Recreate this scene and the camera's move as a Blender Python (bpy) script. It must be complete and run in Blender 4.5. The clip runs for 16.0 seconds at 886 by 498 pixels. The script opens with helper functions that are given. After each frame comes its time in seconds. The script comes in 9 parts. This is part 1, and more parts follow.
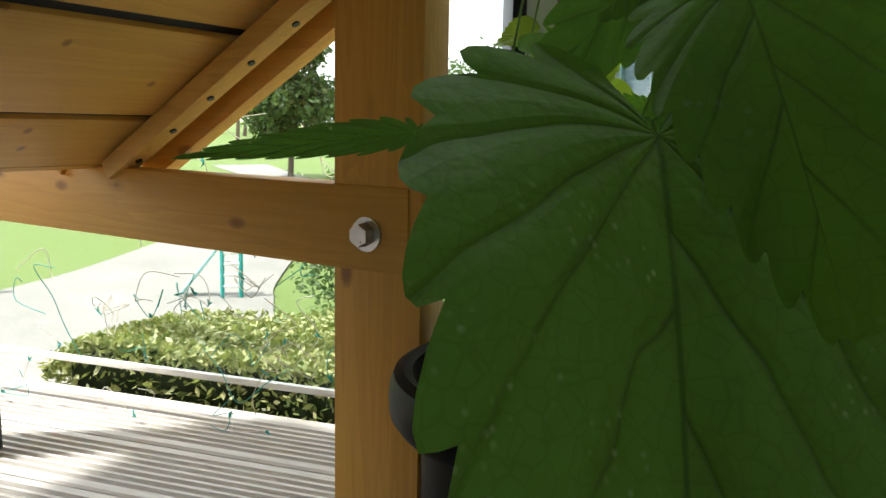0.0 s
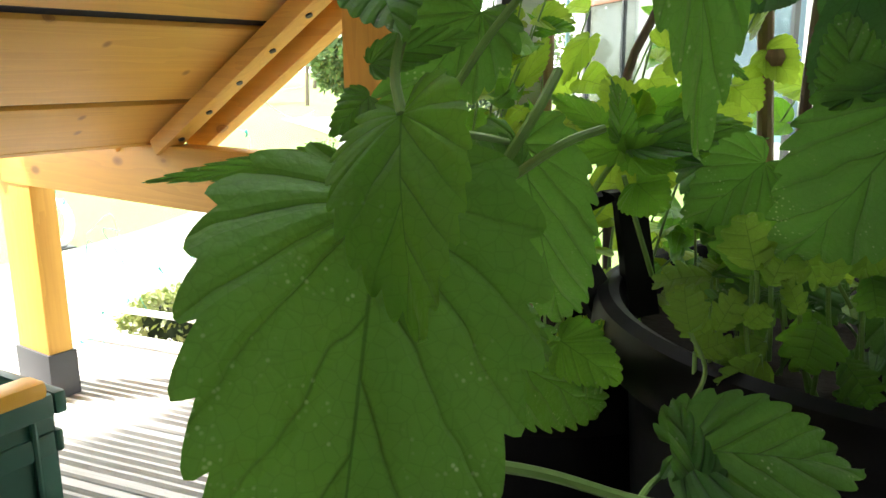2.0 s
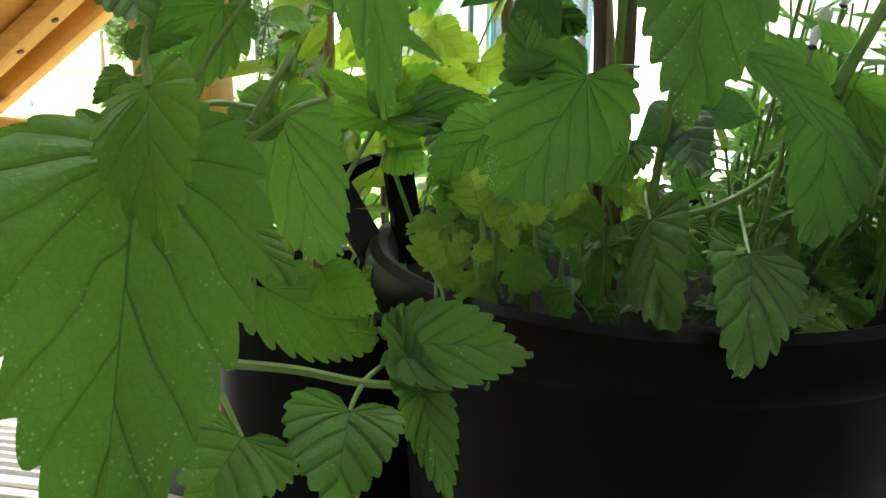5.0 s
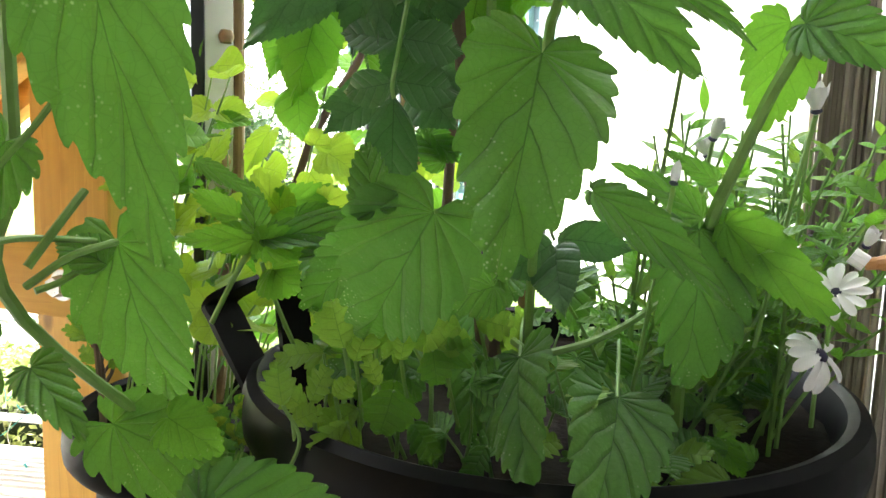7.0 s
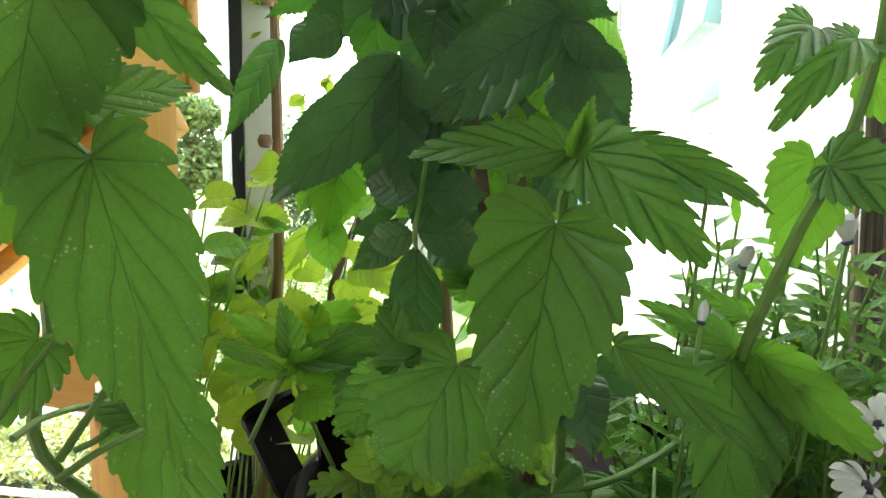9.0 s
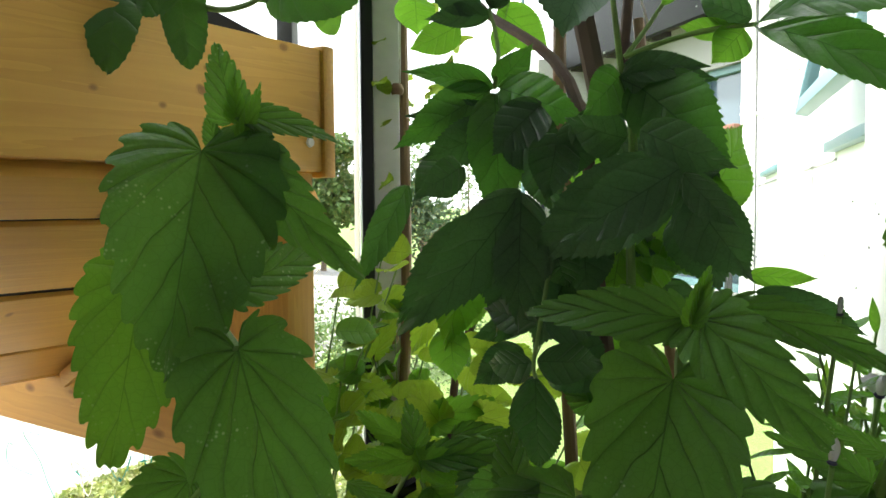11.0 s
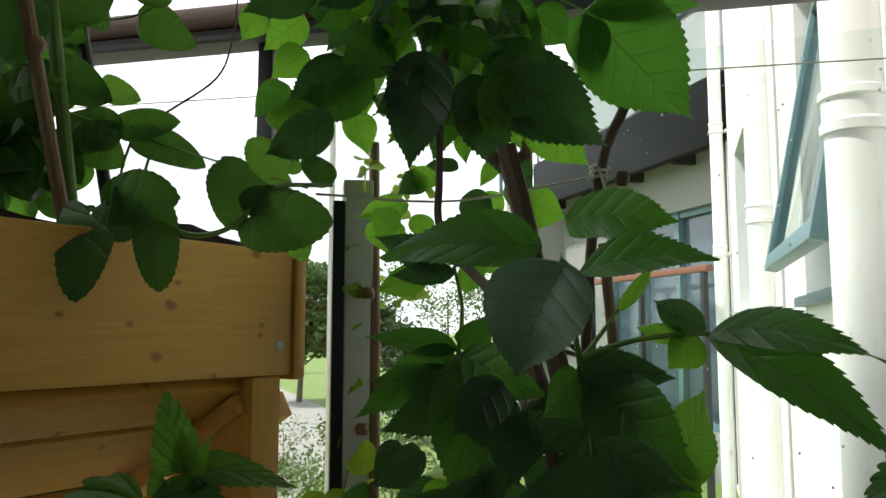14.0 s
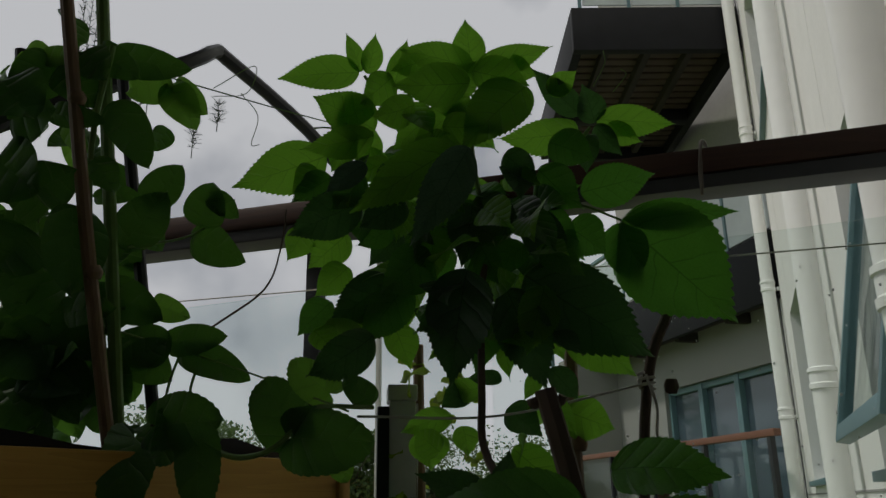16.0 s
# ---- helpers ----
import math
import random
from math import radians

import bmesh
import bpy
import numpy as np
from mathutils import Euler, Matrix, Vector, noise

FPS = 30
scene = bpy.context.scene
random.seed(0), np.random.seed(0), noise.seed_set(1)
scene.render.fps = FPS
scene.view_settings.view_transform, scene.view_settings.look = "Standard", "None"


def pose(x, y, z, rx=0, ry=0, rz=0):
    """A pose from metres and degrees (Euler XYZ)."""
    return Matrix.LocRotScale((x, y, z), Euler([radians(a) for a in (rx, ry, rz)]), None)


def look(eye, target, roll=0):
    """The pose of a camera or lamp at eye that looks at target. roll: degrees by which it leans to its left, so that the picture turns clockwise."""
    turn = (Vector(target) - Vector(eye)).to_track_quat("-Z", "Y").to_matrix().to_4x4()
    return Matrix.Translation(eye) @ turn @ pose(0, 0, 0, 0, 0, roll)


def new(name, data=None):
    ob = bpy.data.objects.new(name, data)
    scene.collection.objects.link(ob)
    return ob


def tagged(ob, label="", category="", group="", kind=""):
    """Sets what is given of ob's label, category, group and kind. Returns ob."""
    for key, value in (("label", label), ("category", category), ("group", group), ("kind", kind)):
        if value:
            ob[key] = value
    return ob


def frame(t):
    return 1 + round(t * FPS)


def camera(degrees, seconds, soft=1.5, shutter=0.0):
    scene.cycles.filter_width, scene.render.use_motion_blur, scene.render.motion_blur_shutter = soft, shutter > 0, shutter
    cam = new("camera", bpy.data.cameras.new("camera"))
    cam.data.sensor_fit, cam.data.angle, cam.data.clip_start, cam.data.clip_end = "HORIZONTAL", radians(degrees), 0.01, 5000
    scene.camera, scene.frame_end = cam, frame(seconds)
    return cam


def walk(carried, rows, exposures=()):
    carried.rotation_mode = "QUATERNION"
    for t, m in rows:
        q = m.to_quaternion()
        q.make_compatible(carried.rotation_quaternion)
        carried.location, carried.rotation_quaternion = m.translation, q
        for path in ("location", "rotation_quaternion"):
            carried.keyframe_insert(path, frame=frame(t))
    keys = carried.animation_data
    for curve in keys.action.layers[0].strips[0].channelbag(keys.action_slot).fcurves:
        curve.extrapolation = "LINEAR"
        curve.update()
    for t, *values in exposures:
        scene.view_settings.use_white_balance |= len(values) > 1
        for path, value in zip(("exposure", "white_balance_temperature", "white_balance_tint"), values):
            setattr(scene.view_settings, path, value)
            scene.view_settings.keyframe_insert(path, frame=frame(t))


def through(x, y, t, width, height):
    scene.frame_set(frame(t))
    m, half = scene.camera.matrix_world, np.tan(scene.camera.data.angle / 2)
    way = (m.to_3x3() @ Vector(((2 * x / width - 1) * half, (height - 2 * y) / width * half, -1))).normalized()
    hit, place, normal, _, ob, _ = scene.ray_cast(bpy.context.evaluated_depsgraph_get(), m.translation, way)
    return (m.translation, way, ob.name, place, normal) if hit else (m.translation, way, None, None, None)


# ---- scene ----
cam = camera(58.5, 16.0)
PATH = [
    (0, (0.02, -0.012, 0.474), (-0.994, 1.683, 0.163), 1.2),
    (0.5, (0.047, -0.008, 0.477), (-1.004, 1.659, 0.142), 0.5),
    (1, (0.081, -0.019, 0.486), (-1.002, 1.615, 0.091), -0.0),
    (1.5, (0.107, -0.035, 0.496), (-1.012, 1.571, 0.085), -0.3),
    (2, (0.114, -0.035, 0.506), (-1.036, 1.542, 0.067), -0.4),
    (2.5, (0.118, -0.044, 0.516), (-1.056, 1.505, 0.044), -0.6),
    (3, (0.137, -0.059, 0.52), (-1.011, 1.505, 0.036), -0.4),
    (3.5, (0.156, -0.059, 0.507), (-0.814, 1.614, -0.005), 0.4),
    (4, (0.164, -0.072, 0.51), (-0.777, 1.608, -0.03), -0.1),
    (4.5, (0.171, -0.081, 0.507), (-0.69, 1.646, -0.017), 0.5),
    (5, (0.178, -0.085, 0.511), (-0.569, 1.7, 0.005), 0.8),
    (5.2, (0.18, -0.087, 0.511), (-0.525, 1.719, 0.019), 1.0),
    (7.3, (0.23, -0.024, 0.538), (-0.474, 1.833, 0.297), 1.8),
    (7.5, (0.231, -0.02, 0.544), (-0.45, 1.847, 0.322), 1.7),
    (8, (0.236, -0.017, 0.552), (-0.441, 1.856, 0.361), 1.3),
    (8.5, (0.237, -0.017, 0.568), (-0.502, 1.831, 0.377), 0.6),
    (9, (0.237, -0.025, 0.585), (-0.595, 1.785, 0.407), -0.1),
    (9.5, (0.241, -0.041, 0.6), (-0.711, 1.708, 0.418), -0.4),
    (9.7, (0.242, -0.044, 0.606), (-0.764, 1.676, 0.427), -0.2),
    (11.8, (0.248, -0.025, 0.65), (-0.868, 1.633, 0.615), 0.1),
    (12, (0.249, -0.024, 0.652), (-0.804, 1.676, 0.654), 0.2),
    (12.5, (0.252, -0.016, 0.662), (-0.754, 1.713, 0.71), 0.4),
    (13, (0.251, -0.014, 0.681), (-0.766, 1.706, 0.767), 0.3),
    (13.5, (0.252, -0.022, 0.701), (-0.789, 1.678, 0.858), -0.2),
    (14, (0.254, -0.027, 0.721), (-0.811, 1.653, 0.933), 0.0),
    (14.5, (0.25, -0.025, 0.732), (-0.877, 1.595, 1.055), 0.3),
    (15, (0.253, -0.021, 0.745), (-0.877, 1.567, 1.194), -0.1),
    (15.5, (0.26, -0.026, 0.757), (-0.874, 1.533, 1.29), -0.3),
    (16, (0.263, -0.027, 0.765), (-0.856, 1.514, 1.374), -0.8),
]
EXPO = [(0.0, 0.8), (0.5, 1.15), (1.5, 2.1), (3.0, 2.12), (5.2, 2.55), (7.3, 3.02), (9.7, 2.3), (11.8, 1.2), (12.5, 0.85), (13.5, 0.42), (14.5, 0.3), (15.5, -0.27), (16.0, -1.65)]
walk(cam, [(t, look(eye, target, roll)) for t, eye, target, roll in PATH], EXPO)

# ---- world and light ----
SUN_EL, SUN_AZ = 60.0, -130.0  # sun azimuth: degrees clockwise from +y
world = bpy.data.worlds.new("sky")
scene.world = world
world.use_nodes = True
wn, wl = world.node_tree.nodes, world.node_tree.links
wn.clear()
w_out = wn.new("ShaderNodeOutputWorld")
w_bg = wn.new("ShaderNodeBackground")
w_sky = wn.new("ShaderNodeTexSky")
w_sky.sky_type = "NISHITA"
w_sky.sun_disc = False
w_sky.sun_elevation, w_sky.sun_rotation = radians(SUN_EL), radians(SUN_AZ)
w_tc = wn.new("ShaderNodeTexCoord")
w_noise = wn.new("ShaderNodeTexNoise")
w_noise.inputs["Scale"].default_value = 2.2
w_noise.inputs["Detail"].default_value = 6
w_ramp = wn.new("ShaderNodeValToRGB")
w_ramp.color_ramp.elements[0].position, w_ramp.color_ramp.elements[1].position = 0.30, 0.50
w_mix = wn.new("ShaderNodeMix")
w_mix.data_type = "RGBA"
w_mix.inputs["B"].default_value = (18.0, 18.3, 19.0, 1)
wl.new(w_tc.outputs["Generated"], w_noise.inputs["Vector"])
wl.new(w_noise.outputs["Fac"], w_ramp.inputs["Fac"])
wl.new(w_ramp.outputs["Color"], w_mix.inputs["Factor"])
wl.new(w_sky.outputs["Color"], w_mix.inputs["A"])
wl.new(w_mix.outputs["Result"], w_bg.inputs["Color"])
wl.new(w_bg.outputs["Background"], w_out.inputs["Surface"])
w_bg.inputs["Strength"].default_value = 0.085
sun = new("sun", bpy.data.lights.new("sun", "SUN"))
sun.data.energy, sun.data.angle, sun.data.color = 5.0, radians(4), (1.0, 0.955, 0.87)
_a, _e = radians(SUN_AZ), radians(SUN_EL)
sun.matrix_world = look((math.sin(_a) * math.cos(_e) * 30, math.cos(_a) * math.cos(_e) * 30, math.sin(_e) * 30), (0, 0, 0))

# ---- materials ----
def material(name):
    m = bpy.data.materials.new(name)
    m.use_nodes = True
    nt = m.node_tree
    return m, nt.nodes, nt.links, nt.nodes["Principled BSDF"]


def node(nodes, kind, **values):
    n = nodes.new("ShaderNode" + kind)
    for k, v in values.items():
        n.inputs[k.replace("_", " ")].default_value = v
    return n


def ramp(nodes, links, fac, stops):
    r = nodes.new("ShaderNodeValToRGB")
    els = r.color_ramp.elements
    while len(els) < len(stops):
        els.new(0.5)
    for e, (p, c) in zip(els, stops):
        e.position, e.color = p, (*c, 1) if len(c) == 3 else c
    links.new(fac, r.inputs["Fac"])
    return r.outputs["Color"]


def mixed(nodes, links, fac, a, b, blend="MIX"):
    m = nodes.new("ShaderNodeMix")
    m.data_type, m.blend_type = "RGBA", blend
    for key, v in (("Factor", fac), ("A", a), ("B", b)):
        if isinstance(v, (int, float)):
            m.inputs[key].default_value = v
        elif isinstance(v, tuple):
            m.inputs[key].default_value = (*v, 1)
        else:
            links.new(v, m.inputs[key])
    return m.outputs["Result"]


def maths(nodes, links, op, a, b=0.0, c=0.0):
    m = nodes.new("ShaderNodeMath")
    m.operation = op
    for i, v in enumerate((a, b, c)):
        if isinstance(v, (int, float)):
            m.inputs[i].default_value = v
        else:
            links.new(v, m.inputs[i])
    return m.outputs[0]


def bumped(nodes, links, bsdf, height, strength=0.3, distance=0.002):
    b = nodes.new("ShaderNodeBump")
    b.inputs["Strength"].default_value, b.inputs["Distance"].default_value = strength, distance
    links.new(height, b.inputs["Height"])
    links.new(b.outputs["Normal"], bsdf.inputs["Normal"])
    return b


def plain(name, colour, rough=0.6, metal=0.0, vary=0.15, scale=30.0, bump=0.1, coat=0.0, spec=0.5):
    """A surface with two scales of mottling."""
    m, n, l, p = material(name)
    tc = n.new("ShaderNodeTexCoord")
    a, b = node(n, "TexNoise", Scale=scale, Detail=5.0), node(n, "TexNoise", Scale=scale * 0.13, Detail=3.0)
    l.new(tc.outputs["Object"], a.inputs["Vector"])
    l.new(tc.outputs["Object"], b.inputs["Vector"])
    f = maths(n, l, "MULTIPLY_ADD", a.outputs["Fac"], 0.5, maths(n, l, "MULTIPLY", b.outputs["Fac"], 0.5))
    lo, hi = tuple(c * (1 - vary) for c in colour), tuple(min(1, c * (1 + vary)) for c in colour)
    l.new(ramp(n, l, f, [(0.3, lo), (0.7, hi)]), p.inputs["Base Color"])
    p.inputs["Metallic"].default_value = metal
    p.inputs["Specular IOR Level"].default_value = spec
    p.inputs["Coat Weight"].default_value = coat
    l.new(maths(n, l, "MULTIPLY_ADD", f, 0.25, rough - 0.12), p.inputs["Roughness"])
    bumped(n, l, p, a.outputs["Fac"], bump, 0.002)
    return m


def timber(name, light, dark, along=0, rough=0.55, knots=True, ring=26.0):
    """Planed softwood: grain drawn out along one object axis, rings, and a few knots."""
    m, n, l, p = material(name)
    tc, info = n.new("ShaderNodeTexCoord"), n.new("ShaderNodeObjectInfo")
    mp = n.new("ShaderNodeMapping")
    sc = [ring, ring, ring]
    sc[along] = ring * 0.05
    mp.inputs["Scale"].default_value = sc
    shift = n.new("ShaderNodeVectorMath")
    shift.operation = "MULTIPLY_ADD"
    shift.inputs[1].default_value = (1, 1, 1)
    off = n.new("ShaderNodeCombineXYZ")
    for i in range(3):
        l.new(maths(n, l, "MULTIPLY", info.outputs["Random"], 3.0 + i * 1.7), off.inputs[i])
    l.new(tc.outputs["Object"], shift.inputs[0])
    l.new(off.outputs[0], shift.inputs[2])
    l.new(shift.outputs[0], mp.inputs["Vector"])
    big = node(n, "TexNoise", Scale=1.0, Detail=3.0, Distortion=0.6)
    l.new(mp.outputs[0], big.inputs["Vector"])
    wave = maths(n, l, "FRACT", maths(n, l, "MULTIPLY", big.outputs["Fac"], 9.0))
    fine = node(n, "TexNoise", Scale=9.0, Detail=4.0)
    l.new(mp.outputs[0], fine.inputs["Vector"])
    f = maths(n, l, "MULTIPLY_ADD", wave, 0.4, maths(n, l, "MULTIPLY", fine.outputs["Fac"], 0.6))
    col = ramp(n, l, f, [(0.2, light), (0.75, tuple(0.55 * a + 0.45 * b for a, b in zip(light, dark))), (0.98, dark)])
    tone = node(n, "TexNoise", Scale=5.0, Detail=2.0)
    l.new(shift.outputs[0], tone.inputs["Vector"])
    col = mixed(n, l, maths(n, l, "MULTIPLY", tone.outputs["Fac"], 0.45), col, tuple(c * 0.72 for c in light), "MIX")
    if knots:
        mk = n.new("ShaderNodeMapping")
        ks = [15.0, 15.0, 15.0]
        ks[along] = 10.0 if along == 1 else 7.5
        mk.inputs["Scale"].default_value = ks
        l.new(shift.outputs[0], mk.inputs["Vector"])
        where = mk.outputs[0]
        v = n.new("ShaderNodeTexVoronoi")
        v2 = n.new("ShaderNodeTexVoronoi")
        if along == 1:
            cut, flat = n.new("ShaderNodeSeparateXYZ"), n.new("ShaderNodeCombineXYZ")
            l.new(where, cut.inputs[0])
            l.new(cut.outputs[1], flat.inputs[0])
            l.new(cut.outputs[2], flat.inputs[1])
            where = flat.outputs[0]
            v.voronoi_dimensions = v2.voronoi_dimensions = "2D"
        v.inputs["Scale"].default_value = 0.85
        l.new(where, v.inputs["Vector"])
        q = 0.4 if along == 1 else 0.7
        k = ramp(n, l, v.outputs["Distance"], [(0.05 * q, (0.85, 0.85, 0.85)), (0.085 * q, (0.6, 0.6, 0.6)), (0.10 * q, (0.95, 0.95, 0.95)), (0.125 * q, (0.25, 0.25, 0.25)), (0.2 * q, (0, 0, 0))])
        if along == 1:
            some = node(n, "SeparateColor")
            l.new(v.outputs["Color"], some.inputs[0])
            k = maths(n, l, "MULTIPLY", k, maths(n, l, "GREATER_THAN", some.outputs[0], 0.82))
        col = mixed(n, l, k, col, tuple(c * 0.55 for c in dark))
        v2.inputs["Scale"].default_value = 1.9
        l.new(where, v2.inputs["Vector"])
        k2 = ramp(n, l, v2.outputs["Distance"], [(0.035, (0.8, 0.8, 0.8)), (0.06, (0.5, 0.5, 0.5)), (0.10, (0, 0, 0))] if along == 1 else [(0.10, (0.95, 0.95, 0.95)), (0.16, (0.6, 0.6, 0.6)), (0.23, (0, 0, 0))])
        pick = node(n, "SeparateColor")
        l.new(v2.outputs["Color"], pick.inputs[0])
        k2 = maths(n, l, "MULTIPLY", k2, maths(n, l, "GREATER_THAN", pick.outputs[0], 0.74 if along == 1 else 0.9))
        col = mixed(n, l, k2, col, tuple(c * 0.55 for c in dark))
    l.new(col, p.inputs["Base Color"])
    p.inputs["Roughness"].default_value = rough
    bumped(n, l, p, f, 0.25, 0.001)
    return m


def leaf_material(name, top, vein, glow, rough=0.42, specks=0.0, through=0.35, veins=6.0, relief=0.55):
    """A leaf blade: thin and translucent, with a midrib and slanting side veins laid out in leaf coordinates."""
    m, n, l, p = material(name)
    uv = n.new("ShaderNodeUVMap")
    uv.uv_map = "leaf"
    sep = n.new("ShaderNodeSeparateXYZ")
    l.new(uv.outputs[0], sep.inputs[0])
    u, v = sep.outputs[0], maths(n, l, "ABSOLUTE", sep.outputs[1])
    tc, info = n.new("ShaderNodeTexCoord"), n.new("ShaderNodeObjectInfo")
    wob = node(n, "TexNoise", Scale=35.0, Detail=2.0)
    l.new(tc.outputs["Object"], wob.inputs["Vector"])
    s = maths(n, l, "MULTIPLY_ADD", maths(n, l, "SUBTRACT", wob.outputs["Fac"], 0.5), 0.07, maths(n, l, "MULTIPLY_ADD", maths(n, l, "GREATER_THAN", sep.outputs[1], 0.0), 0.42 / veins, u))
    tri = maths(n, l, "ABSOLUTE", maths(n, l, "SUBTRACT", maths(n, l, "FRACT", maths(n, l, "MULTIPLY", s, veins)), 0.5))
    side = ramp(n, l, tri, [(0.0, (1, 1, 1)), (0.016, (0.6, 0.6, 0.6)), (0.05, (0, 0, 0))])
    side = maths(n, l, "MULTIPLY", side, ramp(n, l, v, [(0.0, (1, 1, 1)), (0.6, (0.6, 0.6, 0.6)), (0.95, (0.1, 0.1, 0.1))]))
    mid = ramp(n, l, v, [(0.0, (1, 1, 1)), (0.010, (0.9, 0.9, 0.9)), (0.028, (0, 0, 0))])
    line = maths(n, l, "MAXIMUM", side, mid)
    net = n.new("ShaderNodeTexVoronoi")
    net.feature = "DISTANCE_TO_EDGE"
    net.inputs["Scale"].default_value = 250.0
    l.new(tc.outputs["Object"], net.inputs["Vector"])
    mesh = ramp(n, l, net.outputs["Distance"], [(0.0, (0.34, 0.34, 0.34)), (0.07, (0, 0, 0))])
    tone = node(n, "TexNoise", Scale=40.0, Detail=4.0)
    l.new(tc.outputs["Object"], tone.inputs["Vector"])
    base = ramp(n, l, tone.outputs["Fac"], [(0.3, tuple(c * 0.78 for c in top)), (0.7, tuple(c * 1.22 for c in top))])
    base = mixed(n, l, maths(n, l, "MULTIPLY", info.outputs["Random"], 0.3), base, glow)
    base = mixed(n, l, mesh, base, tuple(c * 0.8 for c in vein))
    base = mixed(n, l, maths(n, l, "MULTIPLY", line, 0.7), base, vein)
    if specks:
        sp = n.new("ShaderNodeTexVoronoi")
        sp.inputs["Scale"].default_value = 420.0
        l.new(tc.outputs["Object"], sp.inputs["Vector"])
        blot = node(n, "TexNoise", Scale=55.0, Detail=3.0)
        l.new(tc.outputs["Object"], blot.inputs["Vector"])
        spots = maths(n, l, "MULTIPLY", ramp(n, l, sp.outputs["Distance"], [(0.1, (1, 1, 1)), (0.3, (0, 0, 0))]),
                      ramp(n, l, maths(n, l, "MULTIPLY_ADD", maths(n, l, "MULTIPLY", u, maths(n, l, "ADD", v, 0.5)), 0.2, blot.outputs["Fac"]), [(0.70, (0, 0, 0)), (0.83, (1, 1, 1))]))
        base = mixed(n, l, maths(n, l, "MULTIPLY", spots, specks), base, (0.52, 0.58, 0.42))
    l.new(base, p.inputs["Base Color"])
    p.inputs["Roughness"].default_value = rough
    p.inputs["Specular IOR Level"].default_value = 0.3
    p.inputs["Sheen Weight"].default_value = 0.06
    p.inputs["Sheen Roughness"].default_value = 0.5
    groove = ramp(n, l, tri, [(0.0, (0, 0, 0)), (0.05, (0.45, 0.45, 0.45)), (0.18, (0.85, 0.85, 0.85)), (0.5, (1, 1, 1))])
    puff = node(n, "TexNoise", Scale=130.0, Detail=3.0)
    l.new(tc.outputs["Object"], puff.inputs["Vector"])
    hgt = maths(n, l, "ADD", maths(n, l, "MULTIPLY", groove, 0.8), maths(n, l, "MULTIPLY_ADD", net.outputs["Distance"], 0.12, maths(n, l, "MULTIPLY", puff.outputs["Fac"], 0.5)))
    bumped(n, l, p, hgt, relief, 0.003)
    tr = n.new("ShaderNodeBsdfTranslucent")
    l.new(mixed(n, l, maths(n, l, "MULTIPLY", line, 0.6), glow, tuple(c * 0.45 for c in glow)), tr.inputs["Color"])
    add = n.new("ShaderNodeMixShader")
    add.inputs[0].default_value = through
    l.new(p.outputs[0], add.inputs[1])
    l.new(tr.outputs[0], add.inputs[2])
    l.new(add.outputs[0], n["Material Output"].inputs["Surface"])
    return m


M_PINE = timber("pine_board", (0.80, 0.45, 0.08), (0.55, 0.235, 0.033), 1)
M_PINE_Z = timber("pine_post", (0.78, 0.43, 0.075), (0.51, 0.215, 0.031), 2)
M_PINE_X = timber("pine_beam", (0.79, 0.44, 0.077), (0.53, 0.225, 0.032), 0)
M_DECK = timber("weathered_decking", (0.66, 0.64, 0.61), (0.20, 0.19, 0.18), 0, 0.8, False, 40.0)
M_RAIL = timber("dark_hardwood", (0.075, 0.030, 0.018), (0.022, 0.010, 0.007), 0, 0.6, False)
M_CANE = timber("bamboo", (0.30, 0.19, 0.10), (0.12, 0.07, 0.035), 2, 0.5, False)
M_TWIG = plain("woody_twig", (0.105, 0.07, 0.05), 0.75, vary=0.35, scale=120, bump=0.4)
M_BARK = plain("pale_bark", (0.34, 0.26, 0.19), 0.8, vary=0.35, scale=90, bump=0.5)
m_, n_, l_, p_ = material("reed")
oi_, tc_, st_ = n_.new("ShaderNodeObjectInfo"), n_.new("ShaderNodeTexCoord"), node(n_, "TexNoise", Scale=60.0, Detail=4.0)
l_.new(tc_.outputs["Object"], st_.inputs["Vector"])
c_ = ramp(n_, l_, oi_.outputs["Random"], [(0.0, (0.09, 0.072, 0.055)), (0.45, (0.30, 0.255, 0.21)), (0.8, (0.42, 0.37, 0.31)), (1.0, (0.50, 0.40, 0.24))])
l_.new(mixed(n_, l_, maths(n_, l_, "MULTIPLY", st_.outputs["Fac"], 0.55), c_, (0.16, 0.13, 0.10)), p_.inputs["Base Color"])
p_.inputs["Roughness"].default_value = 0.6
bumped(n_, l_, p_, st_.outputs["Fac"], 0.3, 0.002)
M_REED = m_
M_POT = plain("black_plastic", (0.004, 0.004, 0.0045), 0.42, vary=0.3, scale=60, bump=0.04, spec=0.07)
M_BLACK = plain("black_metal", (0.014, 0.015, 0.018), 0.35, vary=0.2, scale=80, bump=0.05)
M_GREY = plain("grey_aluminium", (0.78, 0.78, 0.80), 0.5, 0.0, 0.08, 60, 0.05)
M_SLEEVE = plain("dark_grey_sleeve", (0.05, 0.05, 0.055), 0.5, vary=0.2)
M_STEEL = plain("zinc_steel", (0.55, 0.55, 0.55), 0.3, 1.0, 0.15, 200, 0.05)
M_WHITE = plain("white_render", (0.78, 0.77, 0.75), 0.85, vary=0.05, scale=60, bump=0.15)
M_PIPE = plain("white_pipe", (0.86, 0.86, 0.84), 0.35, vary=0.03, scale=20, bump=0.03)
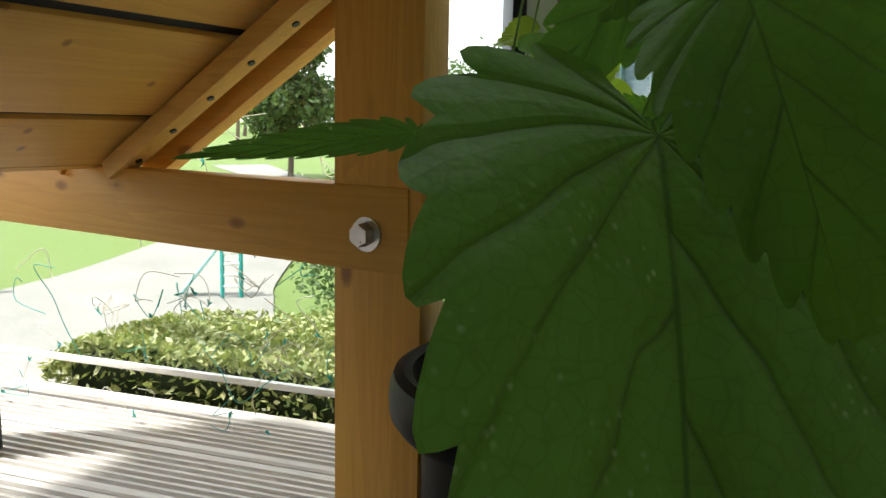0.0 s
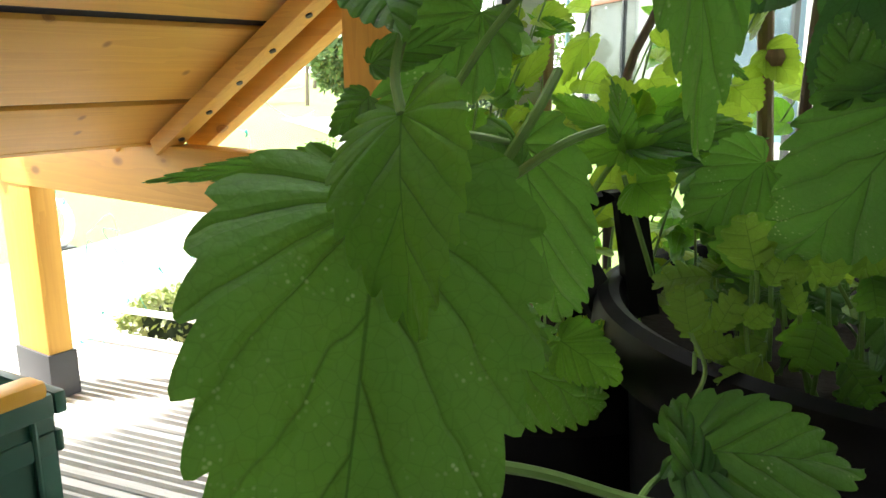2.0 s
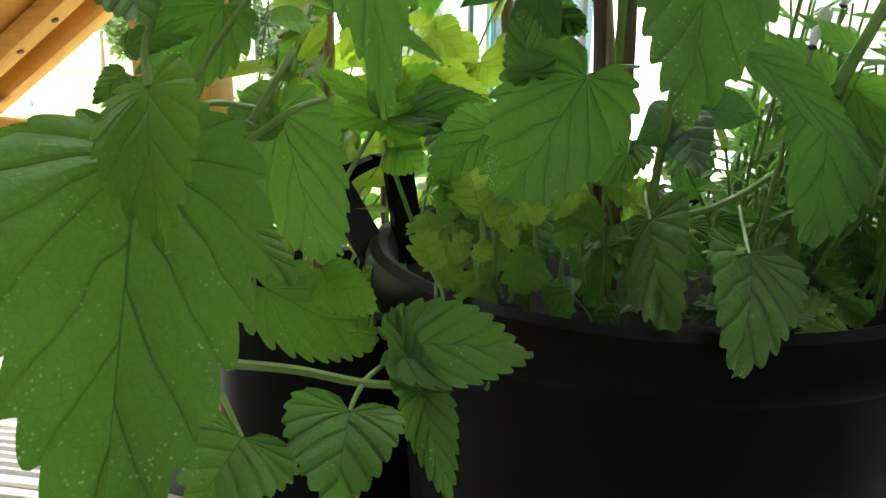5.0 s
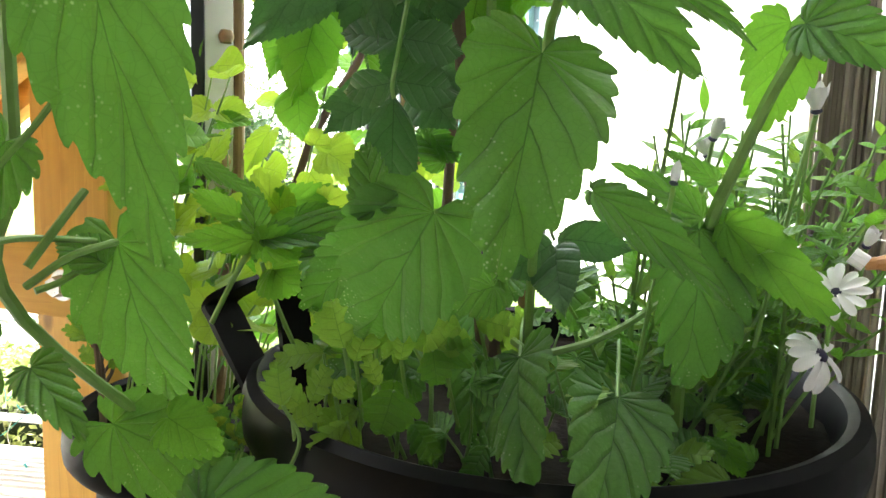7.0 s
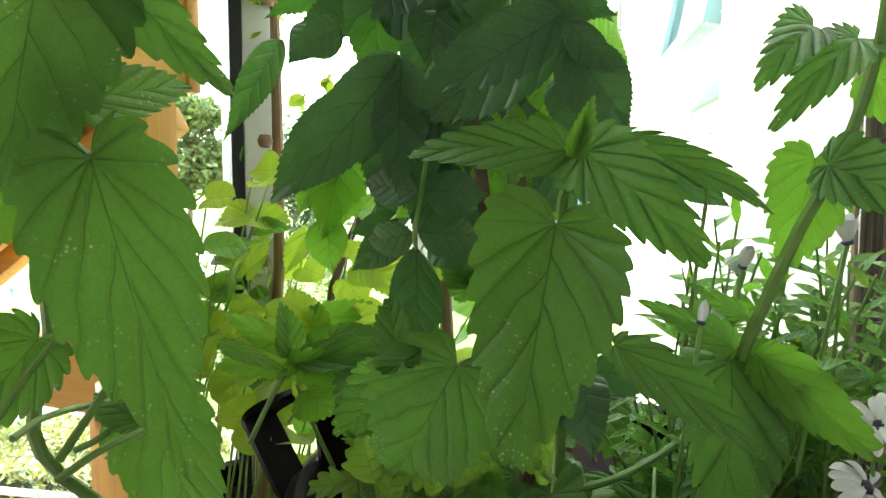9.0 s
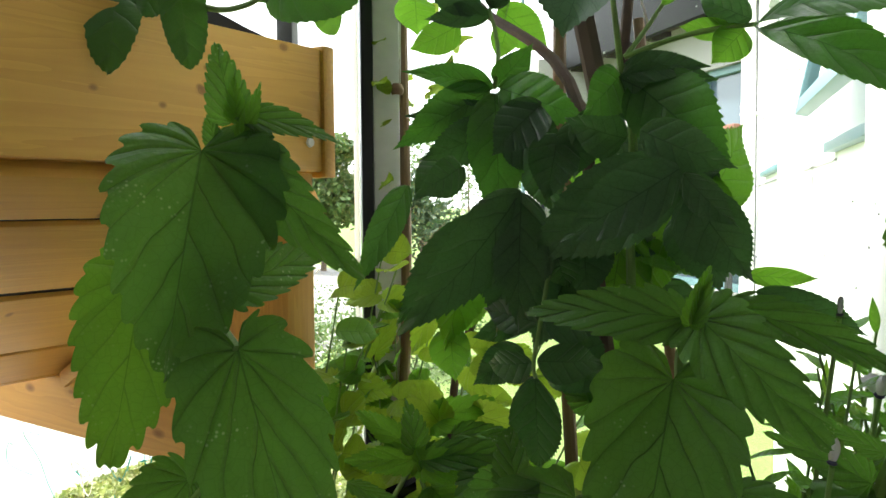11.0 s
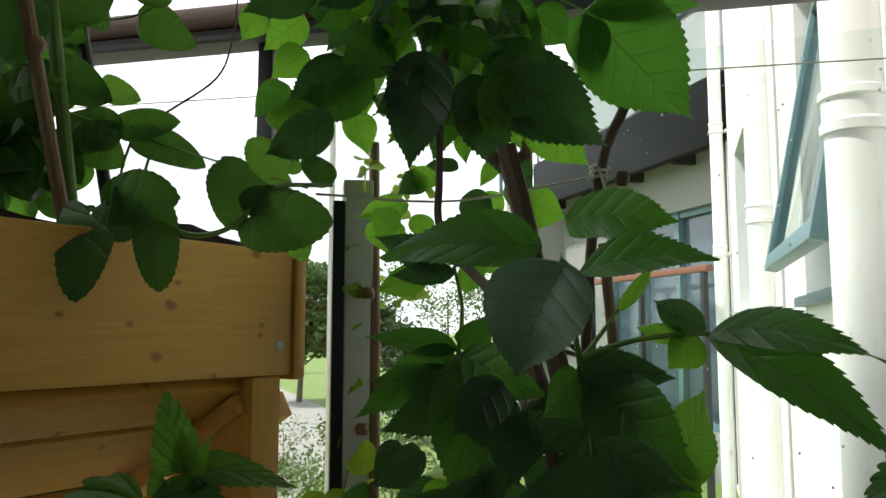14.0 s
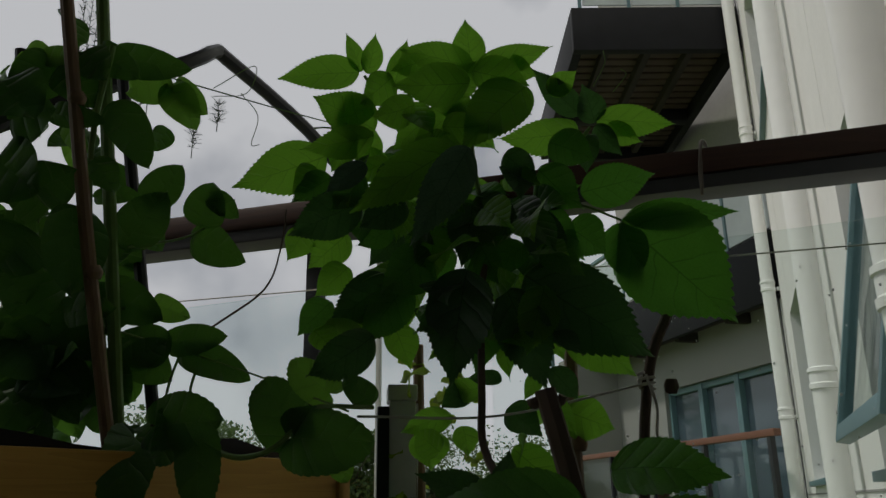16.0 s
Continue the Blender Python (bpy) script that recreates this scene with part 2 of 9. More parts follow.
M_SOIL = plain("potting_soil", (0.012, 0.0085, 0.006), 0.95, vary=0.7, scale=160, bump=1.0, spec=0.1)
M_LINER = plain("black_liner", (0.012, 0.013, 0.018), 0.7, vary=0.3, scale=120, bump=0.4)
M_FRAME = plain("green_grey_window_frame", (0.12, 0.21, 0.23), 0.4, vary=0.1)
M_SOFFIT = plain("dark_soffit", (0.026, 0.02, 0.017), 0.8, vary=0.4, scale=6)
# tone of the added unseen walls, set by how much light they return
M_BRICK = plain("light_control_render", (0.24, 0.235, 0.225), 0.9, vary=0.15, scale=12)
M_GREYWALL = plain("grey_render", (0.30, 0.295, 0.28), 0.85, vary=0.08, scale=20)
M_PATH = plain("pale_gravel_path", (0.24, 0.23, 0.215), 0.9, vary=0.2, scale=25, bump=0.5)
M_STEM = plain("green_stem", (0.15, 0.28, 0.06), 0.5, vary=0.2, scale=90, bump=0.1)
M_STRING = plain("pale_string", (0.62, 0.60, 0.54), 0.7, vary=0.15)
M_TEAL = plain("teal_plastic", (0.02, 0.30, 0.28), 0.4, vary=0.15)
M_CRATE = plain("dark_green_plastic", (0.012, 0.075, 0.05), 0.4, vary=0.15)
M_YELLOW = plain("yellow_plastic", (0.62, 0.33, 0.02), 0.4, vary=0.15)
M_BARK = plain("bark", (0.12, 0.09, 0.065), 0.9, vary=0.4, scale=30, bump=0.8)
M_PETAL = plain("white_petal", (0.80, 0.79, 0.80), 0.5, vary=0.05, scale=200)
M_EYE = plain("dark_flower_eye", (0.03, 0.025, 0.07), 0.6, vary=0.4, scale=300)
M_CAT = leaf_material("catmint_leaf", (0.045, 0.120, 0.033), (0.011, 0.040, 0.010), (0.165, 0.39, 0.042), 0.5, 0.9, 0.36, 8.0, 1.0)
# young leaves, and a lit copy of catmint with backlight in its colour
M_CATY = leaf_material("young_and_lit_catmint_leaf", (0.080, 0.19, 0.030), (0.04, 0.11, 0.015), (0.21, 0.48, 0.035), 0.45, 0.3, 0.40, 7.0)
M_ELD = leaf_material("elder_leaf", (0.040, 0.082, 0.046), (0.012, 0.034, 0.015), (0.10, 0.27, 0.05), 0.34, 0.0, 0.24, 8.0, 0.35)
# elder leaf with the grey sheen of the sky painted into its green
M_ELDG = leaf_material("sky_sheen_elder_leaf", (0.085, 0.155, 0.11), (0.04, 0.08, 0.055), (0.10, 0.24, 0.06), 0.4, 0.0, 0.15, 8.0, 0.16)
M_PANEL = plain("frosted_balcony_glass", (0.55, 0.60, 0.61), 0.2, vary=0.12, scale=5, bump=0.02)
M_FASCIA = plain("charcoal_fascia", (0.012, 0.012, 0.014), 0.6, vary=0.4, scale=8, spec=0.2)
M_DROP = plain("water_drop", (0.75, 0.78, 0.8), 0.15, vary=0.1)
# lit copy of the elder leaf: light from above and behind in its colour
M_ELDY = leaf_material("lit_elder_leaf", (0.055, 0.17, 0.028), (0.02, 0.075, 0.012), (0.26, 0.60, 0.045), 0.36, 0.0, 0.48, 8.0, 0.7)
M_ELDM = leaf_material("mid_green_elder_leaf", (0.048, 0.118, 0.040), (0.016, 0.055, 0.015), (0.13, 0.40, 0.035), 0.36, 0.0, 0.32, 8.0, 0.4)
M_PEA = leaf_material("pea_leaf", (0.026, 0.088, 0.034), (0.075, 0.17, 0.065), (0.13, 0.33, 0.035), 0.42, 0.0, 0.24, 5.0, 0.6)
# lit copy of the pea leaf, the light put into a brighter green
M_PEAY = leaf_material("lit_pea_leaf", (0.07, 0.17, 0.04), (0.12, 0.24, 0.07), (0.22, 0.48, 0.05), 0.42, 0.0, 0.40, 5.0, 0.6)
# own colour of the golden seedlings; painted backlight on some catmint leaves
M_GOLD = leaf_material("golden_and_backlit_leaf", (0.20, 0.32, 0.035), (0.12, 0.2, 0.02), (0.42, 0.60, 0.05), 0.45, 0.0, 0.48, 6.0)
M_HERB = leaf_material("grey_green_herb", (0.11, 0.21, 0.035), (0.05, 0.11, 0.02), (0.28, 0.48, 0.05), 0.55, 0.3, 0.4, 6.0)

mg, n_, l_, p_ = material("window_glass")
p_.inputs["Base Color"].default_value = (0.07, 0.10, 0.125, 1)
p_.inputs["Specular IOR Level"].default_value = 0.9
p_.inputs["Roughness"].default_value = 0.04
M_WIN = mg
mg, n_, l_, p_ = material("clear_glass")
gl, tp, mxs = n_.new("ShaderNodeBsdfGlossy"), n_.new("ShaderNodeBsdfTransparent"), n_.new("ShaderNodeMixShader")
gl.inputs["Roughness"].default_value = 0.03
tp.inputs["Color"].default_value = (0.93, 0.96, 0.95, 1)
fr = n_.new("ShaderNodeLayerWeight")
fr.inputs[0].default_value = 0.5
l_.new(maths(n_, l_, "MULTIPLY_ADD", maths(n_, l_, "POWER", fr.outputs["Facing"], 4.0), 0.35, 0.012), mxs.inputs[0])
l_.new(tp.outputs[0], mxs.inputs[1])
l_.new(gl.outputs[0], mxs.inputs[2])
l_.new(mxs.outputs[0], n_["Material Output"].inputs["Surface"])
M_GLASS = mg

m_, n_, l_, p_ = material("mown_lawn")
tc_ = n_.new("ShaderNodeTexCoord")
a_, b_ = node(n_, "TexNoise", Scale=60.0, Detail=6.0), node(n_, "TexNoise", Scale=0.25, Detail=4.0)
l_.new(tc_.outputs["Object"], a_.inputs["Vector"])
l_.new(tc_.outputs["Object"], b_.inputs["Vector"])
c1_ = ramp(n_, l_, a_.outputs["Fac"], [(0.3, (0.075, 0.13, 0.028)), (0.7, (0.17, 0.25, 0.06))])
l_.new(mixed(n_, l_, maths(n_, l_, "MULTIPLY", b_.outputs["Fac"], 0.5), c1_, (0.20, 0.25, 0.07)), p_.inputs["Base Color"])
p_.inputs["Roughness"].default_value = 0.9
bumped(n_, l_, p_, a_.outputs["Fac"], 0.8, 0.03)
M_LAWN = m_


def foliage(name, lo, hi, glow):
    """Small leaves of hedges and trees, varied leaf by leaf."""
    m, n, l, p = material(name)
    g = n.new("ShaderNodeNewGeometry")
    l.new(ramp(n, l, g.outputs["Random Per Island"], [(0.0, lo), (1.0, hi)]), p.inputs["Base Color"])
    p.inputs["Roughness"].default_value = 0.45
    tr = n.new("ShaderNodeBsdfTranslucent")
    tr.inputs["Color"].default_value = (*glow, 1)
    mx = n.new("ShaderNodeMixShader")
    mx.inputs[0].default_value = 0.3
    l.new(p.outputs[0], mx.inputs[1])
    l.new(tr.outputs[0], mx.inputs[2])
    l.new(mx.outputs[0], n["Material Output"].inputs["Surface"])
    return m


M_HEDGE = foliage("hedge_leaves", (0.08, 0.14, 0.03), (0.60, 0.60, 0.30), (0.35, 0.42, 0.10))
M_TREE = foliage("tree_leaves", (0.035, 0.07, 0.02), (0.10, 0.16, 0.045), (0.12, 0.2, 0.04))
M_CONIFER = foliage("conifer_leaves", (0.02, 0.045, 0.02), (0.05, 0.08, 0.035), (0.05, 0.1, 0.03))


# ---- mesh helpers ----
def rnd(a, b):
    return random.uniform(a, b)


def finish(bm, smooth=True, angle=35):
    me = bpy.data.meshes.new("mesh")
    bmesh.ops.recalc_face_normals(bm, faces=bm.faces)
    if smooth:
        for f in bm.faces:
            f.smooth = True
        for e in bm.edges:
            fs = e.link_faces
            e.smooth = len(fs) != 2 or e.calc_face_angle(0) < radians(angle)
            if len(fs) == 2 and e.calc_face_angle(0) > 0.35:
                lo_, hi_ = sorted((fs[0].calc_area(), fs[1].calc_area()))
                e.smooth = e.smooth and hi_ < 4 * lo_
    bm.to_mesh(me)
    bm.free()
    return me


def part(name, bm, mat, parent=None, label="", smooth=True):
    me = finish(bm, smooth) if isinstance(bm, bmesh.types.BMesh) else bm
    me.name = name
    if not me.materials:
        me.materials.append(mat)
    ob = new(name, me)
    if parent is not None:
        ob.parent = parent
    if label:
        ob["label"] = label
    return ob


def thing(name, label, category, group="", kind="", at=(0, 0, 0)):
    ob = new(name)
    ob.empty_display_size = 0.05
    ob.location = at
    return tagged(ob, label, category, group, kind)


def box(lo, hi, bevel=0.0, bm=None, m=None):
    bm = bm or bmesh.new()
    lo, hi = Vector(lo), Vector(hi)
    r = bmesh.ops.create_cube(bm, size=1.0)
    vs = r["verts"]
    for v in vs:
        v.co = Vector(lo[i] + (v.co[i] + 0.5) * (hi[i] - lo[i]) for i in range(3))
    if bevel:
        es = list({e for v in vs for e in v.link_edges})
        o = bmesh.ops.bevel(bm, geom=es, offset=bevel, segments=2, affect="EDGES", profile=0.6)
        vs = list({v for f in o["faces"] for v in f.verts} | {v for v in vs if v.is_valid})
    if m is not None:
        bmesh.ops.transform(bm, matrix=m, verts=vs)
    return bm


def tube(points, radius, sides=8, bm=None, cap=True):
    """A round tube along points; radius is one number or one for each point."""
    bm = bm or bmesh.new()
    pts = [Vector(p) for p in points]
    rad = radius if isinstance(radius, (list, tuple)) else [radius] * len(pts)
    rings, side = [], None
    for i, p in enumerate(pts):
        d = (pts[min(i + 1, len(pts) - 1)] - pts[max(i - 1, 0)]).normalized()
        if side is None:
            side = d.orthogonal().normalized()
        side = (side - d * side.dot(d)).normalized()
        other = d.cross(side)
        rings.append([bm.verts.new(p + (side * math.cos(a) + other * math.sin(a)) * rad[i]) for a in (2 * math.pi * k / sides for k in range(sides))])
    for a, b in zip(rings, rings[1:]):
        for k in range(sides):
            bm.faces.new((a[k], a[(k + 1) % sides], b[(k + 1) % sides], b[k]))
    if cap:
        bm.faces.new(rings[0][::-1])
        bm.faces.new(rings[-1])
    return bm


def bend(points, n=8):
    """A smooth line through points."""
    p = [Vector(q) for q in points]
    p = [p[0] * 2 - p[1]] + p + [p[-1] * 2 - p[-2]]
    out = []
    for i in range(1, len(p) - 2):
        for k in range(n):
            t = k / n
            a, b, c, d = p[i - 1:i + 3]
            out.append(0.5 * ((2 * b) + (c - a) * t + (2 * a - 5 * b + 4 * c - d) * t * t + (3 * b - a - 3 * c + d) * t ** 3))
    out.append(p[-2])
    return out


def lathe(profile, sides=48, centre=(0, 0, 0), bm=None):
    bm = bm or bmesh.new()
    c = Vector(centre)
    rings = []
    for r, z in profile:
        rings.append([bm.verts.new(c + Vector((r * math.cos(a), r * math.sin(a), z))) for a in (2 * math.pi * k / sides for k in range(sides))])
    for a, b in zip(rings, rings[1:]):
        for k in range(sides):
            bm.faces.new((a[k], a[(k + 1) % sides], b[(k + 1) % sides], b[k]))
    return bm


SHAPES = {
    # margin: (along, across) points of one side of the outline, in blade lengths and half widths; lag: how far behind
    # its end a side vein leaves the midrib; teeth a side, depth of teeth, rounded or saw teeth
    "catmint": dict(margin=((-0.115, 0.20), (-0.125, 0.45), (-0.07, 0.74), (0.03, 0.93), (0.16, 1.0), (0.33, 0.96), (0.5, 0.83), (0.66, 0.66), (0.8, 0.47), (0.91, 0.27), (0.975, 0.1), (1.0, 0.0)), lag=0.62, teeth=11, depth=0.06, veins=8, round=True),
    "young": dict(margin=((-0.03, 0.12), (-0.03, 0.45), (0.05, 0.82), (0.17, 1.0), (0.32, 0.97), (0.48, 0.83), (0.63, 0.64), (0.78, 0.43), (0.9, 0.21), (1.0, 0.0)), lag=0.5, teeth=10, depth=0.05, veins=7, round=True),
    "long": dict(margin=((-0.08, 0.20), (-0.09, 0.5), (0.0, 0.85), (0.14, 1.0), (0.32, 0.97), (0.46, 0.84), (0.58, 0.66), (0.7, 0.42), (0.82, 0.26), (0.93, 0.14), (1.0, 0.0)), lag=0.6, teeth=11, depth=0.055, veins=8, round=True),
    "elder": dict(margin=((0.0, 0.02), (0.03, 0.36), (0.12, 0.72), (0.26, 0.95), (0.4, 1.0), (0.54, 0.92), (0.67, 0.70), (0.79, 0.43), (0.88, 0.2), (0.95, 0.07), (1.0, 0.0)), lag=0.3, teeth=22, depth=0.023, veins=8, round=False),
    "pea": dict(margin=((0.0, 0.02), (0.02, 0.42), (0.1, 0.76), (0.25, 0.97), (0.42, 1.0), (0.6, 0.9), (0.76, 0.68), (0.9, 0.38), (1.0, 0.0)), lag=0.2, teeth=5, depth=0.004, veins=5, round=True),
    "squash": dict(margin=((-0.13, 0.15), (-0.17, 0.5), (-0.06, 0.85), (0.16, 1.0), (0.4, 0.98), (0.62, 0.86), (0.82, 0.62), (0.94, 0.32), (1.0, 0.0)), lag=0.34, teeth=15, depth=0.02, veins=5, round=False),
    "lance": dict(margin=((0.0, 0.05), (0.12, 0.55), (0.3, 0.92), (0.46, 1.0), (0.65, 0.78), (0.84, 0.38), (1.0, 0.0)), lag=0.15, teeth=3, depth=0.0, veins=4, round=True),
    "petal": dict(margin=((0.0, 0.2), (0.2, 0.55), (0.45, 0.88), (0.66, 1.0), (0.84, 0.88), (0.95, 0.5), (1.0, 0.0)), lag=0.25, teeth=3, depth=0.0, veins=3, round=True),
    "frill": dict(margin=((0.0, 0.1), (0.1, 0.55), (0.3, 0.75), (0.5, 1.0), (0.68, 0.85), (0.84, 0.62), (0.95, 0.3), (1.0, 0.0)), lag=0.2, teeth=5, depth=0.15, veins=5, round=True),
}


def outline(kind, n):
    """n + 1 even steps along one side of a leaf's margin, from the petiole to the tip."""
    line = bend([(x, 0.35 * y, 0) for x, y in SHAPES[kind]["margin"]], 10)
    far = [0.0]
    for p, q in zip(line, line[1:]):
        far.append(far[-1] + (q - p).length)
    out, k = [], 0
    for i in range(n + 1):
        d = far[-1] * i / n
        while k < len(far) - 2 and far[k + 1] < d:
            k += 1
        t = (d - far[k]) / max(1e-9, far[k + 1] - far[k])
        p = line[k].lerp(line[k + 1], min(1.0, t))
        out.append((p.x, p.y / 0.35))
    return out


MARGINS = {}


def blade(kind, length, width, droop=0.15, fold=0.12, twist=0.0, quilt=1.0, rows=0, cols=9, seed=0, wave=0.03):
    """A leaf mesh: petiole at the origin, tip along +x, upper side +z; each row of the mesh follows a side vein."""
    s = SHAPES[kind]
    rg = random.Random(seed)
    rows = rows or (s["teeth"] * (6 if s["round"] else 4) if s["depth"] > 0.01 else 18)
    if (kind, rows) not in MARGINS:
        MARGINS[kind, rows] = outline(kind, rows)
    margin = MARGINS[kind, rows]
    ph = [rg.uniform(0, 6.28) for _ in range(4)]
    asym = rg.uniform(-0.07, 0.07)
    bm = bmesh.new()
    uvl = bm.loops.layers.uv.new("leaf")
    grid, uvs = [], {}
    jit = [[rg.uniform(0.7, 1.3) for _ in range(s["teeth"] + 2)] for _ in (0, 1)]
    slip = [rg.uniform(0, 0.25), rg.uniform(0, 0.25)]
    for i in range(rows + 1):
        u = i / rows
        mx, my = margin[i]
        ox = max(0.0, mx - s["lag"] * (1 - mx) ** 0.4) if mx < 1 else 1.0
        line = []
        for j in range(cols):
            v = j / (cols - 1) * 2 - 1
            av, sd = abs(v), 0 if v < 0 else 1
            pt = u * s["teeth"] + slip[sd]
            k = int(pt)
            f = pt - k
            if s["round"]:
                tooth = math.sin(math.pi * f ** 1.4) ** 0.55 - 0.68
            else:
                tooth = (f / 0.78 if f < 0.78 else (1 - f) / 0.22) - 0.5
            tooth *= s["depth"] * jit[sd][min(k, len(jit[sd]) - 1)] * av ** 5 * (1.0 if 0.02 < u < 0.975 else 0.2)
            # towards the margin along the vein, which sets off steeply and then bows forward
            x = ox + (mx - ox) * av - 0.05 * av * (1 - av) * (1 - u)
            y = my * av * (1 + asym * (1 if sd else -1)) * width / 2
            nx, ny = mx - ox, my * width / 2 / length + 1e-6
            nl = math.hypot(nx, ny)
            x = length * (x + tooth * (nx / nl + 0.28))
            y = (y + tooth * length * ny / nl) * (1 if sd else -1)
            z = abs(y) * fold * 1.6
            ridge = abs(math.sin(math.pi * (u * s["veins"] + 0.5 + 0.42 * sd))) ** 0.6
            z += quilt * width * 0.013 * ridge * min(1, av * 3) * (1 - av * 0.4) * min(1, my * 2)
            z += width * wave * (math.sin(u * 9 + ph[0]) * v + math.sin(u * 6.3 + ph[1] + v * 2) * av)
            ang = twist * u
            y, z = y * math.cos(ang) - z * math.sin(ang), y * math.sin(ang) + z * math.cos(ang)
            # bow the blade down along an arc
            th = droop * 2 * (x / length)
            xx = length * (math.sin(th) / (2 * droop)) if abs(droop) > 1e-3 else x
            zz = -length * ((1 - math.cos(th)) / (2 * droop)) if abs(droop) > 1e-3 else 0
            vert = bm.verts.new((xx + z * math.sin(th), y, zz + z * math.cos(th)))
            uvs[vert] = (u, v)
            line.append(vert)
        grid.append(line)
    for r0, r1 in zip(grid, grid[1:]):
        for j in range(cols - 1):
            f = bm.faces.new((r0[j], r1[j], r1[j + 1], r0[j + 1]))
            for lp in f.loops:
                lp[uvl].uv = uvs[lp.vert]
            f.smooth = True
    bmesh.ops.remove_doubles(bm, verts=bm.verts, dist=length * 1e-4)
    me = bpy.data.meshes.new("leaf")
    bm.to_mesh(me)
    bm.free()
    return me


COUNT = [0]


def leaf(parent, kind, base, tip, width, face, mat, droop=0.2, fold=0.12, twist=0.0, quilt=1.0, cols=9, name="leaf", wave=0.03, label=""):
    """A leaf from base to tip, whose upper side is turned towards the direction face."""
    base, tip = Vector(base), Vector(tip)
    d = tip - base
    chord = d.length
    # arc of given droop: chord factor
    length = chord / max(0.3, math.sin(droop) / droop) if abs(droop) > 1e-3 else chord
    x = d.normalized()
    f = Vector(face)
    z = f - x * f.dot(x)
    z = z.normalized() if z.length > 1e-4 else x.orthogonal().normalized()
    y = z.cross(x)
    turn = Matrix((x, y, z)).transposed().to_4x4() @ Matrix.Rotation(-droop, 4, "Y")
    COUNT[0] += 1
    me = blade(kind, length, width, droop, fold, twist, quilt * (0.35 if kind in ("elder", "pea") else 1.0), 0, cols, COUNT[0], wave * (2.2 if kind in ("pea", "squash") else 1.5))
    me.materials.append(mat)
    ob = new(name, me)
    me.name = name
    ob.matrix_world = Matrix.Translation(base) @ turn
    if parent is not None:
        ob.parent = parent
        ob.matrix_parent_inverse = Matrix.Translation(parent.location).inverted()
    if label:
        ob["label"] = label
    return ob


def stem(parent, points, r0, r1, mat, name="stem", n=6, sides=7):
    pts = bend(points, n)
    k = len(pts) - 1
    ob = part(name, tube(pts, [r0 + (r1 - r0) * i / k for i in range(k + 1)], sides), mat, None)
    if parent is not None:
        ob.parent = parent
        ob.matrix_parent_inverse = Matrix.Translation(parent.location).inverted()
    return ob

# ---- ground and distance ----
GROUND = -0.5
U, N = Vector((0.9745, 0.2244, 0)), Vector((-0.2244, 0.9745, 0))  # along and outward from the balustrade
Q = Vector((-0.59, 0.915, 0))
EDGE = Matrix.Translation(Q) @ Matrix.Rotation(math.atan2(U.y, U.x), 4, "Z")


def sheet(name, corners, z, mat, label, cat, drop=0.0):
    bm = bmesh.new()
    bm.faces.new([bm.verts.new((x, y, z)) for x, y in corners])
    if drop:
        r = bmesh.ops.extrude_face_region(bm, geom=bm.faces[:])
        bmesh.ops.translate(bm, vec=(0, 0, -drop), verts=[v for v in r["geom"] if isinstance(v, bmesh.types.BMVert)])
    return tagged(part(name, bm, mat, smooth=False), label, cat, kind="structure")


sheet("ground", [(-900, -900), (900, -900), (900, 900), (-900, 900)], GROUND, M_LAWN, "mown green lawn reaching to the far trees", "lawn")
# the path runs past the hedge and away over the lawn
def path_strip(name, left, right, z, mat, label):
    bm = bmesh.new()
    a, b = bend([(*p, z) for p in left], 8), bend([(*p, z) for p in right], 8)
    va, vb = [bm.verts.new(p) for p in a], [bm.verts.new(p) for p in b]
    for i in range(len(va) - 1):
        bm.faces.new((va[i], va[i + 1], vb[i + 1], vb[i]))
    return tagged(part(name, bm, mat, smooth=False), label, "path", kind="structure")


path_strip("pavement", [(-3.9, -3.0), (-4.1, 0.5), (-4.3, 2.4), (-4.9, 3.8), (-6.3, 6.2), (-8.3, 8.8), (-13, 12)],
           [(-0.9, -3.0), (-0.9, 1.0), (-2.0, 2.2), (-2.9, 3.1), (-3.6, 4.0), (-6.6, 8.4), (-12.5, 13.2)], GROUND + 0.012, M_PATH,
           "pale gravel path winding across the lawn")

# ---- decking ----
deck = thing("deck_floor", "weathered grey grooved timber decking", "decking", kind="structure")
bm = bmesh.new()
W, T, G = 0.144, 0.027, 7
prof = [(0, 0), (0, T - 0.003), (0.003, T)]
for g in range(G):
    c = 0.014 + (g + 0.5) * (W - 0.028) / G
    prof += [(c - 0.0055, T), (c - 0.004, T - 0.007), (c + 0.004, T - 0.007), (c + 0.0055, T)]
prof += [(W - 0.003, T), (W, T - 0.003), (W, 0)]
L0, L1 = -0.79, 1.15
r0, r1 = [bm.verts.new((L0, y - W, z - T)) for y, z in prof], [bm.verts.new((L1, y - W, z - T)) for y, z in prof]
for i in range(len(prof)):
    j = (i + 1) % len(prof)
    bm.faces.new((r0[i], r1[i], r1[j], r0[j]))
bm.faces.new(r0[::-1]), bm.faces.new(r1)
board_mesh = finish(bm, False)
board_mesh.materials.append(M_DECK)
long_mesh = board_mesh.copy()
for v in long_mesh.vertices:
    v.co.x -= 1.3 if v.co.x < 0 else 0.0
for i in range(19):
    b = new("board", board_mesh if i < 6 else long_mesh)
    b.parent = deck
    b.matrix_world = EDGE @ pose(rnd(-0.02, 0.02), -i * 0.1495 + 0.03, rnd(-0.001, 0.001), rnd(-0.15, 0.15), 0, rnd(-0.03, 0.03))
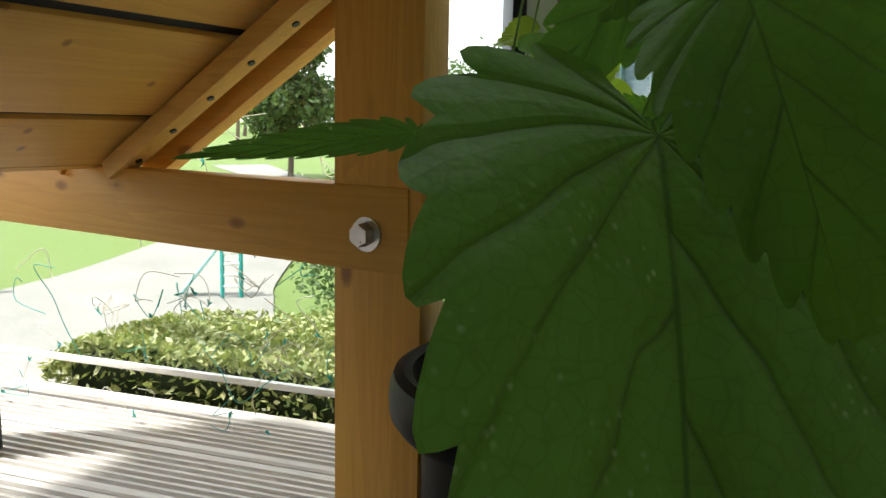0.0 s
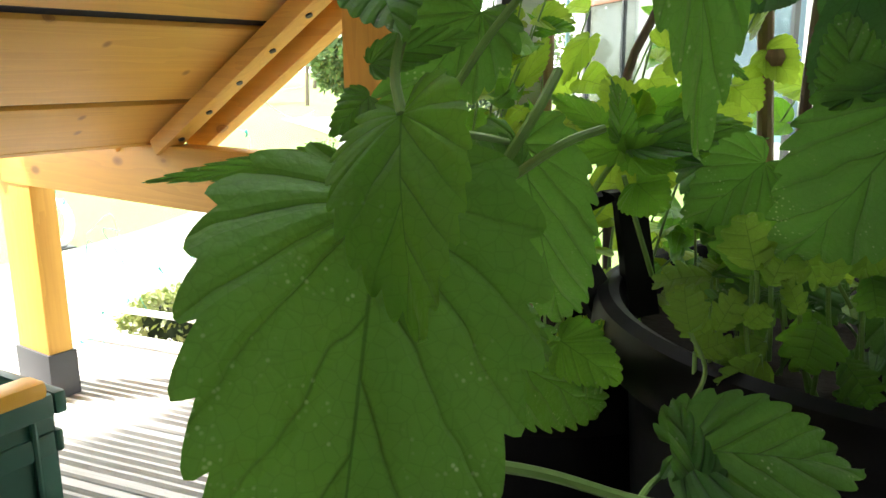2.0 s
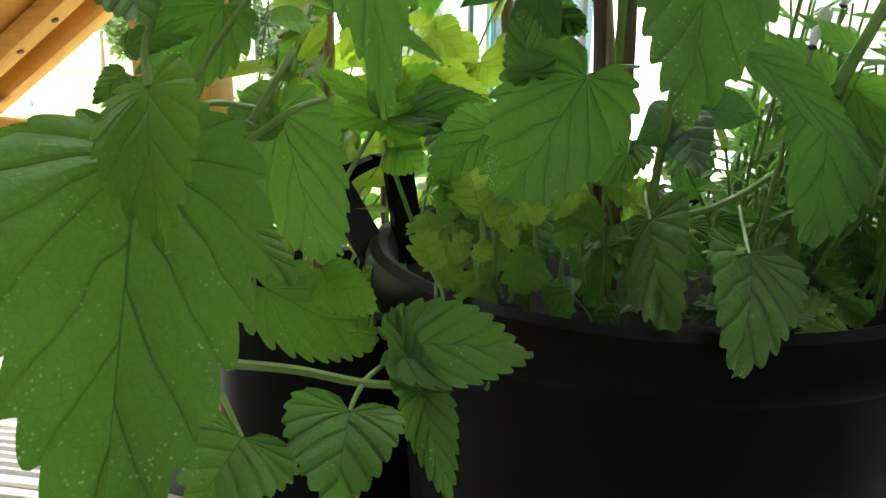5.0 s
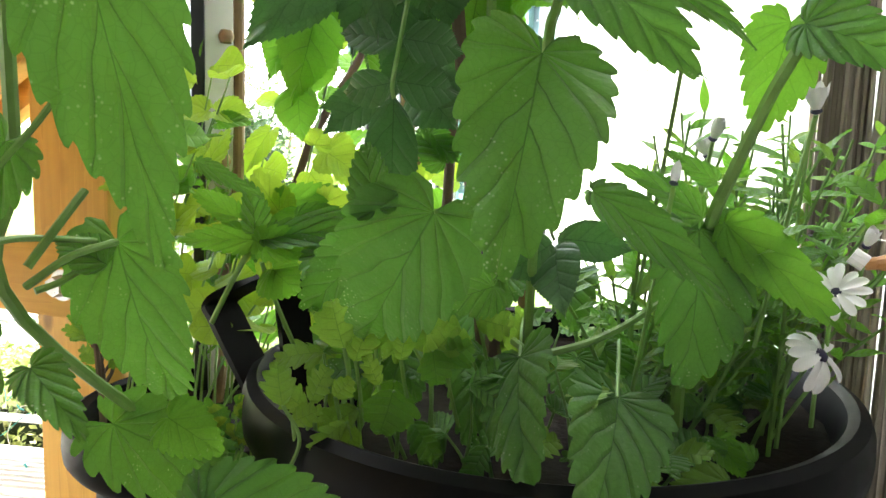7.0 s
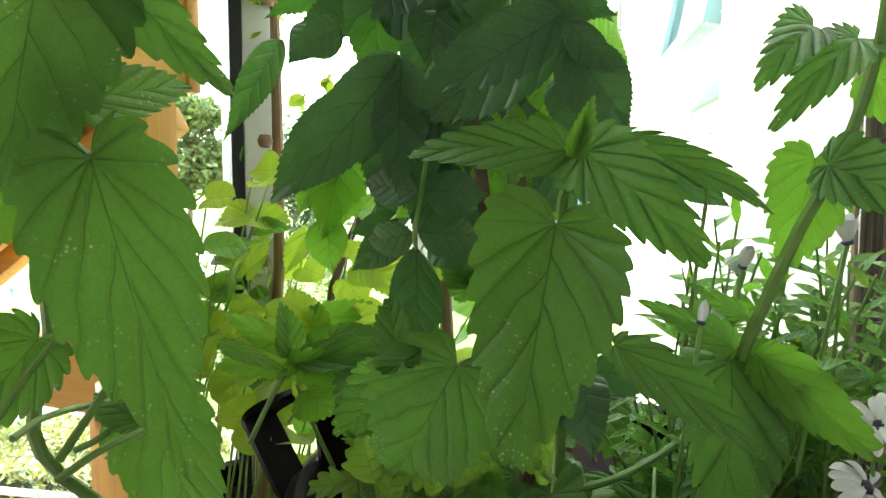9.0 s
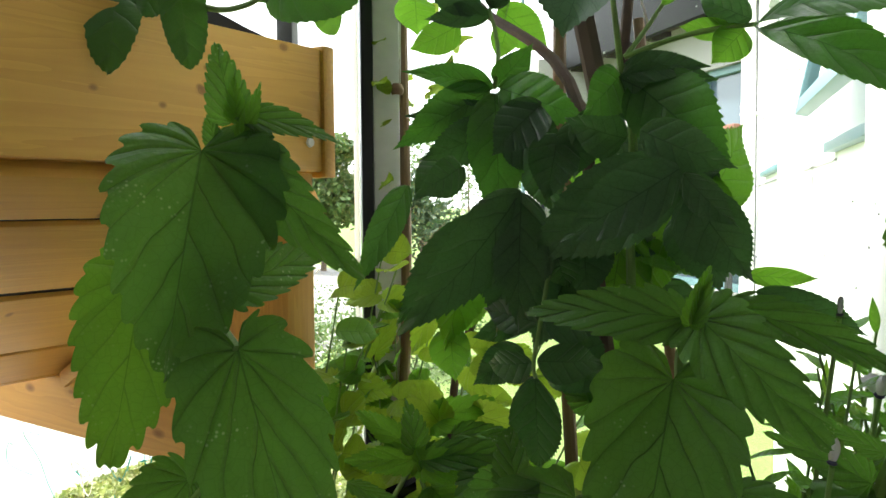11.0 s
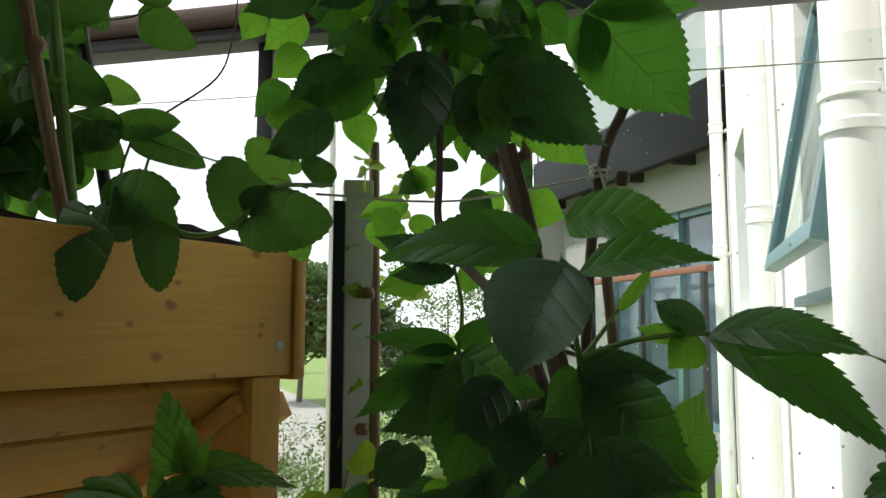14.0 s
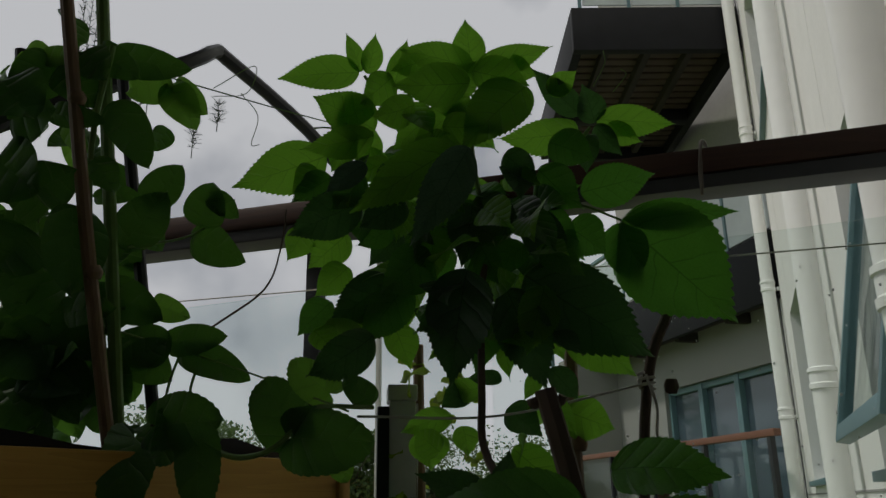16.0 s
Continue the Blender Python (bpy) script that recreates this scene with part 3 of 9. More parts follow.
fascia = part("fascia", box((L0, 0.034, -0.5), (L1, 0.058, -0.004), 0.002), M_DECK, deck)
fascia.matrix_world = EDGE
sub = part("underlay", box((L0, -2.8, -0.49), (L1, 0.03, -0.045), bm=box((L0 - 1.3, -2.8, -0.49), (L0 - 0.001, -0.88, -0.045))), M_SOIL, deck)
sub.matrix_world = EDGE

# ---- balustrade: hardwood handrail, black posts, clear panels ----
bal = thing("balustrade", "glass balustrade with dark hardwood handrail and black posts", "balustrade", kind="structure")


def on_edge(name, bm, mat, parent, label=""):
    ob = part(name, bm, mat, parent, label)
    ob.matrix_world = EDGE
    return ob


RAIL = Matrix.Translation((-0.674, 0.895, 0)) @ Matrix.Rotation(math.atan2(0.3256, 0.9455), 4, "Z")


def on_rail(name, bm, mat, parent, label=""):
    ob = part(name, bm, mat, parent, label)
    ob.matrix_world = RAIL
    return ob


def railed(s, n, z):
    return tuple(RAIL @ Vector((s, n, z)))


on_rail("handrail", box((-4.0, -0.032, 1.224), (0.95, 0.032, 1.264), 0.006), M_RAIL, bal, "dark reddish hardwood handrail")
on_rail("rail_channel", box((-4.0, -0.028, 1.200), (0.95, 0.028, 1.223), 0.003), M_SLEEVE, bal, "dark grey channel below the handrail")
for s in (-2.6, -1.3, 0.0):
    on_rail("rail_post", box((s - 0.0135, -0.012, 0.0), (s + 0.0135, 0.012, 1.199), 0.002), M_BLACK, bal, "black metal post")
on_rail("glass_joint", box((0.112, -0.004, 0.07), (0.120, 0.004, 1.199), 0.001), M_PIPE, bal, "thin bright joint between panes")
for a, b in ((-0.80, 0.22), (0.235, 0.95)):
    g = on_edge("glass_pane", box((a, -0.029, 0.085), (b, -0.021, 1.10)), M_GLASS, bal, "clear glass pane specked with water")
    g.visible_shadow = False
    on_edge("glass_clamp", box((a, -0.030, 0.074), (b, -0.020, 0.0845), 0.002), M_PIPE, bal, "pale strip under the glass")

drops, rgd = bmesh.new(), random.Random(3)
for _ in range(260):
    s, z, r = rgd.uniform(0.25, 0.94), rgd.uniform(0.45, 1.09), rgd.uniform(0.0005, 0.0014)
    box((s - r, -0.0305, z - r), (s + r, -0.0295, z + r * rgd.uniform(1.0, 1.8)), 0, drops)
on_edge("water_drop", drops, M_DROP, bal, "dried water spots on the glass")["kind"] = "stuff"

# ---- trough planter ----
PX0, PX1, PY0, PY1 = -0.337, -1.172, -1.2, 0.622
planter = thing("trough_planter", "honey-stained pine trough planter on legs, seen from its long side", "planter", at=(-0.78, -0.3, 0))


def pin(ob, parent):
    ob.parent = parent
    ob.matrix_parent_inverse = Matrix.Translation(parent.location).inverted()
    return ob


def pp(name, bm, mat, label="", parent=None):
    return pin(part(name, bm, mat, None, label), parent or planter)


for x0, x1 in ((PX0 - 0.095, PX0), (PX1, PX1 + 0.095)):
    for y in (0.549, -1.13):
        pp("leg", box((x0, y, 0.004), (x1, y + 0.04, 0.676), 0.003), M_PINE_Z)
        pp("foot_sleeve", box((x0 - 0.004, y - 0.004, 0.0), (x1 + 0.004, y + 0.044, 0.075), 0.003), M_SLEEVE, "dark grey plastic foot sleeve")
for y in (0.546, -1.127):
    pp("cross_beam", box((PX1 + 0.012, y, 0.343), (PX0 - 0.012, y + 0.034, 0.420), 0.004), M_PINE_X)
    for x in (-0.392, -1.17):
        bm = bmesh.new()
        bmesh.ops.create_cone(bm, cap_ends=True, segments=6, radius1=0.011, radius2=0.010, depth=0.012, matrix=pose(x, y - 0.008, 0.377, 90, 0, 0))
        bmesh.ops.create_cone(bm, cap_ends=True, segments=20, radius1=0.0155, radius2=0.0155, depth=0.003, matrix=pose(x, y - 0.001, 0.377, 90, 0, 0))
        pp("bolt", bm, M_STEEL, "zinc hexagon bolt with washer")
# rim boards
pp("rim_board", box((PX0 - 0.018, PY0, 0.678), (PX0, 0.604, 0.808), 0.002), M_PINE, "knotty upper side board")
pp("rim_board", box((PX1, PY0, 0.678), (PX1 + 0.018, 0.604, 0.808), 0.002), M_PINE)
pp("end_board", box((PX1 - 0.003, 0.605, 0.672), (PX0 + 0.003, 0.622, 0.812), 0.002), M_PINE_X)
pp("end_board", box((PX1 - 0.003, PY0 - 0.018, 0.672), (PX0 + 0.003, PY0 - 0.001, 0.812), 0.002), M_PINE_X)
for y in (0.585, -0.5):
    bm = bmesh.new()
    bmesh.ops.create_cone(bm, cap_ends=True, segments=16, radius1=0.0055, radius2=0.0045, depth=0.003, matrix=pose(PX0 + 0.001, y, 0.708, 0, 90, 0))
    pp("screw", bm, M_GREY, "pale screw head")
# sloping sides: lapped boards from the rim down to the keel
SL = math.atan2(0.25, 0.42)
for side in (1, -1):
    for k, (d0, d1) in enumerate(((0.0, 0.064), (0.077, 0.212), (0.226, 0.364), (0.378, 0.486))):
        bm = box((-d1, PY0 + 0.01, -0.016), (-d0, 0.575, 0.0), 0.0025)
        bmesh.ops.rotate(bm, verts=bm.verts, cent=(-d0, 0, 0), matrix=Matrix.Rotation(radians((-1.2, 0.8, -1.0, 0.6)[k]), 3, "Y"))
        m = Matrix.Translation((-0.362, 0, 0.678)) @ Matrix.Rotation(-SL, 4, "Y")
        if side < 0:
            m = Matrix.Translation((2 * -0.781, 0, 0)) @ Matrix.Diagonal((-1, 1, 1, 1)) @ m
        bmesh.ops.transform(bm, matrix=m, verts=bm.verts)
        pp("side_board", bm, M_PINE)
    # black sheet run through the boards' thickness so the gaps look dark
    bm = box((-0.47, PY0 + 0.02, -0.010), (-0.01, 0.56, -0.006))
    bmesh.ops.transform(bm, matrix=m, verts=bm.verts)
    pp("lining", bm, M_LINER, "black sheet inside the boards that darkens their gaps")
    for y0, y1, dep, nm in ((0.540, 0.566, 0.022, "batten"), (0.590, 0.612, 0.03, "edge_strip"), (0.567, 0.589, 0.008, "edge_strip"), (-0.3, -0.274, 0.02, "batten"), (-1.16, -1.134, 0.022, "batten")):
        bm = box((-0.462, y0, -0.018 - dep), (-0.004, y1, -0.019), 0.002)
        m = Matrix.Translation((-0.362, 0, 0.678)) @ Matrix.Rotation(-SL, 4, "Y")
        if side < 0:
            m = Matrix.Translation((2 * -0.781, 0, 0)) @ Matrix.Diagonal((-1, 1, 1, 1)) @ m
        bmesh.ops.transform(bm, matrix=m, verts=bm.verts)
        bt = pp(nm, bm, M_PINE_X)
        if side > 0 and nm == "batten":
            for q in (0.09, 0.16, 0.225, 0.29, 0.355, 0.42, 0.47):
                bm = bmesh.new()
                bmesh.ops.create_cone(bm, cap_ends=True, segments=12, radius1=0.0038, radius2=0.0038, depth=0.002, matrix=pose(-q, (y0 + y1) / 2, -0.0187 - dep))
                bmesh.ops.transform(bm, matrix=m, verts=bm.verts)
                pin(part("screw", bm, M_SLEEVE, None, "dark sunk screw"), planter)
pp("keel", box((-0.80, PY0, 0.421), (-0.762, 0.60, 0.434), 0.002), M_PINE)
# end walls of the trough
for y in (0.577, -1.15):
    bm = bmesh.new()
    f = bm.faces.new([bm.verts.new(p) for p in ((-0.37, y, 0.677), (-1.19, y, 0.677), (-0.79, y, 0.436), (-0.772, y, 0.436))])
    r = bmesh.ops.extrude_face_region(bm, geom=[f])
    bmesh.ops.translate(bm, vec=(0, 0.012, 0), verts=[v for v in r["geom"] if isinstance(v, bmesh.types.BMVert)])
    pp("end_wall", bm, M_PINE_X)
# liner and soil
bm = bmesh.new()
rim_in = []
for i, (x, y) in enumerate([(PX0 - 0.02, PY0 + 0.002), (PX0 - 0.02, 0.603), (PX1 + 0.02, 0.603), (PX1 + 0.02, PY0 + 0.002)]):
    rim_in.append((x, y))
pts = []
for (x0, y0), (x1, y1) in zip(rim_in, rim_in[1:] + rim_in[:1]):
    k = max(6, int(math.hypot(x1 - x0, y1 - y0) / 0.04))
    pts += [(x0 + (x1 - x0) * i / k, y0 + (y1 - y0) * i / k) for i in range(k)]
top = [bm.verts.new((x, y, 0.818 + 0.009 * math.sin(i * 1.1) + rnd(-0.003, 0.003))) for i, (x, y) in enumerate(pts)]
low = [bm.verts.new((-0.781 + (x + 0.781) * 0.97, y * 0.99, 0.74)) for x, y in pts]
for i in range(len(pts)):
    j = (i + 1) % len(pts)
    bm.faces.new((top[i], top[j], low[j], low[i]))
pp("liner", bm, M_LINER, "black fabric liner folded over the rim")
bm = bmesh.new()
bmesh.ops.create_grid(bm, x_segments=24, y_segments=48, size=0.5)
for v in bm.verts:
    v.co = Vector((-0.781 + v.co.x * 0.85, -0.3 + v.co.y * 1.78, 0.77 + 0.02 * noise.noise(v.co * 9)))
pp("soil", bm, M_SOIL, "dark potting soil")

# ---- aluminium post beside the planter ----
post = thing("glazing_post", "grey aluminium post with a black edge beside the planter", "post", at=(-0.285, 0.632, 0))
pm = Matrix.Translation((-0.288, 0.630, 0)) @ Matrix.Rotation(radians(42), 4, "Z")
for nm, lo, hi, mt, lb in (("gasket", (-0.013, -0.012, 0.0), (0.0, 0.02, 0.862), M_BLACK, "black rubber edge"),
                           ("profile", (0.0, -0.010, 0.0), (0.028, 0.03, 0.868), M_GREY, "grey aluminium profile"),
                           ("cap", (-0.002, -0.012, 0.868), (0.030, 0.032, 0.885), M_GREY, "rounded grey cap"),
                           ("bead", (0.0285, -0.004, 0.0), (0.031, 0.004, 0.866), M_PIPE, "thin white bead")):
    bm = box(lo, hi, 0.002)
    bmesh.ops.transform(bm, matrix=pm, verts=bm.verts)
    pin(part(nm, bm, mt, None, lb), post)


# ---- pots ----
def flower_pot(name, label, c, r, h, soil):
    pot = thing(name, label, "plant pot", at=(c[0], c[1], 0))
    k = r * 0.80
    prof = [(0.001, 0.004), (k, 0.0), (k + 0.002, 0.004), (r - 0.024, h - 0.052), (r - 0.022, h - 0.047), (r - 0.004, h - 0.041), (r + 0.001, h - 0.034), (r + 0.002, h - 0.024),
            (r + 0.001, h - 0.012), (r - 0.002, h - 0.004), (r - 0.009, h), (r - 0.016, h - 0.003), (r - 0.021, h - 0.016), (r - 0.025, h - 0.05), (k - 0.005, 0.01), (0.001, 0.012)]
    part("shell", lathe(prof, 96), M_POT, pot)
    bm = bmesh.new()
    bmesh.ops.create_circle(bm, cap_ends=True, segments=48, radius=r - 0.022)
    bmesh.ops.subdivide_edges(bm, edges=bm.edges[:], cuts=2, use_grid_fill=True)
    for v in bm.verts:
        v.co.z = soil + 0.008 * noise.noise(v.co * 40)
    part("soil", bm, M_SOIL, pot, "dark crumbly potting soil")
    return pot


big_pot = flower_pot("plant_pot", "large black plastic pot with a rolled rim, full of mixed plants", (0.092, 0.543), 0.223, 0.362, 0.333)
small_pot = flower_pot("plant_pot", "smaller black plastic pot of seedlings beside the large pot", (-0.20, 0.545), 0.135, 0.29, 0.262)

# ---- white house wall with pipes ----
WD, WN = Vector((-0.2732, 0.9619, 0)), Vector((-0.9619, -0.2732, 0))
W0 = Vector((0.210, 1.588, 0))
WALL = Matrix(((WD.x, WN.x, 0, W0.x), (WD.y, WN.y, 0, W0.y), (0, 0, 1, 0), (0, 0, 0, 1)))  # x along, y out of the wall
house = thing("rendered_house", "cream-white rendered house wall with downpipes and green-grey windows", "house")


def hp(name, bm, mat, label="", parent=None, flip=True):
    bmesh.ops.transform(bm, matrix=WALL, verts=bm.verts)
    ob = part(name, bm, mat, None, label)
    ob.parent = parent or house
    return ob


HT = 10.0
wins = [(0.2, 1.22, 0.84, 1.84), (3.0, 4.1, 0.86, 1.94), (0.2, 1.22, 3.0, 4.1), (3.0, 4.1, 3.2, 4.3)]
cols_ = [(-0.75, 0.2), (1.22, 3.0), (4.1, 5.2)]
for a, b in cols_:
    hp("wall", box((a, -0.3, -0.5), (b, 0, HT)), M_WHITE)
for a, b in ((0.2, 1.22), (3.0, 4.1)):
    zs = sorted((w[2], w[3]) for w in wins if w[0] == a)
    cut = [-0.5] + [z for w in zs for z in w] + [HT]
    for z0, z1 in zip(cut[::2], cut[1::2]):
        hp("wall", box((a + 0.0005, -0.3, z0), (b - 0.0005, -0.001, z1)), M_WHITE)
for a, b, z0, z1 in wins:
    w = hp("window", box((a, -0.16, z0), (b, -0.15, z1)), M_WIN, "dark window with green-grey frame")
    for lo, hi in (((a, -0.15, z0), (a + 0.05, -0.09, z1)), ((b - 0.05, -0.15, z0), (b, -0.09, z1)), ((a + 0.05, -0.15, z0), (b - 0.05, -0.09, z0 + 0.05)), ((a + 0.05, -0.15, z1 - 0.05), (b - 0.05, -0.09, z1))):
        hp("frame", box(lo, hi, 0.004), M_FRAME, "", w)
    hp("sill", box((a - 0.03, -0.1, z0 - 0.035), (b + 0.03, 0.035, z0 - 0.003), 0.004), M_FRAME, "", w)
hp("band", box((1.2, 0.0, 0.778), (5.19, 0.004, 0.786)), M_GREYWALL, "shallow joint along the render")
# top-hung sash standing open
sash = new("sash")
sash["label"] = "open top-hung sash with a green-grey frame"
sash.parent = house
m = Matrix.Translation((0, -0.07, 1.80)) @ Matrix.Rotation(radians(11.5), 4, "X")
for nm, lo, hi, mt in (("pane", (0.29, -0.006, -0.85), (1.13, 0.006, -0.05), M_GLASS), ("frame", (0.25, -0.02, -0.90), (0.29, 0.02, 0), M_FRAME), ("frame", (1.13, -0.02, -0.90), (1.17, 0.02, 0), M_FRAME),
                       ("frame", (0.29, -0.02, -0.90), (1.13, 0.02, -0.85), M_FRAME), ("frame", (0.29, -0.02, -0.05), (1.13, 0.02, 0), M_FRAME)):
    bm = box(lo, hi, 0.003)
    bmesh.ops.transform(bm, matrix=m, verts=bm.verts)
    hp(nm, bm, mt, "", sash)


def downpipe(s, r, collars, out=0.08):
    p = thing("downpipe", "white plastic downpipe clamped to the rendered wall", "downpipe", "downpipes on the wall")
    bm = lathe([(r, -0.5), (r, HT - 0.5)], 28)
    bmesh.ops.translate(bm, vec=(s, out, 0), verts=bm.verts)
    bmesh.ops.transform(bm, matrix=WALL, verts=bm.verts)
    part("pipe", bm, M_PIPE, p)
    for z in collars:
        bm = lathe([(r, z - 0.05), (r + 0.007, z - 0.048), (r + 0.008, z - 0.03), (r + 0.003, z - 0.025), (r + 0.003, z + 0.012), (r + 0.008, z + 0.016), (r + 0.007, z + 0.03), (r, z + 0.034)], 28)
        bmesh.ops.translate(bm, vec=(s, out, 0), verts=bm.verts)
        bmesh.ops.transform(bm, matrix=WALL, verts=bm.verts)
        part("collar", bm, M_PIPE, p)
        bm = box((s - 0.012, 0, z - 0.045), (s + 0.10, 0.02, z - 0.018), 0.003)
        bmesh.ops.transform(bm, matrix=WALL, verts=bm.verts)
        part("bracket", bm, M_PIPE, p)
    return p


downpipe(0.0, 0.052, (1.13, 2.6))
downpipe(1.75, 0.046, (1.2, 3.1))
downpipe(4.75, 0.048, (1.35, 2.3, 3.6))
for s, wob in ((2.03, 0.01), (2.09, 0.014), (4.87, 0.008)):
    cable = tube(bend([(s + rnd(-wob, wob), 0.012, z) for z in np.arange(-0.4, 9.4, 0.6)], 4), 0.006, 6)
    bmesh.ops.transform(cable, matrix=WALL, verts=cable.verts)
    tagged(part("cable", cable, M_SLEEVE), "thin grey cable running down the rendered wall", "cable")

# ---- closing the place: unseen walls and overhang added to shape the light ----
tagged(part("unseen_wall_rear", box((-2.2, -2.35, -0.5), (1.6, -2.15, 2.4)), M_BRICK), "unseen plain wall added behind the decking to bound the light", "wall", kind="structure")
# white wall stops here; this unseen darker run holds back fill light
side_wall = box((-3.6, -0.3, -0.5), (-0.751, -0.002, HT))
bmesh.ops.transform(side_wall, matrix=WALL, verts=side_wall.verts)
tagged(part("unseen_wall_right", side_wall, M_BRICK), "unseen dark wall added beside the decking to cut fill light", "wall", kind="structure")
# unseen; its height sets how much skylight comes in from the left
tagged(part("unseen_wall_left", box((-2.2, -2.149, -0.5), (-2.0, -0.45, 0.6)), M_BRICK), "unseen low wall added beside the decking to meter side light", "wall", kind="structure")
# unseen slab, reaching out over the plants to reduce light from above
tagged(part("ceiling", box((-2.2, -2.35, 2.42), (1.1, -0.451, 2.6), bm=box((-1.12, -0.45, 2.42), (1.1, 0.8, 2.6))), M_GREYWALL), "unseen overhang added above to cut top light", "ceiling", kind="structure")

# ---- neighbouring block with balconies ----
block = thing("apartment_block", "grey rendered block with dark balconies and wide blue-grey windows", "apartment building")
B0, bu = Vector((-3.53, 8.61, 0)), Vector((0.762, -0.647, 0)).normalized()
BM = Matrix(((bu.x, -bu.y, 0, B0.x), (bu.y, bu.x, 0, B0.y), (0, 0, 1, 0), (0, 0, 0, 1)))  # x along the front, y inward


def bp(name, bm, mat, label="", parent=None):
    bmesh.ops.transform(bm, matrix=BM, verts=bm.verts)
    ob = part(name, bm, mat, None, label)
    ob.parent = parent or block
    return ob


M_WOOD = timber("red_brown_rail", (0.24, 0.10, 0.06), (0.11, 0.045, 0.03), 0, 0.5, False)
M_SLAT = plain("weathered_soffit_slats", (0.075, 0.052, 0.036), 0.8, vary=0.35, scale=9, bump=0.3)
bp("wall", box((-0.30, -0.60, -0.5), (0.0, 0.0, 2.32)), M_GREYWALL, "pale projecting end wall")
bp("wall", box((0.0, 0.0, -0.5), (1.05, 0.3, 2.32)), M_GREYWALL)
bp("wall", box((1.05, 0.001, 1.82), (2.85, 0.3, 2.32)), M_GREYWALL)
bp("wall", box((1.05, 0.001, -0.5), (2.85, 0.3, -0.1)), M_GREYWALL)
bp("wall", box((2.85, 0.0, -0.5), (3.6, 0.3, 2.32)), M_GREYWALL)
bp("wall", box((-0.3, 0.301, 2.33), (4.2, 0.6, 9.0)), M_GREYWALL)
# added unseen backing; the room's dimness is put into its dark colour
bp("window_backing", box((0.9, 1.6, -0.5), (3.2, 1.7, 2.3)), M_SOFFIT, "unseen backing behind the windows, coloured dark for a dim room")
for k in range(3):
    x = 1.05 + k * 0.6
    w = bp("window", box((x + 0.03, 0.10, -0.1), (x + 0.57, 0.11, 1.82)), M_WIN, "tall dark pane reflecting sky and trees")
    for lo, hi in (((x, 0.04, -0.1), (x + 0.035, 0.14, 1.82)), ((x + 0.565, 0.04, -0.1), (x + 0.5995, 0.14, 1.82)), ((x + 0.036, 0.05, 1.76), (x + 0.564, 0.13, 1.82)), ((x + 0.036, 0.05, -0.1), (x + 0.564, 0.13, -0.03))):
        bp("frame", box(lo, hi, 0.004), M_FRAME, "blue-green window frame", w)
# terrace railing before the windows: wooden handrail over clear panels
fence = bp("railing", box((0.02, -0.62, 1.17), (3.6, -0.56, 1.22), 0.006), M_WOOD, "red-brown wooden terrace handrail")
for k in range(5):
    bp("post", box((0.06 + k * 0.86, -0.61, -0.5), (0.10 + k * 0.86, -0.57, 1.169)), M_BLACK, "", fence)
for k in range(4):
    g = bp("pane", box((0.11 + k * 0.86, -0.594, 0.1), (0.90 + k * 0.86, -0.586, 1.13)), M_GLASS, "", fence)
    g.visible_shadow = False
for z, dz, out in ((2.33, 0.42, 0.22),):
    bal2 = bp("balcony", box((-0.12, -out, z), (3.9, 0.3, z + 0.10), 0.01), M_SOFFIT, "dark balcony with slatted soffit")
    bp("edge_beam", box((-0.16, -out - 0.07, z - 0.12), (3.92, -out - 0.002, z + dz), 0.01), M_FASCIA, "", bal2)
    bp("edge_beam", box((-0.20, -out - 0.07, z - 0.12), (-0.125, 0.3, z + dz), 0.01), M_FASCIA, "", bal2)
    for k in range(5):
        bp("joist", box((0.02 + k * 0.85, -out + 0.01, z - 0.14), (0.09 + k * 0.85, 0.29, z - 0.002), 0.004), M_SOFFIT, "", bal2)
    n = int((out + 0.3) / 0.075)
    for k in range(n):
        bp("slat", box((-0.11, -out + 0.01 + k * 0.075, z - 0.05), (3.85, -out + 0.065 + k * 0.075, z - 0.012), 0.003), M_SLAT, "", bal2)
    for k in range(4):
        g = bp("glass_pane", box((-0.1 + k * 0.98, -out - 0.04, z + dz + 0.03), (0.84 + k * 0.98, -out - 0.03, z + dz + 0.62)), M_PANEL, "frosted balcony glass", bal2)
        bp("baluster", box((-0.14 + k * 0.98, -out - 0.05, z + dz), (-0.105 + k * 0.98, -out - 0.02, z + dz + 0.66), 0.003), M_FRAME, "", bal2)
    bp("top_rail", box((-0.16, -out - 0.06, z + dz + 0.665), (3.9, -out - 0.01, z + dz + 0.70), 0.004), M_FRAME, "", bal2)
# upper balcony, turned towards the lawn
UM = Matrix(((0.803, -0.596, 0, -2.258), (0.596, 0.803, 0, 5.508), (0, 0, 1, 4.5), (0, 0, 0, 1)))
UW, UD = 1.28, 2.18


def ub(name, bm, mat, label="", parent=None):
    bmesh.ops.transform(bm, matrix=UM, verts=bm.verts)
    ob = part(name, bm, mat, None, label)
    ob.parent = parent or block
    return ob


top_bal = ub("balcony", box((0, 0, 0.06), (UW, UD, 0.16), 0.01), M_SOFFIT, "dark upper balcony with a slatted soffit")
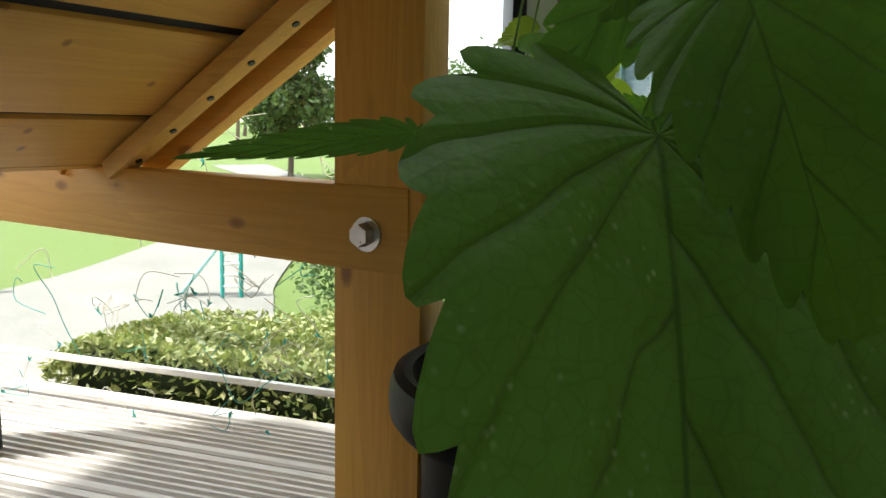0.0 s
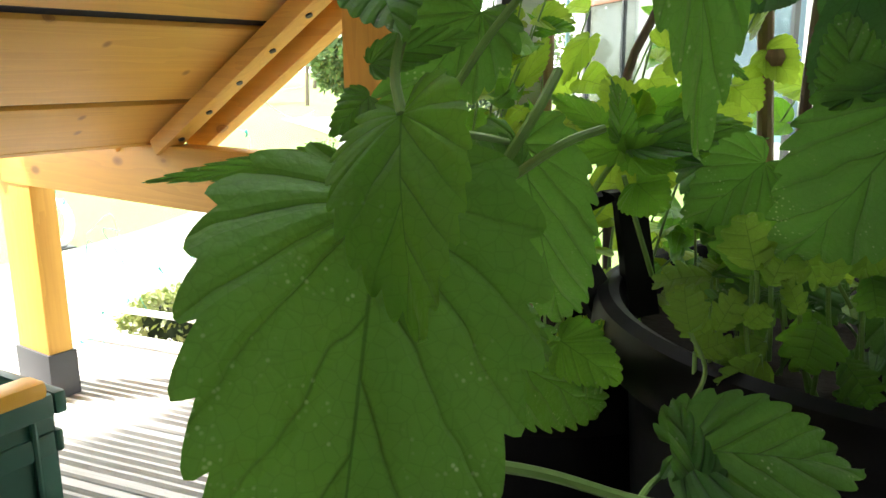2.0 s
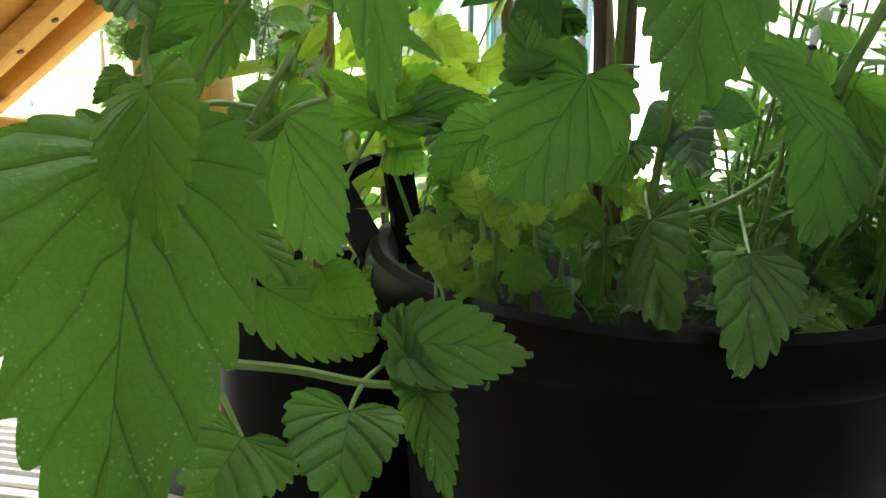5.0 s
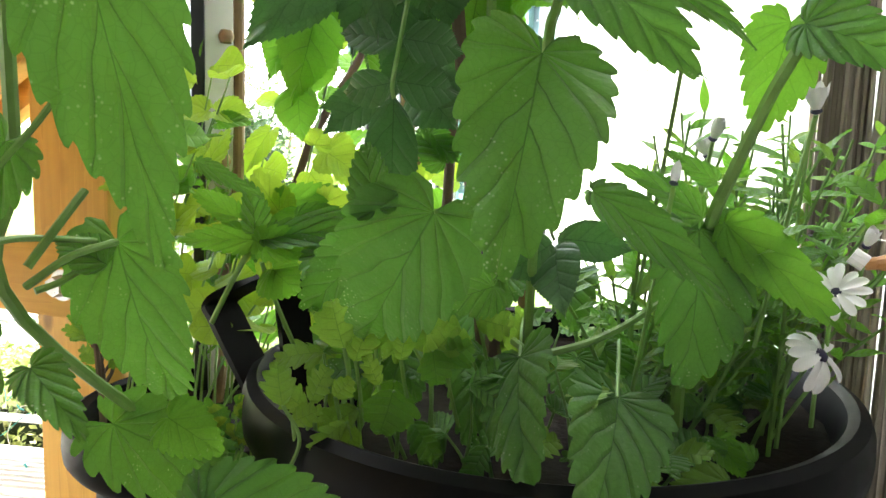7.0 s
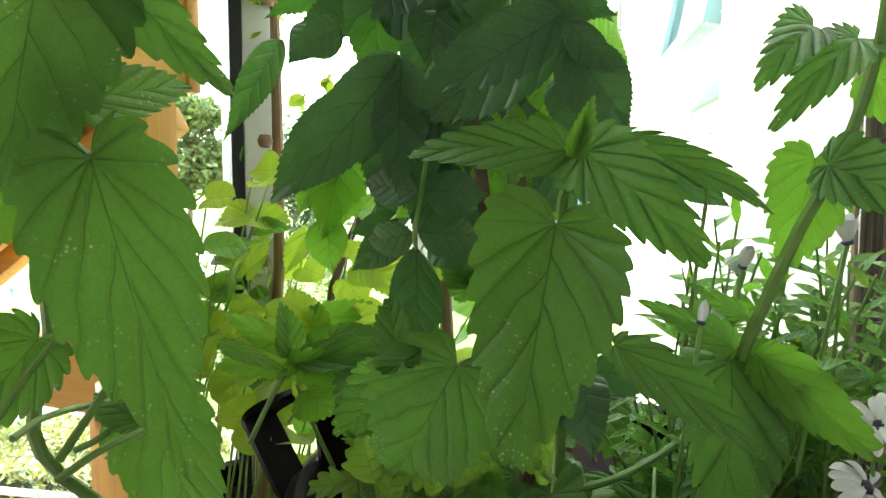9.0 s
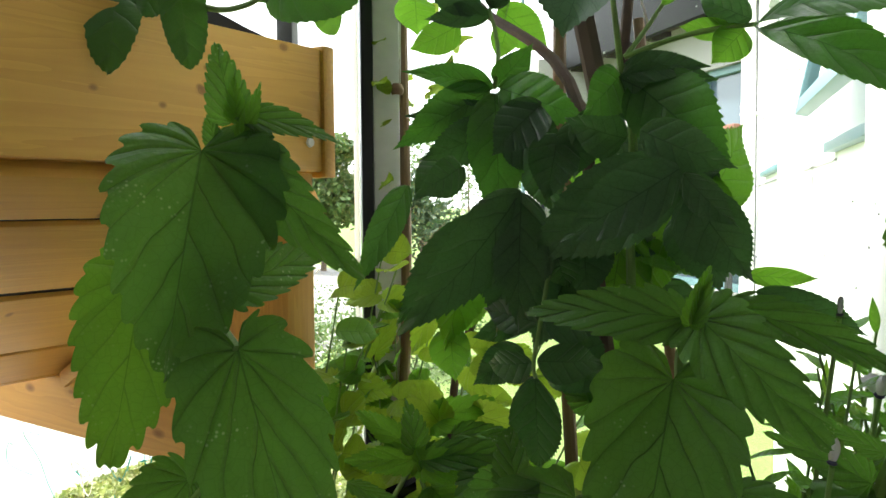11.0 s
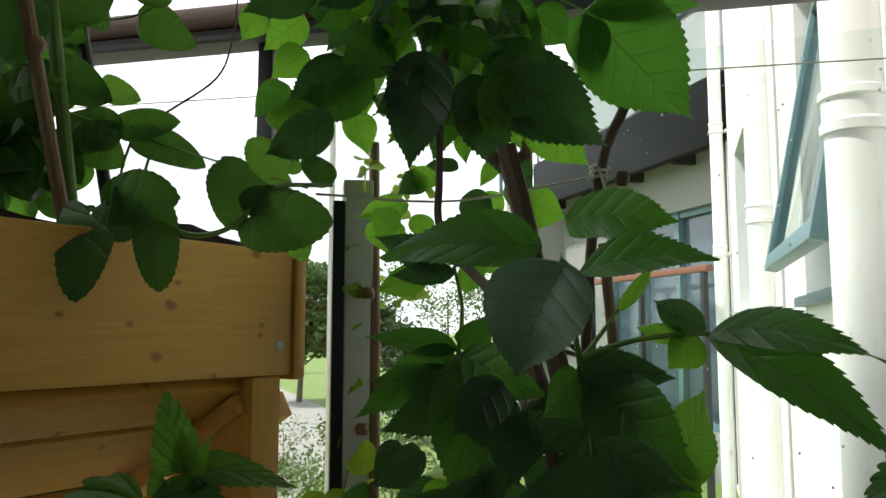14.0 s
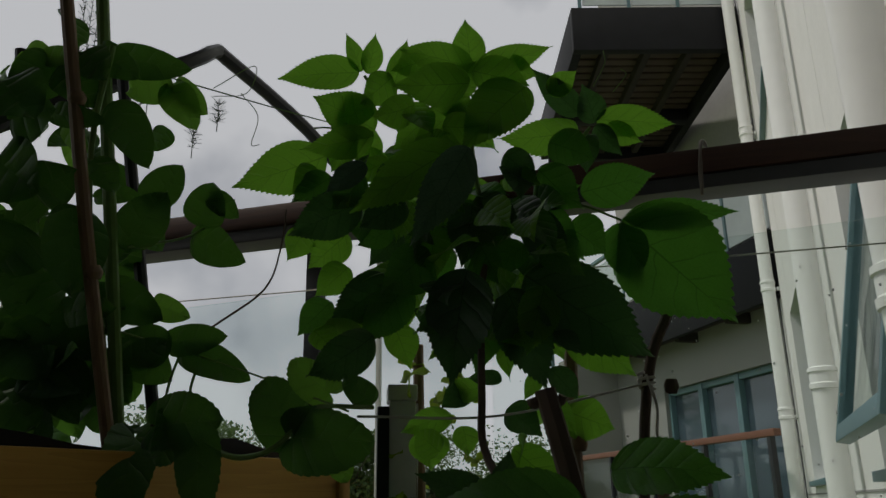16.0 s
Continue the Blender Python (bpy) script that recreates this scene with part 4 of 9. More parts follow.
for lo, hi in (((-0.08, -0.08, -0.10), (UW + 0.08, -0.001, 0.32)), ((-0.08, 0.0, -0.10), (-0.001, UD, 0.32)), ((UW + 0.001, 0.0, -0.10), (UW + 0.08, UD, 0.32)), ((0, UD * 0.55, -0.12), (UW, UD * 0.55 + 0.12, 0.05)), ((0, UD - 0.1, -0.14), (UW, UD, 0.05))):
    ub("edge_beam", box(lo, hi, 0.01), M_FASCIA, "", top_bal)
for k in range(3):
    ub("joist", box((UW * (k + 0.5) / 3.5, 0.01, -0.08), (UW * (k + 0.5) / 3.5 + 0.06, UD - 0.11, 0.04), 0.004), M_SOFFIT, "", top_bal)
for k in range(int(UD / 0.12)):
    ub("slat", box((0.01, 0.02 + k * 0.12, 0.0), (UW - 0.01, 0.105 + k * 0.12, 0.03), 0.003), M_SLAT, "", top_bal)
for k in range(3):
    ub("glass_pane", box((UW * k / 3 + 0.03, -0.05, 0.36), (UW * (k + 1) / 3 - 0.01, -0.04, 1.1)), M_PANEL, "frosted balcony glass", top_bal)
    ub("baluster", box((UW * k / 3 - 0.01, -0.06, 0.325), (UW * k / 3 + 0.02, -0.03, 1.14), 0.003), M_FRAME, "", top_bal)
bp("drainpipe", box((-0.40, -0.66, -0.5), (-0.36, -0.62, 4.4), 0.006), M_FRAME, "thin blue-grey drainpipe")


# ---- greenery outside ----
def leaf_cloud(bm, centre, radii, count, size, rg, shell=0.55):
    """Small bent leaves scattered through an uneven ellipsoid."""
    c, R = Vector(centre), Vector(radii)
    for _ in range(count):
        d = Vector((rg.gauss(0, 1), rg.gauss(0, 1), rg.gauss(0, 1))).normalized()
        r = shell + (1 - shell) * rg.random() ** 0.6
        r *= 0.82 + 0.35 * noise.noise(d * 2.3 + c)
        p = c + Vector((d.x * R.x * r, d.y * R.y * r, d.z * R.z * r))
        one_leaf(bm, p, size * rg.uniform(0.6, 1.3), rg)


def one_leaf(bm, p, s, rg):
    a = Vector((rg.gauss(0, 1), rg.gauss(0, 1), rg.gauss(0, 0.7))).normalized()
    b = a.orthogonal().normalized()
    b = (b + a.cross(b) * rg.uniform(-1.5, 1.5)).normalized()
    v = [bm.verts.new(p + q) for q in (-a * s, b * s * 0.45, a * s, -b * s * 0.45)]
    bm.faces.new((v[0], v[1], v[2]))
    bm.faces.new((v[0], v[2], v[3]))


def simple_tree(name, at, height, spread, label, mat, seed, leaves=2600, trunk=0.4, cat="tree"):
    rg = random.Random(seed)
    t = thing(name, label, cat, at=at)
    bm = tube([(0, 0, -0.05), (0.02 * height, 0, height * trunk), (0, 0.02 * height, height * 0.85)], [height * 0.022, height * 0.017, height * 0.004], 8)
    for k in range(7):
        a, z = k * 2.4, height * (trunk * 0.8 + 0.07 * k)
        tube([(0, 0, z), (math.cos(a) * spread * 0.4, math.sin(a) * spread * 0.4, z + height * 0.12), (math.cos(a) * spread * 0.8, math.sin(a) * spread * 0.8, z + height * 0.2)],
             [height * 0.008, height * 0.005, height * 0.002], 5, bm)
    part("trunk", bm, M_BARK, t)
    bm = bmesh.new()
    for k in range(9):
        a, r = rg.uniform(0, 6.28), spread * rg.uniform(0.2, 0.65)
        z = height * rg.uniform(trunk + 0.08, 0.9)
        q = spread * rg.uniform(0.35, 0.6)
        leaf_cloud(bm, (math.cos(a) * r, math.sin(a) * r, z), (q, q, q * 0.75), leaves // 9, height * 0.026, rg, 0.3)
    part("crown", bm, mat, t)
    return t


rgt = random.Random(4)
simple_tree("tree", (-17.7, 17.4, GROUND), 3.0, 0.85, "young broadleaf tree standing on the lawn", M_TREE, 1, 2200, 0.42)
simple_tree("tree", (-21.5, 17.0, GROUND), 4.0, 1.7, "broadleaf tree on the lawn", M_TREE, 2, 2200, 0.3)
for i, (x, y, h, s) in enumerate([(-52, 36, 9, 5), (-46, 41, 6.5, 5), (-42, 46, 6, 5), (-38, 50, 6.5, 5), (-33, 53, 6, 5), (-28, 57, 7, 6), (-58, 29, 9, 6), (-36, 36, 6, 4), (-26, 50, 6, 5), (-62, 20, 9, 6), (-20, 58, 8, 6), (-66, 8, 9, 6)]):
    simple_tree("tree", (x, y, GROUND), h, s, "distant broadleaf tree at the edge of the lawn", M_TREE, 10 + i, 1500, 0.15)
# bushy trees near the path, seen past the trough
simple_tree("tree", (-9.5, 10.6, GROUND), 2.5, 1.2, "leafy tree hanging over the lawn", M_TREE, 31, 12000, 0.3)
simple_tree("bush", (-5.2, 7.6, GROUND), 1.7, 0.9, "dark conifer bush beside the path", M_CONIFER, 32, 4500, 0.02, "bush")
simple_tree("bush", (-2.9, 4.3, GROUND), 0.7, 0.6, "low shrub at the path's edge", M_TREE, 33, 3000, 0.02, "bush")
simple_tree("bush", (-2.2, 3.0, GROUND), 0.62, 0.5, "low shrub beside the decking", M_TREE, 34, 3000, 0.02, "bush")
simple_tree("bush", (-4.3, 4.75, GROUND), 0.5, 0.42, "tuft of bright grass by the path", M_TREE, 35, 2500, 0.02, "bush")

# clipped hedge against the decking
hedge = thing("hedge", "clipped variegated hedge with a flat top beside the decking", "hedge", at=(0, 0, 0))
bm, rg = bmesh.new(), random.Random(7)
H0, H1, HZ = -0.755, -0.10, 0.075


def hedge_back(s):
    return min(0.52, 0.28 + 0.42 * max(0.0, s + 0.83))


for _ in range(16000):
    k = rg.random()
    s = rg.uniform(H0, H1)
    HD = hedge_back(s)
    d, z = rg.uniform(0.07, HD), HZ
    if k < 0.55:
        z = HZ - abs(rg.gauss(0, 0.02))
    elif k < 0.8:
        d, z = 0.075 + abs(rg.gauss(0, 0.02)), rg.uniform(GROUND, HZ)
    elif k < 0.92:
        d = rg.uniform(0.07, 0.29)
        s, z = H0 + abs(rg.gauss(0, 0.02)), rg.uniform(GROUND, HZ)
    else:
        d, z = HD - abs(rg.gauss(0, 0.02)), rg.uniform(GROUND, HZ)
    if s < H0 + 0.12:
        z -= (H0 + 0.12 - s) ** 2 * 4
    p = Q + U * s + N * d + Vector((0, 0, z + 0.025 * noise.noise(Vector((s * 5, d * 5, z * 5)))))
    one_leaf(bm, p, rg.uniform(0.006, 0.012), rg)
part("hedge_leaves", bm, M_HEDGE, hedge)
# solid box among the leaves, coloured dark for the hedge's inner shade
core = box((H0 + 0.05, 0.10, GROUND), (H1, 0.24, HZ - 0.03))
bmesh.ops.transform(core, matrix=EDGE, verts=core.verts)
part("hedge_core", core, plain("hedge_inner_shade", (0.02, 0.035, 0.01), 0.9, vary=0.4), hedge)

# toy slide on the path
slide = thing("toy_slide", "small teal and white toy slide with a ladder", "toy", at=(-3.15, 3.04, GROUND + 0.012))
sm = Matrix.Rotation(radians(42), 4, "Z")
for x in (-0.05, 0.05):
    bm = tube(bend([(x, 0.0, 0), (x, 0.03, 0.2), (x, 0.05, 0.32), (x * 0.6, 0.06, 0.36), (x * 0.2, 0.065, 0.34)], 5), 0.012, 8)
    bmesh.ops.transform(bm, matrix=sm, verts=bm.verts)
    part("rail", bm, M_TEAL, slide, "dark teal ladder rail")
for z in (0.06, 0.12, 0.18, 0.24):
    bm = box((-0.05, z * 0.16 - 0.01, z - 0.008), (0.05, z * 0.16 + 0.012, z + 0.008), 0.003)
    bmesh.ops.transform(bm, matrix=sm, verts=bm.verts)
    part("rung", bm, M_PIPE, slide)
bm = box((0.0, -0.045, -0.008), (0.40, 0.045, 0.008), 0.004)
bmesh.ops.transform(bm, matrix=sm @ Matrix.Translation((-0.27, 0.09, 0.015)) @ Matrix.Rotation(radians(-52), 4, "Y"), verts=bm.verts)
part("chute", bm, plain("pale_teal_plastic", (0.35, 0.62, 0.6), 0.4, vary=0.1), slide, "pale teal chute")

# ---- plants ----

# catmint rising from the smaller pot
mint = thing("catmint_plant", "tall catmint with large toothed grey-green leaves", "plant", at=(-0.12, 0.45, 0.262))
stem(mint, [(-0.130, 0.460, 0.262), (-0.092, 0.241, 0.438), (-0.062, 0.214, 0.511), (-0.041, 0.195, 0.555), (-0.009, 0.168, 0.614), (-0.005, 0.176, 0.656), (0.014, 0.171, 0.664)], 0.0036, 0.0024, M_STEM, "stem")
leaf(mint, "catmint", (-0.017, 0.117, 0.473), (0.007, 0.063, 0.361), 0.0844, (0.66, -0.61, 0.43), M_CAT, droop=0.20, fold=0.12, cols=17)
# front leaf takes the lit copy, its brightness put into the colour
leaf(mint, "catmint", (-0.005, 0.112, 0.496), (0.015, 0.093, 0.449), 0.0353, (0.12, -0.90, 0.42), M_CATY, droop=0.30, fold=0.12, cols=13)
stem(mint, [(-0.005, 0.112, 0.496), (-0.013, 0.120, 0.508), (-0.014, 0.132, 0.529)], 0.0014, 0.0014, M_STEM, "stem")
leaf(mint, "young", (-0.025, 0.126, 0.529), (-0.006, 0.114, 0.513), 0.0264, (0.32, -0.52, 0.79), M_CAT, droop=0.27, fold=0.12, cols=11)
leaf(mint, "young", (-0.022, 0.121, 0.508), (0.001, 0.136, 0.515), 0.0114, (0.46, -0.84, 0.30), M_CAT, droop=0.30, fold=0.12, cols=9)
leaf(mint, "young", (-0.021, 0.119, 0.500), (-0.025, 0.108, 0.490), 0.0109, (0.68, -0.59, 0.44), M_CAT, droop=0.34, fold=0.12, cols=9)
leaf(mint, "young", (-0.120, 0.202, 0.471), (-0.177, 0.154, 0.462), 0.0109, (0.63, -0.77, 0.12), M_CAT, droop=0.10, fold=0.12, cols=9)
leaf(mint, "catmint", (-0.071, 0.280, 0.473), (-0.073, 0.329, 0.375), 0.0561, (0.51, -0.77, -0.40), M_CAT, droop=0.45, fold=0.12, cols=13)
stem(mint, [(-0.071, 0.280, 0.473), (-0.058, 0.212, 0.483), (-0.047, 0.182, 0.482)], 0.0015, 0.0016, M_STEM, "stem")
stem(mint, [(-0.029, 0.160, 0.494), (-0.019, 0.170, 0.515), (-0.010, 0.178, 0.530), (-0.003, 0.185, 0.544)], 0.0013, 0.0013, M_STEM, "stem")
leaf(mint, "catmint", (-0.114, 0.318, 0.357), (-0.092, 0.426, 0.282), 0.0589, (0.95, -0.28, -0.13), M_CAT, droop=0.30, fold=0.12, cols=11)
stem(mint, [(-0.017, 0.161, 0.382), (0.003, 0.174, 0.378), (0.030, 0.184, 0.373), (0.045, 0.200, 0.368)], 0.0022, 0.0017, M_STEM, "stem")
stem(mint, [(0.030, 0.184, 0.373), (0.030, 0.195, 0.374), (0.032, 0.208, 0.375)], 0.0012, 0.001, M_STEM, "stem")
stem(mint, [(0.030, 0.184, 0.373), (0.030, 0.177, 0.369), (0.031, 0.171, 0.366)], 0.0013, 0.001, M_STEM, "stem")
leaf(mint, "catmint", (0.036, 0.206, 0.383), (0.083, 0.250, 0.371), 0.0423, (0.59, -0.43, 0.68), M_CAT, droop=0.25, fold=0.12, cols=11)
leaf(mint, "young", (0.049, 0.201, 0.366), (0.071, 0.182, 0.327), 0.0238, (0.31, -0.78, 0.54), M_CAT, droop=0.20, fold=0.12, cols=9)
leaf(mint, "young", (0.047, 0.199, 0.364), (0.029, 0.212, 0.397), 0.0210, (0.60, -0.57, 0.56), M_CAT, droop=0.30, fold=0.12, cols=9)
leaf(mint, "catmint", (0.031, 0.171, 0.366), (0.043, 0.136, 0.344), 0.0468, (0.34, -0.40, 0.85), M_CAT, droop=0.30, fold=0.12, cols=11)
leaf(mint, "catmint", (-0.002, 0.144, 0.360), (0.002, 0.109, 0.349), 0.0527, (0.60, -0.18, 0.78), M_CAT, droop=0.30, fold=0.12, cols=15)
stem(mint, [(-0.017, 0.152, 0.372), (-0.009, 0.148, 0.365), (-0.002, 0.144, 0.360)], 0.0014, 0.001, M_STEM, "stem")
leaf(mint, "long", (0.041, 0.148, 0.591), (0.042, 0.183, 0.482), 0.0483, (0.76, -0.62, -0.19), M_CAT, droop=0.25, fold=0.20, cols=17)
stem(mint, [(0.041, 0.148, 0.591), (0.020, 0.158, 0.597), (-0.007, 0.169, 0.603)], 0.0018, 0.0015, M_STEM, "stem")
leaf(mint, "catmint", (0.009, 0.161, 0.660), (0.011, 0.141, 0.579), 0.0609, (0.75, -0.64, 0.17), M_CAT, droop=0.35, fold=0.15, cols=15)
leaf(mint, "young", (0.015, 0.176, 0.660), (0.060, 0.192, 0.613), 0.0277, (0.37, -0.93, 0.05), M_CAT, droop=0.40, fold=0.12, cols=11)
leaf(mint, "catmint", (-0.025, 0.159, 0.613), (-0.023, 0.141, 0.541), 0.0464, (0.81, -0.56, 0.16), M_CATY, droop=0.25, fold=0.12, cols=13)
stem(mint, [(-0.025, 0.159, 0.613), (-0.011, 0.161, 0.616), (-0.003, 0.163, 0.621)], 0.0015, 0.0013, M_STEM, "stem")
leaf(mint, "catmint", (0.022, 0.161, 0.610), (0.017, 0.217, 0.621), 0.0210, (0.94, 0.02, 0.34), M_CAT, droop=0.20, fold=0.12, cols=9)
leaf(mint, "young", (0.020, 0.160, 0.610), (0.012, 0.157, 0.618), 0.0128, (0.71, -0.57, 0.42), M_CAT, droop=0.16, fold=0.12, cols=9)
leaf(mint, "catmint", (-0.029, 0.182, 0.524), (-0.063, 0.170, 0.483), 0.0359, (0.51, -0.84, -0.19), M_CAT, droop=0.24, fold=0.12, cols=11)
leaf(mint, "young", (-0.060, 0.261, 0.465), (-0.092, 0.261, 0.474), 0.0218, (0.17, -0.77, 0.61), M_CAT, droop=0.34, fold=0.12, cols=9)
stem(mint, [(-0.071, 0.280, 0.473), (-0.077, 0.254, 0.458), (-0.083, 0.240, 0.453)], 0.0016, 0.0018, M_STEM, "stem")
stem(mint, [(0.007, 0.198, 0.488), (0.001, 0.182, 0.484), (-0.016, 0.177, 0.472)], 0.0014, 0.0016, M_STEM, "stem")
stem(mint, [(-0.011, 0.201, 0.506), (-0.011, 0.188, 0.494), (-0.016, 0.178, 0.479)], 0.0017, 0.0018, M_STEM, "stem")
leaf(mint, "young", (0.021, 0.227, 0.518), (0.035, 0.253, 0.502), 0.0078, (0.87, -0.50, -0.02), M_CAT, droop=0.10, fold=0.12, cols=9)
leaf(mint, "catmint", (-0.050, 0.207, 0.429), (-0.010, 0.197, 0.407), 0.0233, (0.27, -0.60, 0.75), M_CAT, droop=0.28, fold=0.12, cols=11)
stem(mint, [(-0.152, 0.350, 0.322), (-0.156, 0.352, 0.361), (-0.163, 0.355, 0.399)], 0.0026, 0.0018, M_TWIG, "twig")
stem(mint, [(-0.156, 0.352, 0.361), (-0.150, 0.357, 0.376), (-0.152, 0.358, 0.393)], 0.0014, 0.001, M_TWIG, "twig")
leaf(mint, "frill", (-0.163, 0.354, 0.393), (-0.182, 0.348, 0.401), 0.0113, (0.47, -0.58, 0.67), M_HERB, droop=0.17, fold=0.12, cols=9)
leaf(mint, "frill", (-0.163, 0.354, 0.393), (-0.157, 0.358, 0.411), 0.0107, (0.62, -0.78, -0.01), M_HERB, droop=0.20, fold=0.12, cols=9)
leaf(mint, "frill", (-0.152, 0.357, 0.390), (-0.143, 0.362, 0.401), 0.0107, (0.45, -0.89, 0.00), M_HERB, droop=0.26, fold=0.12, cols=9)
leaf(mint, "frill", (-0.160, 0.353, 0.379), (-0.171, 0.351, 0.389), 0.0117, (0.37, -0.92, 0.14), M_HERB, droop=0.19, fold=0.12, cols=9)
leaf(mint, "frill", (-0.152, 0.357, 0.383), (-0.145, 0.359, 0.378), 0.0109, (0.45, -0.84, 0.29), M_HERB, droop=0.33, fold=0.12, cols=9)
leaf(mint, "frill", (-0.156, 0.352, 0.358), (-0.143, 0.356, 0.349), 0.0110, (0.55, -0.57, 0.61), M_HERB, droop=0.18, fold=0.12, cols=9)
leaf(mint, "frill", (-0.127, 0.364, 0.369), (-0.135, 0.363, 0.385), 0.0111, (0.79, -0.49, 0.36), M_HERB, droop=0.18, fold=0.12, cols=9)
leaf(mint, "frill", (-0.126, 0.365, 0.371), (-0.116, 0.369, 0.378), 0.0108, (0.31, -0.94, 0.16), M_HERB, droop=0.18, fold=0.12, cols=9)
leaf(mint, "catmint", (-0.060, 0.303, 0.374), (-0.031, 0.312, 0.355), 0.0330, (0.50, -0.74, 0.45), M_CATY, droop=0.15, fold=0.12, cols=11)
leaf(mint, "young", (0.013, 0.172, 0.671), (0.010, 0.167, 0.700), 0.0183, (0.88, -0.47, 0.03), M_CAT, droop=0.32, fold=0.12, cols=9)
leaf(mint, "young", (0.017, 0.171, 0.671), (0.019, 0.168, 0.687), 0.0085, (0.77, -0.61, -0.18), M_CATY, droop=0.19, fold=0.12, cols=9)
leaf(mint, "young", (0.018, 0.172, 0.673), (0.041, 0.205, 0.662), 0.0133, (0.77, -0.35, 0.53), M_CAT, droop=0.35, fold=0.12, cols=9)
leaf(mint, "young", (0.010, 0.167, 0.662), (0.008, 0.165, 0.674), 0.0079, (0.65, -0.76, -0.03), M_CAT, droop=0.35, fold=0.12, cols=9)
leaf(mint, "young", (0.019, 0.171, 0.664), (0.027, 0.174, 0.685), 0.0072, (0.86, -0.45, -0.22), M_CATY, droop=0.21, fold=0.12, cols=9)
leaf(mint, "young", (0.022, 0.173, 0.661), (0.024, 0.174, 0.670), 0.0065, (0.90, -0.37, -0.22), M_CAT, droop=0.26, fold=0.12, cols=9)
leaf(mint, "frill", (-0.115, 0.433, 0.319), (-0.126, 0.431, 0.328), 0.0080, (0.47, -0.78, 0.41), M_CATY, droop=0.18, fold=0.12, cols=9)
leaf(mint, "frill", (-0.114, 0.434, 0.322), (-0.106, 0.440, 0.332), 0.0080, (0.33, -0.90, 0.29), M_CATY, droop=0.33, fold=0.12, cols=9)
leaf(mint, "frill", (-0.112, 0.433, 0.315), (-0.100, 0.439, 0.320), 0.0080, (0.40, -0.90, 0.18), M_CATY, droop=0.24, fold=0.12, cols=9)
leaf(mint, "frill", (-0.117, 0.429, 0.309), (-0.126, 0.426, 0.311), 0.0082, (0.36, -0.93, 0.13), M_CATY, droop=0.21, fold=0.12, cols=9)
leaf(mint, "frill", (-0.107, 0.433, 0.309), (-0.095, 0.439, 0.313), 0.0086, (0.17, -0.77, 0.61), M_CATY, droop=0.23, fold=0.12, cols=9)
leaf(mint, "frill", (-0.122, 0.424, 0.298), (-0.113, 0.429, 0.302), 0.0086, (0.16, -0.79, 0.60), M_CATY, droop=0.33, fold=0.12, cols=9)
leaf(mint, "frill", (-0.090, 0.448, 0.337), (-0.078, 0.454, 0.341), 0.0080, (0.34, -0.88, 0.33), M_CATY, droop=0.20, fold=0.12, cols=9)
leaf(mint, "frill", (-0.105, 0.439, 0.326), (-0.110, 0.440, 0.337), 0.0087, (0.72, -0.56, 0.40), M_CATY, droop=0.25, fold=0.12, cols=9)
stem(mint, [(-0.118, 0.434, 0.328), (-0.115, 0.433, 0.301), (-0.116, 0.431, 0.273)], 0.0009, 0.0009, M_STEM, "stem")
stem(mint, [(-0.109, 0.438, 0.328), (-0.107, 0.436, 0.301), (-0.107, 0.434, 0.273)], 0.0009, 0.0009, M_STEM, "stem")
stem(mint, [(-0.103, 0.440, 0.328), (-0.101, 0.439, 0.301), (-0.101, 0.437, 0.273)], 0.0009, 0.0009, M_STEM, "stem")

# second catmint shoot, in the large pot
mint_b = thing("catmint_plant", "catmint shoot with a pale bud in the large pot", "plant", at=(0.10, 0.42, 0.335))
stem(mint_b, [(0.100, 0.450, 0.335), (0.115, 0.400, 0.450), (0.141, 0.307, 0.563), (0.151, 0.280, 0.583), (0.156, 0.272, 0.596)], 0.0032, 0.0017, M_STEM, "stem")
leaf(mint_b, "catmint", (0.143, 0.291, 0.566), (0.143, 0.239, 0.480), 0.0627, (0.40, -0.78, 0.48), M_CAT, droop=0.16, fold=0.12, cols=15)
leaf(mint_b, "young", (0.154, 0.271, 0.595), (0.089, 0.262, 0.594), 0.0226, (0.12, -0.93, 0.33), M_CAT, droop=0.50, fold=0.12, cols=11)
leaf(mint_b, "catmint", (0.160, 0.271, 0.595), (0.207, 0.264, 0.554), 0.0309, (0.12, -0.95, 0.30), M_CAT, droop=0.45, fold=0.12, cols=13)
leaf(mint_b, "young", (0.166, 0.283, 0.599), (0.225, 0.325, 0.570), 0.0178, (0.65, -0.68, 0.33), M_CAT, droop=0.40, fold=0.12, cols=11)
leaf(mint_b, "young", (0.157, 0.267, 0.593), (0.163, 0.272, 0.616), 0.0095, (0.33, -0.94, 0.11), M_CATY, droop=0.29, fold=0.40, cols=9)
leaf(mint_b, "young", (0.158, 0.267, 0.594), (0.161, 0.268, 0.610), 0.0057, (0.60, -0.80, -0.03), M_CATY, droop=0.19, fold=0.40, cols=9)

# third catmint shoot beside the daisies
mint_c = thing("catmint_plant", "thick-stemmed catmint shoot with bright backlit leaves", "plant", at=(0.20, 0.46, 0.335))
stem(mint_c, [(0.195, 0.470, 0.335), (0.197, 0.450, 0.420), (0.207, 0.438, 0.484), (0.218, 0.424, 0.518), (0.233, 0.413, 0.557), (0.244, 0.409, 0.580), (0.254, 0.404, 0.604), (0.261, 0.399, 0.629), (0.265, 0.392, 0.651), (0.267, 0.385, 0.676)], 0.0042, 0.0026, M_STEM, "stem")
